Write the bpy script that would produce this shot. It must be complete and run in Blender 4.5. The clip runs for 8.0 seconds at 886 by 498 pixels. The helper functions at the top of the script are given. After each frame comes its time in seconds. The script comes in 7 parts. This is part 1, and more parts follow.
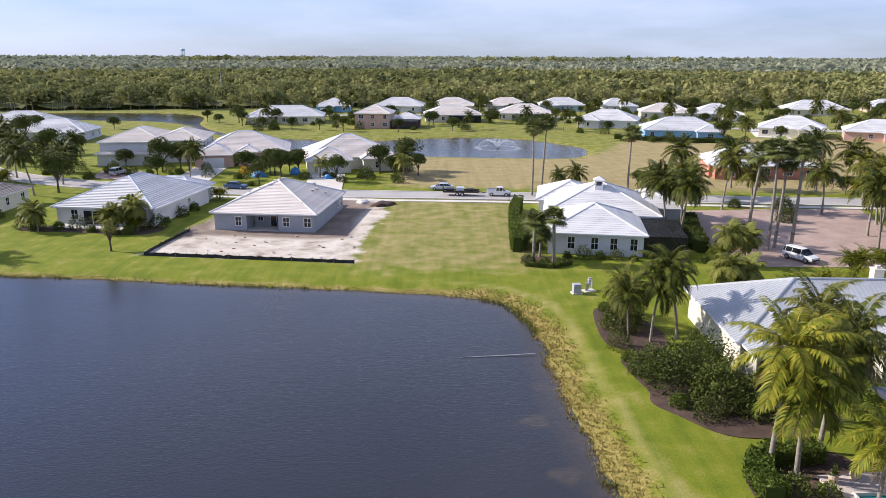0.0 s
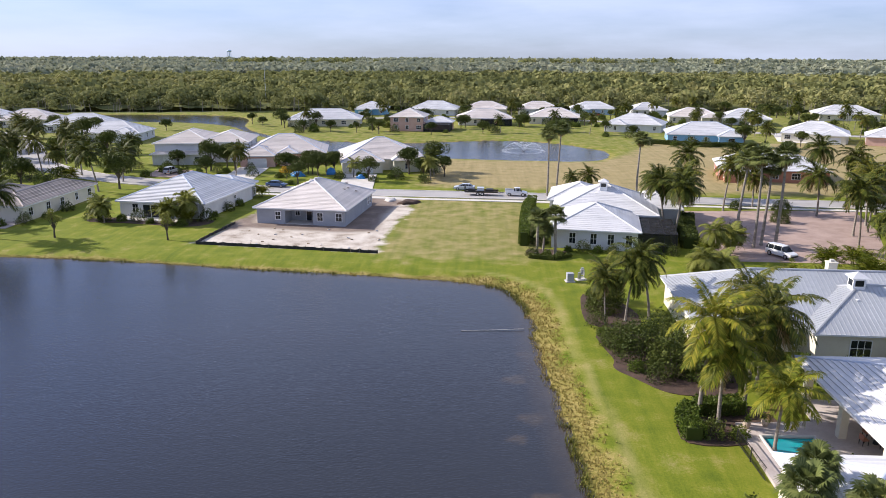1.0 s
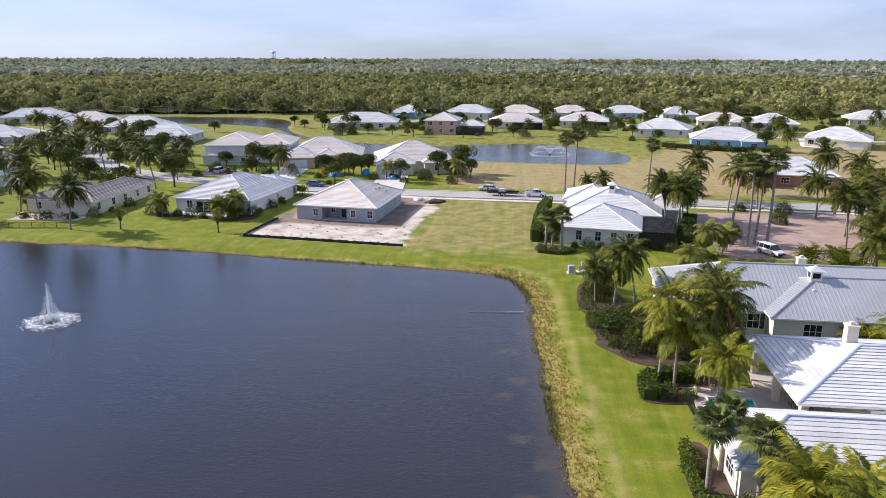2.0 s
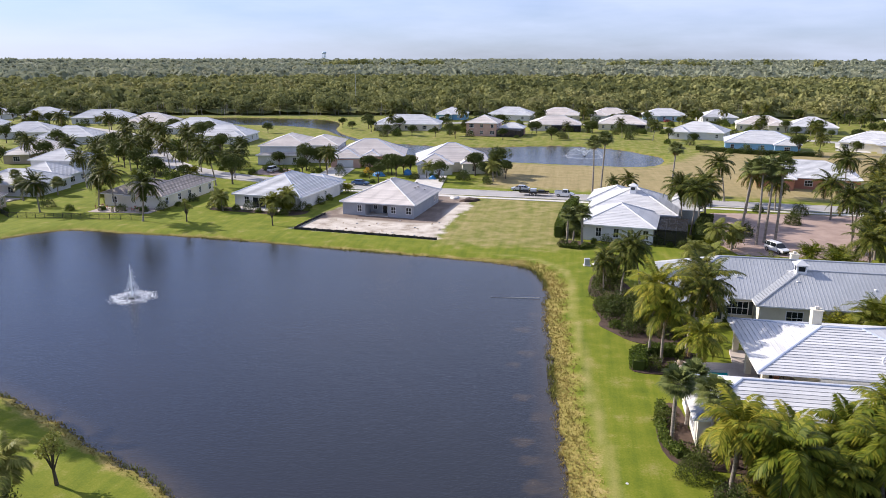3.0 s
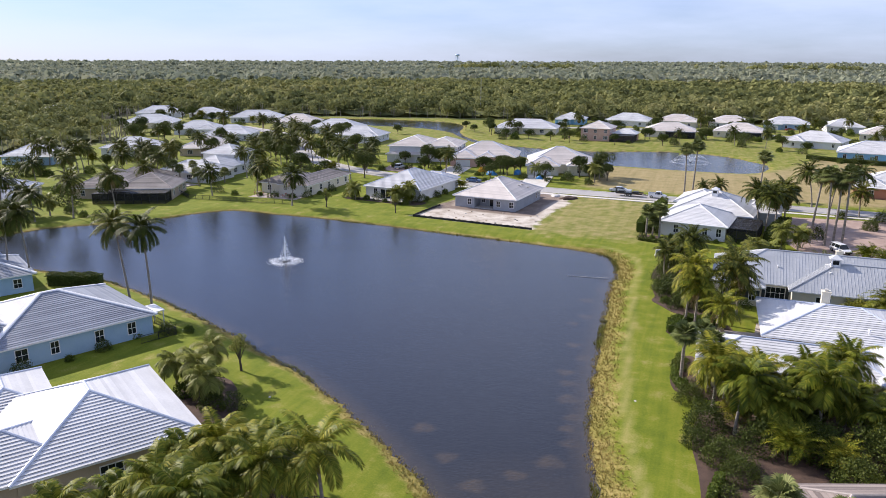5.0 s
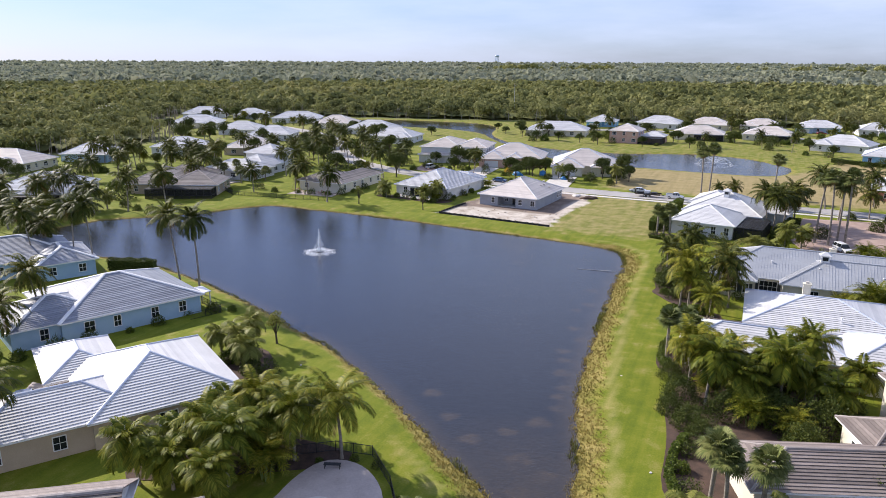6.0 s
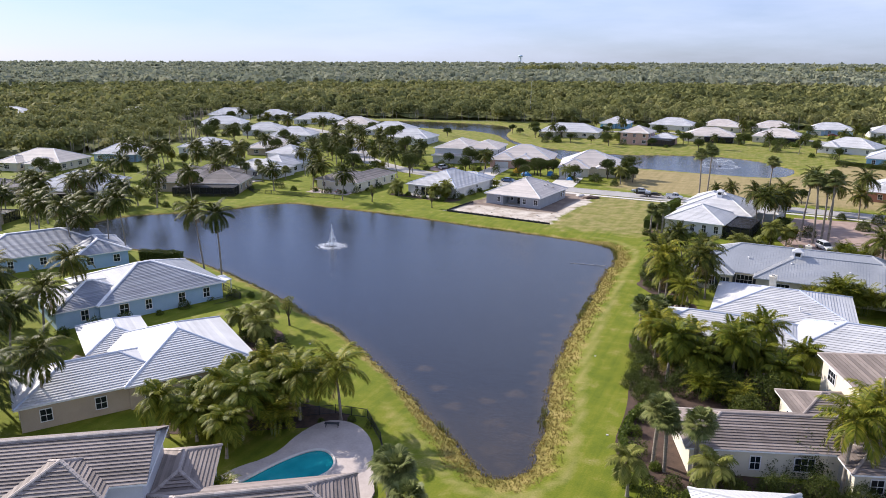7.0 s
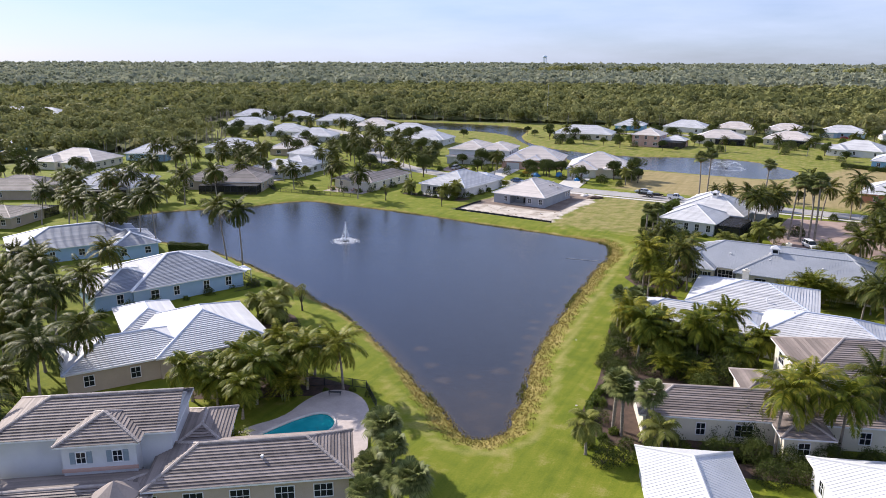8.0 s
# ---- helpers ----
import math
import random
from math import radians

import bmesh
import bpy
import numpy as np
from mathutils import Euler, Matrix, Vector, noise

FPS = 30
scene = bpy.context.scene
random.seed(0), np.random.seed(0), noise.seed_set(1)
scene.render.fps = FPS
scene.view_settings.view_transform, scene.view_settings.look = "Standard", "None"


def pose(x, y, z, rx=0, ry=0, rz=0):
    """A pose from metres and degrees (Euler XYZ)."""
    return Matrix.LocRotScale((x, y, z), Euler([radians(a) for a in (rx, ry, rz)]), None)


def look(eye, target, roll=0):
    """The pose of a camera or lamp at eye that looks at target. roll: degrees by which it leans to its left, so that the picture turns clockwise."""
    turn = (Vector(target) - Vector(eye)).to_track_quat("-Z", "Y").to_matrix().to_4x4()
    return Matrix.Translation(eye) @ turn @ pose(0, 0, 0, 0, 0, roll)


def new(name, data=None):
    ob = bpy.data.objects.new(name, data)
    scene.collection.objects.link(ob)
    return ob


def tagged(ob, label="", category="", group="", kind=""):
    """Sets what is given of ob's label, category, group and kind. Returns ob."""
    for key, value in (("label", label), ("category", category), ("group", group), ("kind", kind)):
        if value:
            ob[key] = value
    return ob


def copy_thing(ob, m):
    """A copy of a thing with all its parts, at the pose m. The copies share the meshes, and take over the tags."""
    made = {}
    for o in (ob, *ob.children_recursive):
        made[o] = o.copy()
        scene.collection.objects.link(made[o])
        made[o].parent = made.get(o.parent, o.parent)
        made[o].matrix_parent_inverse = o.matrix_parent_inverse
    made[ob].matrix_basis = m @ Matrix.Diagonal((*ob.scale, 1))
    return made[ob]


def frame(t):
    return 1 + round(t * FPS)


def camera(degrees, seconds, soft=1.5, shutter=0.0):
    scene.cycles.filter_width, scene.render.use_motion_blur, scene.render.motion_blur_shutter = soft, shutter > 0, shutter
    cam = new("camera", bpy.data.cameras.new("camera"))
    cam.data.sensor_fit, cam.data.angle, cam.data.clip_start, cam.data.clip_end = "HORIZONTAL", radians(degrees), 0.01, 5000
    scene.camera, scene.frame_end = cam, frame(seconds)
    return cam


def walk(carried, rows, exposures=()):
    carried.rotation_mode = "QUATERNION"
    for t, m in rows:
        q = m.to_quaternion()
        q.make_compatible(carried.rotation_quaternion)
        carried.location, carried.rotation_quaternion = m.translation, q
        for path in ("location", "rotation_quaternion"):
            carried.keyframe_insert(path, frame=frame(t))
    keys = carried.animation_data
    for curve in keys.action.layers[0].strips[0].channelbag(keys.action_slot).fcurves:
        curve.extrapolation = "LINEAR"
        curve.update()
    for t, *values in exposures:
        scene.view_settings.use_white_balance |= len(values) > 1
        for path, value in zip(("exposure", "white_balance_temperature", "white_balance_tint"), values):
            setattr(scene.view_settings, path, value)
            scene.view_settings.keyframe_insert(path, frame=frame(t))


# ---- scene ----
cam = camera(62.6, 8.0, soft=0.8)
PATH = [
    (0, (0.257, -0.926, 26.816), (0.263, 1.007, 26.301), 0.2),
    (0.5, (2.222, -7.087, 27.63), (2.174, -5.153, 27.12), 0.3),
    (1, (4.17, -13.13, 28.829), (4.068, -11.199, 28.316), 0.2),
    (1.5, (6.254, -19.31, 29.972), (6.099, -17.383, 29.46), 0.2),
    (3, (12.607, -37.478, 33.172), (12.274, -35.573, 32.66), 0.1),
    (3.5, (14.834, -43.276, 34.017), (14.424, -41.387, 33.506), 0.1),
    (4, (17.423, -48.915, 34.719), (16.929, -47.045, 34.21), 0.1),
    (4.5, (20.304, -54.233, 35.433), (19.726, -52.387, 34.924), 0.1),
    (5, (23.363, -59.368, 36.142), (22.702, -57.55, 35.634), 0.2),
    (6.5, (34.268, -72.769, 38.482), (33.483, -71.0, 37.975), 0.2),
    (7, (38.315, -76.864, 39.386), (37.502, -75.109, 38.879), 0.2),
    (7.5, (42.433, -81.064, 40.281), (41.591, -79.323, 39.774), 0.3),
    (8, (46.644, -84.991, 41.142), (45.773, -83.263, 40.635), 0.2),
]
walk(cam, [(t, look(eye, target, roll)) for t, eye, target, roll in PATH],
     exposures=[(0.0, 0.45, 6500, 15), (8.0, 0.45, 6500, 15)])

# ---- world and sun ----
SUN_DIR = Vector((-0.83, 0.22, 0.52)).normalized()          # towards the sun
world = bpy.data.worlds.new("sky")
scene.world = world
world.use_nodes = True
wn, wl = world.node_tree.nodes, world.node_tree.links
wn.clear()
w_out, w_bg = wn.new("ShaderNodeOutputWorld"), wn.new("ShaderNodeBackground")
w_sky = wn.new("ShaderNodeTexSky")
w_sky.sky_type, w_sky.sun_disc = "NISHITA", False
w_sky.sun_elevation = math.asin(SUN_DIR.z)
w_sky.sun_rotation = math.atan2(SUN_DIR.x, SUN_DIR.y)
w_sky.air_density, w_sky.dust_density, w_sky.ozone_density = 1.0, 0.35, 3.0
w_co, w_map = wn.new("ShaderNodeTexCoord"), wn.new("ShaderNodeMapping")
w_map.inputs["Scale"].default_value = (1.6, 1.1, 9.0)
w_map.inputs["Rotation"].default_value = (0.0, 0.12, 0.5)
w_cl = wn.new("ShaderNodeTexNoise")
w_cl.inputs["Scale"].default_value, w_cl.inputs["Detail"].default_value, w_cl.inputs["Roughness"].default_value = 1.5, 6.0, 0.55
w_rmp = wn.new("ShaderNodeValToRGB")
w_rmp.color_ramp.elements[0].position, w_rmp.color_ramp.elements[1].position = 0.22, 0.66
w_mix = wn.new("ShaderNodeMix")
w_mix.data_type = "RGBA"
w_mul = wn.new("ShaderNodeMath")
w_mul.operation = "MULTIPLY"
w_mul.inputs[1].default_value = 0.9
wl.new(w_co.outputs["Generated"], w_map.inputs["Vector"])
wl.new(w_map.outputs["Vector"], w_cl.inputs["Vector"])
wl.new(w_cl.outputs["Fac"], w_rmp.inputs["Fac"])
wl.new(w_rmp.outputs["Color"], w_mul.inputs[0])
wl.new(w_mul.outputs["Value"], w_mix.inputs["Factor"])
w_tint = wn.new("ShaderNodeMix")
w_tint.data_type, w_tint.blend_type = "RGBA", "MULTIPLY"
w_tint.inputs["Factor"].default_value = 1.0
w_tint.inputs["B"].default_value = (0.69, 0.85, 1.33, 1)
wl.new(w_sky.outputs["Color"], w_tint.inputs["A"])
wl.new(w_tint.outputs["Result"], w_mix.inputs["A"])
w_lit = wn.new("ShaderNodeMix")                               # thin cloud, brighter towards the sun as the sky is
w_lit.data_type, w_lit.blend_type = "RGBA", "ADD"
w_lit.inputs["Factor"].default_value = 0.25
w_lit.inputs["A"].default_value = (6.0, 6.9, 8.9, 1)
wl.new(w_tint.outputs["Result"], w_lit.inputs["B"])
wl.new(w_lit.outputs["Result"], w_mix.inputs["B"])
wl.new(w_mix.outputs["Result"], w_bg.inputs["Color"])
wl.new(w_bg.outputs["Background"], w_out.inputs["Surface"])
w_bg.inputs["Strength"].default_value = 0.075

sun = new("sun", bpy.data.lights.new("sun", "SUN"))
sun.data.energy, sun.data.angle, sun.data.color = 5.0, radians(0.6), (1.0, 0.94, 0.84)
sun.matrix_world = look(SUN_DIR * 300, (0, 0, 0))


# ---- materials ----
def nodes(name):
    m = bpy.data.materials.new(name)
    m.use_nodes = True
    return m, m.node_tree.nodes, m.node_tree.links, m.node_tree.nodes["Principled BSDF"]


def ramp(n, stops):
    r = n.new("ShaderNodeValToRGB")
    e = r.color_ramp.elements
    for k, (p, c) in enumerate(stops):
        el = e[k] if k < 2 else e.new(p)
        el.position, el.color = p, (*c, 1)
    return r


def mixc(n, l, fac, a, b, mode="MIX"):
    x = n.new("ShaderNodeMix")
    x.data_type, x.blend_type = "RGBA", mode
    for sock, v in (("Factor", fac), ("A", a), ("B", b)):
        if isinstance(v, bpy.types.NodeSocket):
            l.new(v, x.inputs[sock])
        elif sock == "Factor":
            x.inputs[sock].default_value = v
        else:
            x.inputs[sock].default_value = (*v, 1)
    return x.outputs["Result"]


def calc(n, l, op, a, b=0.0, clamp=False):
    x = n.new("ShaderNodeMath")
    x.operation, x.use_clamp = op, clamp
    for k, v in enumerate((a, b)):
        if isinstance(v, bpy.types.NodeSocket):
            l.new(v, x.inputs[k])
        else:
            x.inputs[k].default_value = v
    return x.outputs[0]


def noise_tex(n, l, scale, detail=4.0, rough=0.55, vec=None, squash=None):
    if vec is None:
        vec = n.new("ShaderNodeNewGeometry").outputs["Position"]
    if squash:
        mp = n.new("ShaderNodeMapping")
        mp.inputs["Scale"].default_value = squash
        l.new(vec, mp.inputs["Vector"])
        vec = mp.outputs["Vector"]
    x = n.new("ShaderNodeTexNoise")
    x.inputs["Scale"].default_value, x.inputs["Detail"].default_value, x.inputs["Roughness"].default_value = scale, detail, rough
    l.new(vec, x.inputs["Vector"])
    return x.outputs["Fac"]


def bumped(n, l, b, height, strength, distance):
    x = n.new("ShaderNodeBump")
    x.inputs["Strength"].default_value, x.inputs["Distance"].default_value = strength, distance
    l.new(height, x.inputs["Height"])
    l.new(x.outputs["Normal"], b.inputs["Normal"])


def surface(name, dark, light, rough=0.7, big=0.35, fine=9.0, bump=0.3, dist=0.01, metal=0.0, island=0.0, squash=None):
    """A two-scale varied surface: broad stains and fine grain; island: how far pieces differ from one another."""
    m, n, l, b = nodes(name)
    lo, hi = noise_tex(n, l, big, 5, squash=squash), noise_tex(n, l, fine, 4)
    f = calc(n, l, "ADD", calc(n, l, "MULTIPLY", lo, 0.65), calc(n, l, "MULTIPLY", hi, 0.35))
    if island:
        g = n.new("ShaderNodeNewGeometry").outputs["Random Per Island"]
        o = n.new("ShaderNodeObjectInfo").outputs["Random"]
        r = calc(n, l, "SUBTRACT", calc(n, l, "FRACT", calc(n, l, "ADD", g, o)), 0.5)
        f = calc(n, l, "ADD", f, calc(n, l, "MULTIPLY", r, island))
    r = ramp(n, [(0.3, dark), (0.7, light)])
    l.new(f, r.inputs["Fac"])
    l.new(r.outputs["Color"], b.inputs["Base Color"])
    b.inputs["Roughness"].default_value, b.inputs["Metallic"].default_value = rough, metal
    if bump:
        bumped(n, l, b, hi, bump, dist)
    return m


def leafy(name, a, b_, c, rough=0.45, through_light=0.25, attr=""):
    """Foliage: three greens picked leaf by leaf, some light passing through."""
    m, n, l, b = nodes(name)
    g = n.new("ShaderNodeNewGeometry")
    f = g.outputs["Random Per Island"]
    if attr:
        at = n.new("ShaderNodeAttribute")
        at.attribute_name = attr
        f = calc(n, l, "ADD", calc(n, l, "MULTIPLY", f, 0.16), calc(n, l, "MULTIPLY", at.outputs["Fac"], 0.84))
    else:
        o = n.new("ShaderNodeObjectInfo").outputs["Random"]
        f = calc(n, l, "ADD", calc(n, l, "MULTIPLY", f, 0.65), calc(n, l, "MULTIPLY", o, 0.35))
    r = ramp(n, [(0.0, a), (0.5, b_), (1.0, c)])
    l.new(f, r.inputs["Fac"])
    l.new(r.outputs["Color"], b.inputs["Base Color"])
    b.inputs["Roughness"].default_value = rough
    b.inputs["Specular IOR Level"].default_value = 0.10
    t = n.new("ShaderNodeBsdfTranslucent")
    l.new(r.outputs["Color"], t.inputs["Color"])
    x = n.new("ShaderNodeMixShader")
    x.inputs["Fac"].default_value = through_light
    l.new(b.outputs["BSDF"], x.inputs[1])
    l.new(t.outputs["BSDF"], x.inputs[2])
    l.new(x.outputs["Shader"], n["Material Output"].inputs["Surface"])
    return m


def attr_fac(n, name):
    at = n.new("ShaderNodeAttribute")
    at.attribute_name = name
    return at.outputs["Fac"]


def ground_material():
    """Lawn, dry turf, sand, golden bank grass and scrub floor, shared out by the sheet's own attributes."""
    m, n, l, b = nodes("ground_turf")
    big, mid, fine = noise_tex(n, l, 0.05, 4), noise_tex(n, l, 0.35, 5), noise_tex(n, l, 5.0, 5, 0.7)
    mow = noise_tex(n, l, 0.6, 3, 0.6, squash=(1.7, 0.07, 1))
    lawn = ramp(n, [(0.3, (0.065, 0.108, 0.008)), (0.5, (0.158, 0.188, 0.016)), (0.72, (0.27, 0.245, 0.042))])
    f = calc(n, l, "ADD", calc(n, l, "MULTIPLY", mid, 0.4), calc(n, l, "MULTIPLY", fine, 0.3))
    f = calc(n, l, "ADD", f, calc(n, l, "MULTIPLY", mow, 0.3))
    l.new(f, lawn.inputs["Fac"])
    dry = ramp(n, [(0.3, (0.20, 0.17, 0.07)), (0.55, (0.34, 0.27, 0.13)), (0.75, (0.44, 0.36, 0.20))])
    l.new(f, dry.inputs["Fac"])
    edge = calc(n, l, "MULTIPLY", calc(n, l, "SUBTRACT", calc(n, l, "ADD", calc(n, l, "MULTIPLY", mid, 0.7), calc(n, l, "MULTIPLY", fine, 0.3)), 0.5), 1.8)

    def masked(name, sharp):
        a = calc(n, l, "ADD", attr_fac(n, name), edge)
        a = calc(n, l, "SUBTRACT", a, 0.5)
        return calc(n, l, "ADD", calc(n, l, "MULTIPLY", a, sharp), 0.5, clamp=True)
    c = mixc(n, l, masked("dry", 1.3), lawn.outputs["Color"], dry.outputs["Color"])
    bank = ramp(n, [(0.32, (0.12, 0.125, 0.022)), (0.5, (0.25, 0.21, 0.055)), (0.68, (0.42, 0.32, 0.12))])
    l.new(calc(n, l, "ADD", calc(n, l, "MULTIPLY", fine, 0.6), calc(n, l, "MULTIPLY", mid, 0.4)), bank.inputs["Fac"])
    c = mixc(n, l, masked("bank", 2.5), c, bank.outputs["Color"])
    scrub = ramp(n, [(0.35, (0.085, 0.10, 0.035)), (0.65, (0.18, 0.18, 0.075))])
    l.new(mid, scrub.inputs["Fac"])
    c = mixc(n, l, masked("scrub", 2.0), c, scrub.outputs["Color"])
    sand = ramp(n, [(0.33, (0.24, 0.19, 0.145)), (0.47, (0.48, 0.42, 0.35)), (0.68, (0.70, 0.65, 0.58))])
    l.new(calc(n, l, "ADD", calc(n, l, "MULTIPLY", mid, 0.7), calc(n, l, "MULTIPLY", fine, 0.3)), sand.inputs["Fac"])
    c = mixc(n, l, masked("sand", 3.0), c, sand.outputs["Color"])
    dirt = ramp(n, [(0.35, (0.13, 0.095, 0.075)), (0.65, (0.30, 0.24, 0.20))])
    l.new(calc(n, l, "ADD", calc(n, l, "MULTIPLY", mid, 0.6), calc(n, l, "MULTIPLY", fine, 0.4)), dirt.inputs["Fac"])
    c = mixc(n, l, masked("dirt", 2.0), c, dirt.outputs["Color"])
    straw = mixc(n, l, fine, (0.30, 0.25, 0.09), (0.52, 0.42, 0.20))
    c = mixc(n, l, calc(n, l, "MULTIPLY", masked("straw", 1.2), 0.4), c, straw)
    mud = mixc(n, l, fine, (0.05, 0.045, 0.03), (0.12, 0.10, 0.06))
    c = mixc(n, l, masked("mud", 3.0), c, mud)
    l.new(c, b.inputs["Base Color"])
    b.inputs["Roughness"].default_value = 0.9
    b.inputs["Specular IOR Level"].default_value = 0.15
    bumped(n, l, b, fine, 0.6, 0.08)
    return m


def water_material(name, ripple=1.0, dark=(0.008, 0.008, 0.007), light=(0.016, 0.015, 0.013), bed=(0.075, 0.052, 0.025)):
    """Wind-rippled lake water over a brown bed that shows where the sheet's shallow attribute says so."""
    m, n, l, b = nodes(name)
    tone = noise_tex(n, l, 0.06, 3)
    c = mixc(n, l, tone, dark, light)
    sh = calc(n, l, "MULTIPLY", attr_fac(n, "shallow"), calc(n, l, "MULTIPLY", noise_tex(n, l, 0.9, 5, 0.65), 1.9), clamp=True)
    c = mixc(n, l, sh, c, bed)
    l.new(c, b.inputs["Base Color"])
    b.inputs["Roughness"].default_value, b.inputs["IOR"].default_value = 0.12, 1.7
    gust = noise_tex(n, l, 0.035, 3, 0.6, squash=(1.0, 1.6, 1))
    w1 = noise_tex(n, l, 1.3, 3, 0.6, squash=(1.0, 2.2, 1))
    w2 = noise_tex(n, l, 3.6, 2, 0.5, squash=(1.0, 2.0, 1))
    h = calc(n, l, "ADD", w1, calc(n, l, "MULTIPLY", w2, 1.3))
    h = calc(n, l, "MULTIPLY", h, calc(n, l, "ADD", gust, 0.35))
    bumped(n, l, b, h, 0.27 * ripple, 0.085)
    return m


def glassy(name, tint, rough=0.04):
    m, n, l, b = nodes(name)
    c = mixc(n, l, noise_tex(n, l, 0.6, 2), tint, tuple(v * 1.8 for v in tint))
    l.new(c, b.inputs["Base Color"])
    b.inputs["Roughness"].default_value, b.inputs["IOR"].default_value = rough, 1.5
    return m


def screen_material():
    """Black insect screen: mostly see-through."""
    m, n, l, b = nodes("insect_screen")
    b.inputs["Base Color"].default_value = (0.012, 0.012, 0.013, 1)
    b.inputs["Roughness"].default_value = 0.6
    b.inputs["Alpha"].default_value = 0.72
    return m


M_GROUND = ground_material()
M_WATER = water_material("lake_water")
M_GRASS_TALL = leafy("bank_grass", (0.10, 0.13, 0.022), (0.26, 0.22, 0.055), (0.44, 0.33, 0.12), 0.7, 0.15, attr="tint")
M_PALM = leafy("palm_frond", (0.024, 0.036, 0.006), (0.064, 0.080, 0.012), (0.21, 0.185, 0.032), 0.55, 0.08)
M_ARECA = leafy("areca_frond", (0.045, 0.075, 0.008), (0.135, 0.155, 0.014), (0.34, 0.29, 0.035), 0.5, 0.14)
M_FAN = leafy("fan_frond", (0.060, 0.080, 0.022), (0.14, 0.165, 0.05), (0.26, 0.26, 0.09), 0.5, 0.1)
M_DEAD = leafy("dead_frond", (0.16, 0.10, 0.04), (0.28, 0.19, 0.08), (0.36, 0.27, 0.13), 0.7, 0.1)
M_LEAF = leafy("broad_leaf", (0.030, 0.046, 0.011), (0.070, 0.092, 0.020), (0.13, 0.145, 0.030), 0.5, 0.1)
M_HEDGE = leafy("hedge_leaf", (0.045, 0.075, 0.012), (0.10, 0.14, 0.022), (0.19, 0.21, 0.045), 0.45, 0.25)
M_LIGHT_LEAF = leafy("young_leaf", (0.12, 0.15, 0.03), (0.22, 0.23, 0.05), (0.34, 0.32, 0.10), 0.5, 0.3)
M_FLOWER = leafy("yellow_blossom", (0.35, 0.20, 0.02), (0.55, 0.34, 0.03), (0.70, 0.48, 0.06), 0.6, 0.2)
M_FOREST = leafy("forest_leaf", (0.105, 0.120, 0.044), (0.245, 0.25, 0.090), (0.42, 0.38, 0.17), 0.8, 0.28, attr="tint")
# the same woods far off: aerial haze mixed into a paler, bluer leaf colour
M_FOREST_HAZED = leafy("hazed_forest_leaf", (0.22, 0.25, 0.175), (0.31, 0.325, 0.22), (0.41, 0.40, 0.28), 0.8, 0.3, attr="tint")
M_BARK = surface("palm_bark", (0.16, 0.13, 0.10), (0.36, 0.32, 0.27), 0.9, 0.8, 6.0, 0.6, 0.03, squash=(1, 1, 6))
M_BARK_DARK = surface("tree_bark", (0.05, 0.04, 0.03), (0.14, 0.11, 0.08), 0.9, 1.5, 8.0, 0.6, 0.03)
M_SHAFT = surface("green_crownshaft", (0.08, 0.12, 0.03), (0.18, 0.22, 0.07), 0.5)
M_MULCH = surface("mulch", (0.035, 0.022, 0.016), (0.11, 0.065, 0.045), 0.95, 1.0, 12.0, 0.8, 0.04)
M_ROAD = surface("asphalt_road", (0.30, 0.285, 0.27), (0.44, 0.42, 0.40), 0.85, 0.15, 5.0, 0.3, 0.01)
M_CONC = surface("pale_concrete", (0.50, 0.47, 0.43), (0.66, 0.63, 0.58), 0.8, 0.5, 6.0, 0.2, 0.01)
M_PAVER = surface("brick_pavers", (0.25, 0.17, 0.14), (0.42, 0.31, 0.26), 0.85, 0.4, 5.0, 0.4, 0.01, island=0.3)
M_DECK = surface("deck_pavers", (0.36, 0.30, 0.27), (0.56, 0.49, 0.45), 0.85, 0.5, 5.0, 0.4, 0.01, island=0.3)
M_TILE_WHITE = surface("white_roof_tile", (0.50, 0.50, 0.505), (0.70, 0.695, 0.69), 0.6, 0.25, 5.0, 0.2, 0.01, island=0.25)
M_TILE_CREAM = surface("cream_roof_tile", (0.55, 0.495, 0.45), (0.74, 0.67, 0.61), 0.7, 0.25, 5.0, 0.2, 0.01, island=0.25)
M_TILE_TAN = surface("tan_roof_tile", (0.165, 0.135, 0.12), (0.32, 0.265, 0.235), 0.75, 0.3, 5.0, 0.3, 0.01, island=0.45)
M_TILE_GREY = surface("grey_brown_roof_tile", (0.18, 0.16, 0.145), (0.34, 0.30, 0.275), 0.75, 0.3, 5.0, 0.3, 0.01, island=0.4)
M_TILE_BLUE = surface("blue_grey_roof_tile", (0.34, 0.37, 0.42), (0.50, 0.53, 0.58), 0.6, 0.25, 5.0, 0.2, 0.01, island=0.3)
M_TILE_SLATE = surface("slate_roof_tile", (0.20, 0.22, 0.26), (0.31, 0.335, 0.385), 0.6, 0.25, 5.0, 0.2, 0.01, island=0.35)
M_METAL = surface("grey_metal_roof", (0.36, 0.375, 0.39), (0.50, 0.515, 0.53), 0.42, 0.2, 3.0, 0.05, 0.01, metal=0.25)
M_METAL_WHITE = surface("white_metal_roof", (0.50, 0.51, 0.52), (0.64, 0.645, 0.65), 0.42, 0.2, 3.0, 0.05, 0.01)
M_RIDGE = surface("ridge_cap", (0.52, 0.52, 0.52), (0.72, 0.715, 0.71), 0.65, 0.5, 6.0, 0.2, 0.01, island=0.2)
M_RIDGE_TAN = surface("tan_ridge_cap", (0.30, 0.255, 0.23), (0.46, 0.40, 0.365), 0.7, 0.5, 6.0, 0.2, 0.01, island=0.3)
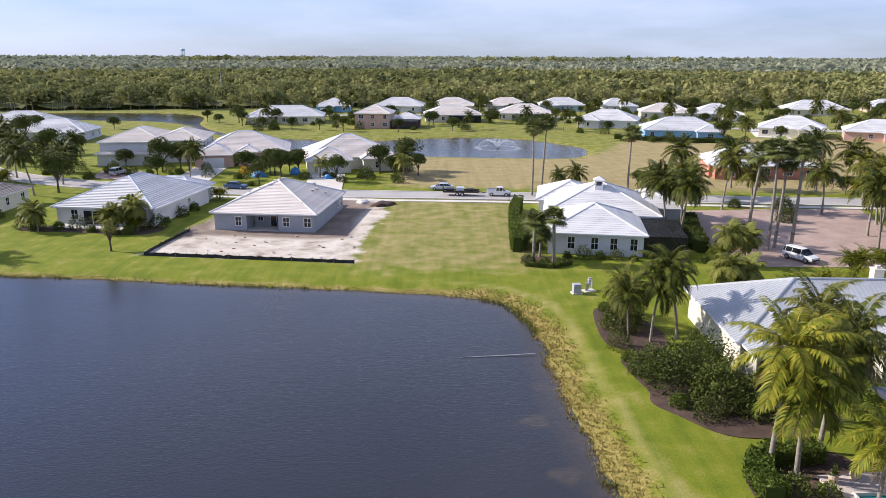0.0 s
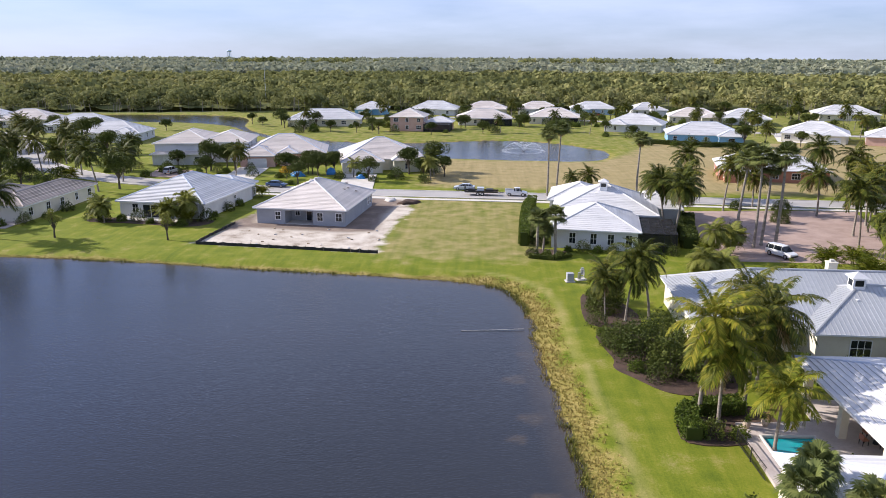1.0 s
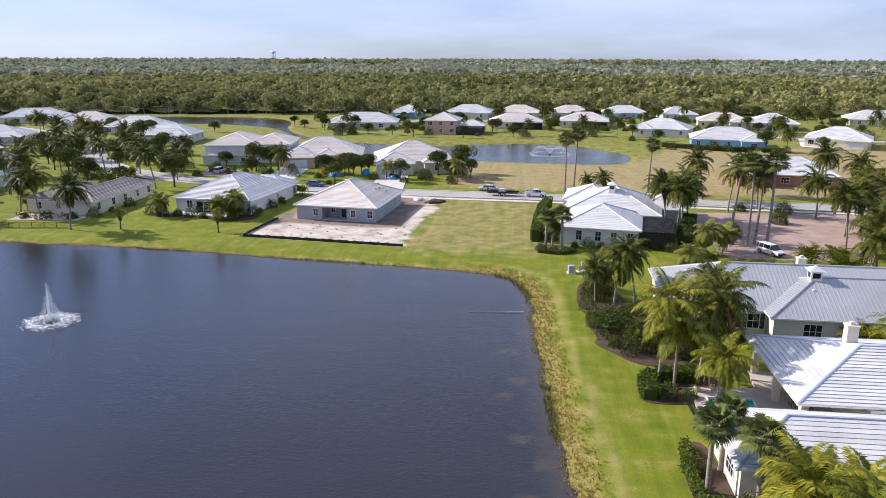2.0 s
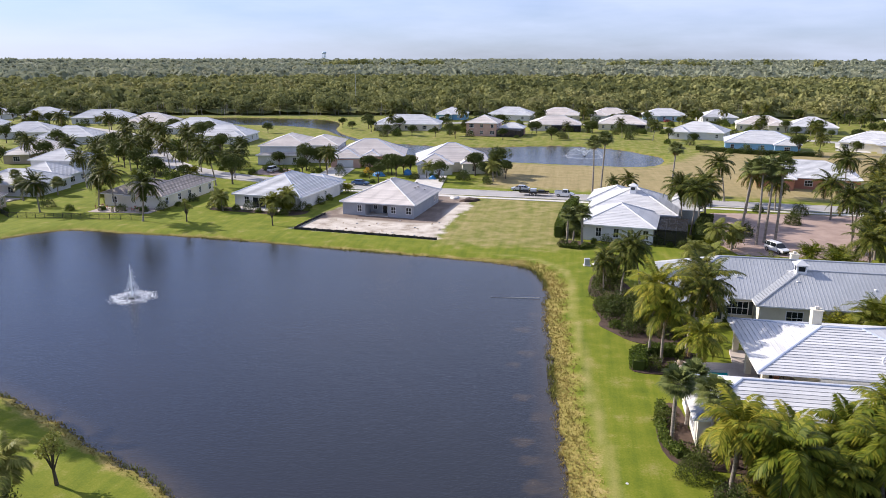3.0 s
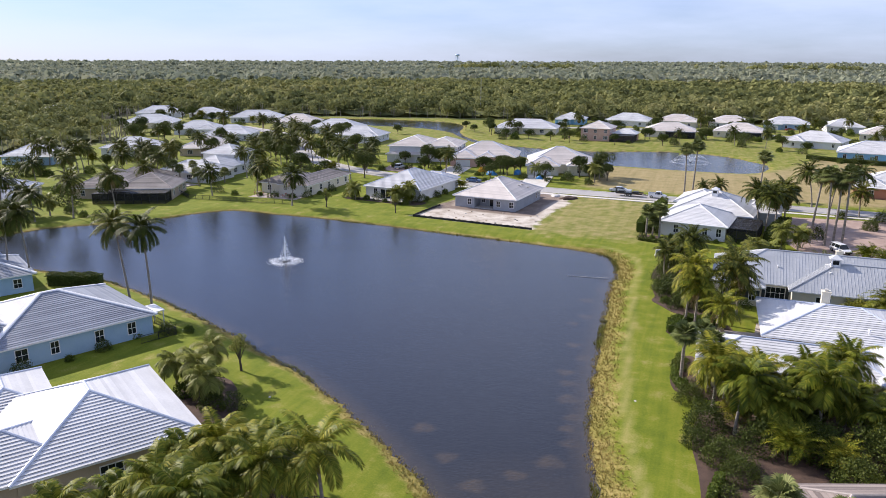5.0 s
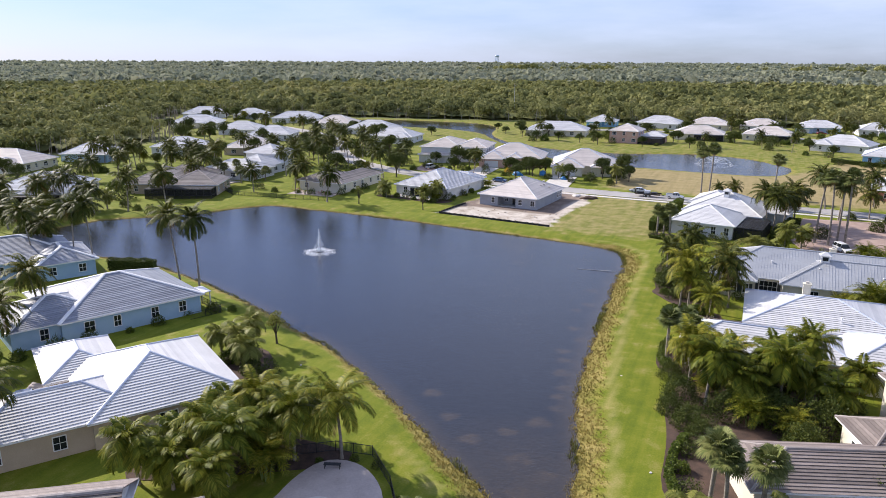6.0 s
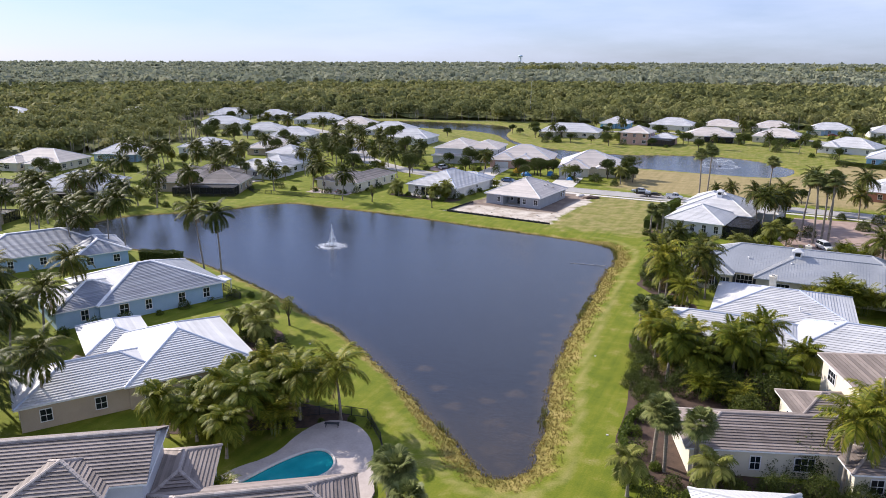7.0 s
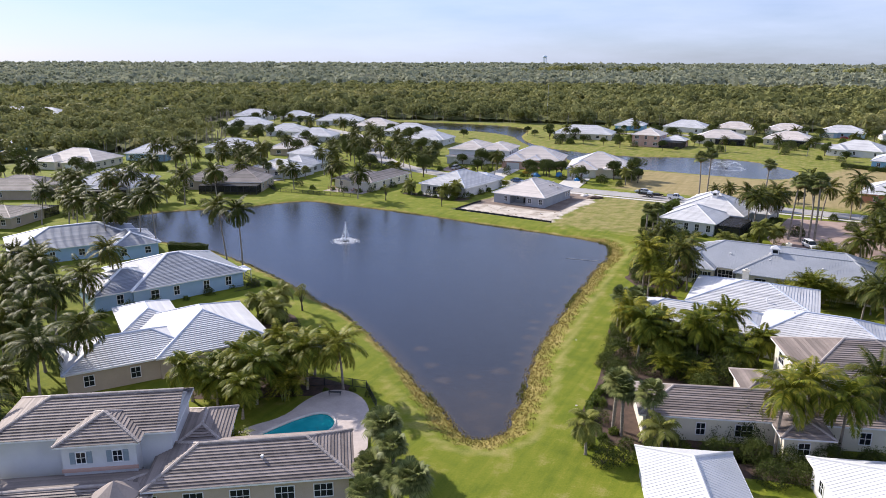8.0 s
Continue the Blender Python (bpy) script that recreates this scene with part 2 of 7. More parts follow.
M_RIDGE_BLUE = surface("blue_ridge_cap", (0.36, 0.41, 0.52), (0.56, 0.61, 0.70), 0.65, 0.5, 6.0, 0.2, 0.01, island=0.3)
M_W_WHITE = surface("white_stucco", (0.56, 0.56, 0.565), (0.72, 0.72, 0.715), 0.85, 0.4, 12.0, 0.25, 0.01)
M_W_CREAM = surface("cream_stucco", (0.62, 0.57, 0.45), (0.78, 0.73, 0.60), 0.85, 0.4, 12.0, 0.25, 0.01)
M_W_GREY = surface("grey_block_wall", (0.31, 0.325, 0.35), (0.42, 0.435, 0.46), 0.9, 0.5, 8.0, 0.3, 0.01)
M_W_BLUE = surface("light_blue_stucco", (0.28, 0.42, 0.56), (0.40, 0.55, 0.68), 0.85, 0.4, 12.0, 0.25, 0.01)
M_W_CYAN = surface("bright_blue_stucco", (0.16, 0.38, 0.58), (0.24, 0.48, 0.68), 0.85, 0.4, 12.0, 0.25, 0.01)
M_W_PINK = surface("pink_stucco", (0.52, 0.32, 0.25), (0.66, 0.44, 0.36), 0.85, 0.4, 12.0, 0.25, 0.01)
M_W_TAN = surface("tan_stucco", (0.42, 0.33, 0.24), (0.56, 0.46, 0.35), 0.85, 0.4, 12.0, 0.25, 0.01)
M_W_BRICK = surface("terracotta_stucco", (0.36, 0.15, 0.10), (0.50, 0.24, 0.16), 0.85, 0.4, 12.0, 0.25, 0.01)
M_TRIM = surface("white_trim_paint", (0.74, 0.74, 0.74), (0.84, 0.84, 0.84), 0.55, 0.7, 9.0, 0.05, 0.004)
M_DARK = surface("black_paint", (0.010, 0.010, 0.010), (0.028, 0.028, 0.028), 0.5, 1.0, 8.0, 0.1, 0.004)
M_SHUTTER = surface("blue_grey_shutter", (0.20, 0.26, 0.30), (0.30, 0.36, 0.40), 0.6, 1.0, 8.0, 0.1, 0.004)
M_SHUTTER_DARK = surface("dark_shutter", (0.02, 0.03, 0.035), (0.05, 0.06, 0.065), 0.6, 1.0, 8.0, 0.1, 0.004)
M_GARAGE = surface("garage_door_paint", (0.66, 0.66, 0.66), (0.80, 0.80, 0.79), 0.6, 0.6, 8.0, 0.05, 0.004)
M_GLASS = glassy("window_glass", (0.012, 0.015, 0.018))
M_SCREEN = screen_material()
M_FOAM = surface("white_water", (0.72, 0.76, 0.80), (0.90, 0.92, 0.94), 0.5, 1.0, 8.0, 0.2, 0.02)
M_FABRIC = surface("black_fabric", (0.012, 0.012, 0.014), (0.035, 0.035, 0.04), 0.8, 1.0, 6.0, 0.5, 0.02)
M_WOOD = surface("weathered_wood", (0.22, 0.16, 0.10), (0.40, 0.31, 0.21), 0.85, 1.0, 12.0, 0.4, 0.01)
M_TARP = surface("blue_tarp", (0.02, 0.16, 0.42), (0.05, 0.28, 0.60), 0.4, 1.5, 6.0, 0.6, 0.03)
M_TYRE = surface("tyre_rubber", (0.012, 0.012, 0.012), (0.03, 0.03, 0.03), 0.85, 2.0, 14.0, 0.3, 0.01)
M_RIM = surface("alloy_wheel", (0.45, 0.45, 0.46), (0.65, 0.65, 0.66), 0.3, 2.0, 14.0, 0.0, 0.0, metal=0.9)
M_LAMP = glassy("lamp_lens", (0.30, 0.27, 0.24), 0.1)
M_RED = glassy("red_lens", (0.25, 0.01, 0.01), 0.15)
M_BLUE_TRIM = surface("pale_blue_paint", (0.42, 0.55, 0.66), (0.56, 0.67, 0.76), 0.5, 0.1, 3.0, 0.05, 0.01)


def paint(name, c):
    m = surface(name, tuple(v * 0.88 for v in c), c, 0.28, 0.8, 10.0, 0.0, 0.0)
    m.node_tree.nodes["Principled BSDF"].inputs["Coat Weight"].default_value = 0.6
    return m


M_CAR_WHITE = paint("white_car_paint", (0.80, 0.80, 0.80))
M_CAR_SILVER = paint("silver_car_paint", (0.55, 0.58, 0.62))
M_CAR_BLUE = paint("blue_car_paint", (0.04, 0.10, 0.22))
M_CAR_DARK = paint("black_car_paint", (0.02, 0.02, 0.022))
M_CAR_RED = paint("red_car_paint", (0.38, 0.02, 0.03))


def pool_material():
    m, n, l, b = nodes("pool_water")
    c = mixc(n, l, noise_tex(n, l, 0.5, 3), (0.0, 0.20, 0.24), (0.02, 0.42, 0.44))
    l.new(c, b.inputs["Base Color"])
    b.inputs["Roughness"].default_value, b.inputs["IOR"].default_value = 0.06, 1.333
    bumped(n, l, b, noise_tex(n, l, 2.5, 2), 0.25, 0.05)
    return m


M_POOL = pool_material()


# ---- building helpers ----
def mesh_of(name, bm, material):
    me = bpy.data.meshes.new(name)
    bm.to_mesh(me)
    bm.free()
    me.materials.append(material)
    return me


def part(name, bm, material, parent=None, label="", m=None, smooth=False):
    """Links a bmesh (or a ready mesh) as one mesh object under a thing or part."""
    me = mesh_of(name, bm, material) if isinstance(bm, bmesh.types.BMesh) else bm
    if smooth:
        me.shade_smooth()
    ob = new(name, me)
    ob.parent = parent
    if m is not None:
        ob.matrix_basis = m
    return tagged(ob, label) if label else ob


def thing(name, m, label, category, group=""):
    """The empty at the base of a thing made of parts."""
    return_ob = new(name)
    return_ob.empty_display_size = 0.3
    return_ob.matrix_basis = m
    return tagged(return_ob, label, category, group)


def box(bm, x0, y0, z0, x1, y1, z1, m=None):
    c = [Vector(p) for p in ((x0, y0, z0), (x1, y0, z0), (x1, y1, z0), (x0, y1, z0), (x0, y0, z1), (x1, y0, z1), (x1, y1, z1), (x0, y1, z1))]
    v = [bm.verts.new(m @ p if m else p) for p in c]
    for f in ((3, 2, 1, 0), (4, 5, 6, 7), (0, 1, 5, 4), (1, 2, 6, 5), (2, 3, 7, 6), (3, 0, 4, 7)):
        bm.faces.new([v[k] for k in f])


def boxes(*rows):
    bm = bmesh.new()
    for r in rows:
        box(bm, *r)
    return bm


def soft_box(x0, y0, z0, x1, y1, z1, bevel=0.03, seg=2):
    bm = boxes((x0, y0, z0, x1, y1, z1))
    bmesh.ops.bevel(bm, geom=bm.edges[:], offset=bevel, segments=seg, affect="EDGES", profile=0.6)
    return bm


def tube(bm, pts, radii, sides=8, cap=True):
    """A tapered tube through the points."""
    rings = []
    for k, p in enumerate(pts):
        a, b = pts[max(k - 1, 0)], pts[min(k + 1, len(pts) - 1)]
        d = (Vector(b) - Vector(a)).normalized()
        s = d.cross(Vector((0.31, 0.95, 0.05)) if abs(d.z) > 0.5 else Vector((0, 0, 1))).normalized()
        t = d.cross(s)
        rings.append([bm.verts.new(Vector(p) + radii[k] * (math.cos(q) * s + math.sin(q) * t)) for q in [2 * math.pi * j / sides for j in range(sides)]])
    for r0, r1 in zip(rings, rings[1:]):
        for j in range(sides):
            bm.faces.new((r0[j], r0[(j + 1) % sides], r1[(j + 1) % sides], r1[j]))
    if cap:
        bm.faces.new(rings[0])
        bm.faces.new(list(reversed(rings[-1])))
    return bm


def array_mesh(name, verts, quads, material, tint=None, tris=False):
    """A mesh straight from numpy arrays; tint: one value a vertex."""
    k = 3 if tris else 4
    verts, quads = np.asarray(verts, np.float32), np.asarray(quads, np.int32)
    me = bpy.data.meshes.new(name)
    me.vertices.add(len(verts))
    me.vertices.foreach_set("co", verts.ravel())
    me.loops.add(quads.size)
    me.loops.foreach_set("vertex_index", quads.ravel())
    me.polygons.add(len(quads))
    me.polygons.foreach_set("loop_start", np.arange(0, quads.size, k, dtype=np.int32))
    me.polygons.foreach_set("loop_total", np.full(len(quads), k, np.int32))
    if tint is not None:
        me.attributes.new("tint", "FLOAT", "POINT").data.foreach_set("value", np.asarray(tint, np.float32))
    me.materials.append(material)
    me.update(calc_edges=True)
    return me


# ---- the lakes and the ground ----
LAKE = [(8.3, 75.6), (5.5, 79), (-1.7, 80.6), (-12, 82), (-22, 83.4), (-33, 84.6), (-45, 86.4), (-55.5, 87.6), (-65, 88), (-74, 88.2), (-82, 89), (-88, 87.5), (-92, 81),
        (-96, 73), (-101, 67), (-107, 62), (-113, 56), (-115, 46), (-112, 37), (-104, 33), (-95, 32.6), (-83, 32.6), (-70, 32), (-57, 28), (-42, 21.6), (-35, 18.4), (-28.5, 14.8),
        (-21, 11.4), (-13.5, 6.4), (-7.5, 2)]
LAKE += [(-2, -2.4), (3.9, -7.4), (8, -10.5), (12.3, -14.4), (14.4, -16.6), (17, -17.2), (19, -14.6), (18.3, -10.5), (17.1, -3), (15.7, 2.5), (14.6, 7), (13.7, 13), (12.9, 20.5),
         (11.9, 32), (11, 46), (10, 57), (10.2, 65), (9.7, 70.5)]
FAR_LAKE = [(-157, 312), (-107, 305), (-83, 263), (-57, 230), (-35, 204), (-9, 201.5), (19, 198), (34, 197), (42, 205), (44, 222), (38.6, 228), (32, 240), (15.6, 249.6), (-3.7, 245.6),
            (-22, 237), (-44, 239), (-74, 254), (-97, 290), (-104, 327), (-118, 346), (-143, 352), (-175, 352), (-205, 341), (-228, 336), (-235, 318), (-205, 303)]
HOMES = [(-150, -400), (-175, 0), (-235, 60), (-232, 125), (-215, 150), (-225, 200), (-275, 235), (-330, 320), (-250, 345), (-150, 362), (-90, 376), (0, 388), (110, 392), (240, 392), (330, 330), (330, -400)]
SAND = [(-41, 96), (-11.4, 92.6), (-11.4, 103), (-11.2, 109.5), (-9, 125), (-10.5, 134), (-13, 137), (-20, 138.5), (-37, 139), (-38.5, 112)]
DIRT = [(-40, 104), (-36, 107.5), (-19, 105.5), (-13.5, 106.5), (-14, 120), (-11.5, 133), (-20, 137), (-20, 112), (-36, 111.5), (-37.5, 122), (-40, 112)]
DRY_LOT = [(-9, 152), (20, 149), (78, 146), (150, 150), (150, 240), (66, 245), (50, 210), (36, 192), (-9, 195)]
DRY_SIDE = [(-9, 93), (11, 93), (11.5, 136), (-8, 137)]


def polygon_distance(px, py, poly):
    """Distance to a closed outline, negative inside."""
    a = np.array(poly, float)
    b = np.roll(a, -1, axis=0)
    best = np.full(px.shape, 1e9)
    inside = np.zeros(px.shape, bool)
    for (x0, y0), (x1, y1) in zip(a, b):
        dx, dy = x1 - x0, y1 - y0
        t = np.clip(((px - x0) * dx + (py - y0) * dy) / (dx * dx + dy * dy), 0, 1)
        best = np.minimum(best, np.hypot(px - x0 - t * dx, py - y0 - t * dy))
        if dy:
            cross = ((y0 > py) != (y1 > py)) & (px < dx * (py - y0) / dy + x0)
            inside ^= cross
    return np.where(inside, -best, best)


def rounded(poly, times=2):
    """Cuts the corners of an outline."""
    for _ in range(times):
        q = []
        for (x0, y0), (x1, y1) in zip(poly, poly[1:] + poly[:1]):
            q += [(0.75 * x0 + 0.25 * x1, 0.75 * y0 + 0.25 * y1), (0.25 * x0 + 0.75 * x1, 0.25 * y0 + 0.75 * y1)]
        poly = q
    return poly


LAKE, FAR_LAKE = rounded(LAKE), rounded(FAR_LAKE)


def shore_wobble(x, y):
    return 0.35 * np.sin(x * 0.9 + 1.3 * np.sin(y * 0.7)) + 0.3 * np.sin(y * 1.1 + x * 0.35) + 0.25 * np.sin(x * 2.3 - y * 1.9)


def build_ground():
    def steps(*runs):
        out = [runs[0][0]]
        for a, b, d in runs:
            out += list(np.linspace(a, b, max(1, int(round((b - a) / d))) + 1)[1:])
        return np.array(out)
    xs = steps((-4900, -1000, 650), (-1000, -420, 40), (-420, -240, 6), (-240, -118, 2.5), (-118, 66, 0.9), (66, 180, 3), (180, 420, 12), (420, 1000, 60), (1000, 4900, 650))
    ys = steps((-1500, -200, 260), (-200, -70, 13), (-70, -30, 2.5), (-30, 100, 0.9), (100, 150, 1.4), (150, 400, 2.5), (400, 700, 20), (700, 1500, 80), (1500, 4950, 690))
    px, py = [g.ravel() for g in np.meshgrid(xs, ys)]
    near, far = polygon_distance(px, py, LAKE), polygon_distance(px, py, FAR_LAKE)
    d = np.minimum(near, far) + shore_wobble(px, py) * 0.35
    k = np.clip(d / 3.6, 0, 1)
    z = np.where(d > 0, -0.5 + 0.5 * k * k * (3 - 2 * k), -0.5 - 0.45 * np.minimum(-d, 3))
    z = z + np.where(d > 4, 0.05 * np.sin(px * 0.11) * np.sin(py * 0.13), 0)
    r = np.hypot(px, py)
    z = z + np.clip((r - 1500) / 3300, 0, 1) * 4.0
    nx = len(xs)
    i = np.arange(len(px)).reshape(len(ys), nx)
    quads = np.stack([i[:-1, :-1], i[:-1, 1:], i[1:, 1:], i[1:, :-1]], -1).reshape(-1, 4)
    me = array_mesh("ground", np.stack([px, py, z], 1), quads, M_GROUND)

    def give(name, v):
        me.attributes.new(name, "FLOAT", "POINT").data.foreach_set("value", np.clip(v, 0, 1).astype(np.float32))
    east = np.clip((px + 5) / 12, 0, 1)
    width = 1.9 + 1.9 * east
    give("bank", np.where(near < far, np.clip(1.15 - d / width, 0, 1) * (d > -2), np.clip(0.7 - d / 6, 0, 1)))
    give("mud", np.clip(0.7 - d / 0.7, 0, 1))
    give("sand", np.clip(0.5 - polygon_distance(px, py, SAND) / 3.5, 0, 0.95))
    side = np.clip(0.5 - polygon_distance(px, py, DRY_SIDE) / 14, 0, 0.5)
    give("dry", np.maximum(np.clip(0.55 - polygon_distance(px, py, DRY_LOT) / 8, 0, 0.95), side) + 0.02 + 0.28 * np.clip((py - 150) / 80, 0, 1))
    give("dirt", np.clip(0.5 - polygon_distance(px, py, DIRT) / 3.0, 0, 0.85))
    give("straw", east * np.exp(-((d - 3.9) / 0.55) ** 2) * (near < far))
    give("scrub", np.clip(0.5 + polygon_distance(px, py, HOMES) / 16, 0, 1))
    me.shade_smooth()
    return tagged(new("ground", me), "mown green lawns with dry straw patches, sandy building plot and grassy lake banks", "ground", kind="structure")


build_ground()


NESTS = ((9.0, 56, 0.9), (7.6, 50, 1.1), (8.8, 42.5, 1.2), (7.4, 39, 0.8), (9.0, 31, 0.9), (11, 27, 1.1), (9.6, 22, 1.0), (11.2, 15, 1.2), (12.6, 11, 1.0), (13.4, 5.5, 1.1), (12, 1.4, 1.3), (9.5, -2, 1.0),
                   (12.2, -6.6, 1.3), (15.6, -8.4, 0.9), (-1.5, 3.4, 1.1), (2.6, -1.2, 1.0), (6.4, -4.8, 1.2), (16.4, -14.4, 1.2), (13.6, -12.2, 1.2), (5.4, 76.4, 0.7), (10.4, 19, 0.9), (12.4, 8.4, 0.9))


def water_sheet(name, poly, label, step):
    """A level sheet; shallow: how far the bed shows, near the shore and in the pale fish nests."""
    a = np.array(poly)
    (x0, y0), (x1, y1) = a.min(0) - 3, a.max(0) + 3
    gx, gy = np.linspace(x0, x1, int((x1 - x0) / step) + 2), np.linspace(y0, y1, int((y1 - y0) / step) + 2)
    px, py = [g.ravel() for g in np.meshgrid(gx, gy)]
    i = np.arange(len(px)).reshape(len(gy), len(gx))
    me = array_mesh(name, np.stack([px, py, np.full(px.shape, -0.5)], 1), np.stack([i[:-1, :-1], i[:-1, 1:], i[1:, 1:], i[1:, :-1]], -1).reshape(-1, 4), M_WATER)
    d = -polygon_distance(px, py, poly)
    s = np.clip(0.55 - d / 4.5, 0, 0.6)
    tip = np.clip(1 - np.hypot(px - 15, py + 13) / 17, 0, 1)
    s = np.maximum(s, 0.42 * tip)
    for x, y, r in NESTS:
        q = np.hypot(px - x, (py - y) * 1.15) / r
        q = q + 0.18 * np.sin(3 * np.arctan2(py - y, px - x) + x)
        s = np.maximum(s, np.clip(1.0 - abs(q - 0.5) * 1.6, 0, 0.55))
    me.attributes.new("shallow", "FLOAT", "POINT").data.foreach_set("value", s.astype(np.float32))
    return tagged(new(name, me), label, "lake", kind="structure")


water_sheet("water_near", LAKE, "dark rippled lake water reflecting the pale sky", 0.5)
water_sheet("water_far", FAR_LAKE, "blue rippled pond water behind the street", 3.0)


def ribbon(name, line, left, right, z, material, label, category, thick=0.06):
    """A strip of constant cross-section along a line of plan points, smoothed."""
    pts = [Vector(p) for p in line]
    for _ in range(2):
        q = [pts[0]]
        for a, b in zip(pts, pts[1:]):
            q += [a * 0.75 + b * 0.25, a * 0.25 + b * 0.75]
        pts = q + [pts[-1]]
    bm = bmesh.new()
    rows = []
    for k, p in enumerate(pts):
        d = (pts[min(k + 1, len(pts) - 1)] - pts[max(k - 1, 0)]).normalized()
        s = Vector((-d.y, d.x))
        a, b = p + s * left, p + s * right
        rows.append([bm.verts.new((*a, z - thick)), bm.verts.new((*a, z)), bm.verts.new((*b, z)), bm.verts.new((*b, z - thick))])
    for r0, r1 in zip(rows, rows[1:]):
        for j in range(3):
            bm.faces.new((r0[j + 1], r0[j], r1[j], r1[j + 1]))
    bmesh.ops.recalc_face_normals(bm, faces=bm.faces[:])
    return tagged(part(name, bm, material), label, category, kind="structure")


def slab(name, poly, z, material, label, category, thick=0.12, kind="structure", parent=None):
    bm = bmesh.new()
    top = [bm.verts.new((x, y, z)) for x, y in poly]
    low = [bm.verts.new((x, y, z - thick)) for x, y in poly]
    bm.faces.new(top)
    for k in range(len(poly)):
        bm.faces.new((top[k], low[k], low[(k + 1) % len(poly)], top[(k + 1) % len(poly)]))
    bmesh.ops.recalc_face_normals(bm, faces=bm.faces[:])
    ob = part(name, bm, material, parent)
    return tagged(ob, label, category, kind=kind) if parent is None else tagged(ob, label)


STREET = [(170, 128), (77, 135), (14, 140), (-20, 141.8), (-62, 147), (-96, 160), (-122, 184), (-140, 214), (-168, 248), (-215, 275)]
ribbon("road", STREET, -3.5, 3.5, 0.075, M_ROAD, "pale sun-bleached grey asphalt street", "road", 0.1)
for side_a, side_b, nm in ((3.5, 3.85, "kerb_north"), (-3.85, -3.5, "kerb_south")):
    ribbon(nm, STREET, side_a, side_b, 0.16, M_CONC, "low pale concrete kerb along the street", "kerb", 0.2)
ribbon("pavement", STREET[:5], 5.0, 6.6, 0.085, M_CONC, "pale concrete footpath beside the street", "pavement", 0.1)
FAR_STREET = [(240, 268), (150, 268), (108, 278), (60, 332), (0, 342), (-40, 340), (-70, 322)]
ribbon("road_far", FAR_STREET, -3.2, 3.2, 0.075, M_ROAD, "pale grey cul-de-sac street between the distant houses", "road", 0.1)


# ---- houses ----
WINDOW_MESHES = {}


def window_meshes(w, h, bars):
    key = (w, h, bars)
    if key not in WINDOW_MESHES:
        t = 0.09
        rows = [(-w / 2 - t, -0.07, -t, -w / 2, 0.02, h + t), (w / 2, -0.07, -t, w / 2 + t, 0.02, h + t),
                (-w / 2, -0.07, h, w / 2, 0.02, h + t), (-w / 2, -0.09, -t, w / 2, 0.02, 0)]
        for k in range(1, bars):
            x = -w / 2 + w * k / bars
            rows.append((x - 0.025, -0.05, 0, x + 0.025, 0.02, h))
        rows.append((-w / 2, -0.051, h * 0.5 - 0.03, w / 2, 0.02, h * 0.5 + 0.03))
        WINDOW_MESHES[key] = (mesh_of("window", boxes(*rows), M_TRIM), mesh_of("pane", boxes((-w / 2, -0.03, 0, w / 2, 0.01, h)), M_GLASS))
    return WINDOW_MESHES[key]


def add_window(parent, m, w=1.1, h=1.5, bars=2, shutters=None):
    casing, glass = window_meshes(w, h, bars)
    win = part("window", casing, None, parent, m=m)
    part("pane", glass, None, win, "dark reflecting window glass")
    if shutters:
        for s in (-1, 1):
            x = s * (w / 2 + 0.36)
            rows = [(x - 0.24, -0.06, -0.05, x + 0.24, 0.0, h + 0.05)] + [(x - 0.19, -0.075, 0.1 + 0.16 * k, x + 0.19, -0.05, 0.2 + 0.16 * k) for k in range(int(h / 0.17))]
            part("shutter", boxes(*rows), shutters, win, "louvred shutter")
    return win


def slope_faces(bm, p0, u, v, n, width, length, in_l, in_r, kind, dv, lift, only=None):
    """One roof slope: courses of tiles as overlapping steps, or a metal sheet with standing seams."""
    def at(x, s, h):
        return p0 + u * x + v * s + n * h
    if kind == "tile":
        count = max(2, int(round(length / dv)))
        for k in range(count):
            if only is not None and k != only:
                continue
            s0, s1 = length * k / count, length * (k + 1) / count
            a0, b0, a1, b1 = in_l * s0, width - in_r * s0, in_l * s1, width - in_r * s1
            q = [bm.verts.new(at(a0, s0, lift)), bm.verts.new(at(b0, s0, lift)), bm.verts.new(at(b1, s1, 0.012)), bm.verts.new(at(a1, s1, 0.012))]
            if b1 - a1 < 0.02:
                bm.verts.remove(q.pop())
            bm.faces.new(q)
            r = [bm.verts.new(at(a0, s0 + 0.02, -0.02)), bm.verts.new(at(b0, s0 + 0.02, -0.02))]
            bm.faces.new((q[1], q[0], r[0], r[1]))
        return count
    q = [at(0, 0, 0), at(width, 0, 0), at(width - in_r * length, length, 0), at(in_l * length, length, 0)]
    if (q[2] - q[3]).length < 0.02:
        q.pop()
    bm.faces.new([bm.verts.new(p) for p in q])
    x = 0.25
    while x < width - 0.1:
        s = length
        if in_l:
            s = min(s, x / in_l)
        if in_r:
            s = min(s, (width - x) / in_r)
        if s > 0.1:
            w = 0.022
            a = [at(x - w, 0, -0.01), at(x + w, 0, -0.01), at(x + w, s, -0.01), at(x - w, s, -0.01)]
            b = [at(x - w, 0, lift), at(x + w, 0, lift), at(x + w, s, lift), at(x - w, s, lift)]
            lo, hi = [bm.verts.new(p) for p in a], [bm.verts.new(p) for p in b]
            bm.faces.new(hi)
            for j in range(4):
                bm.faces.new((lo[j], lo[(j + 1) % 4], hi[(j + 1) % 4], hi[j]))
        x += dv
    return 0


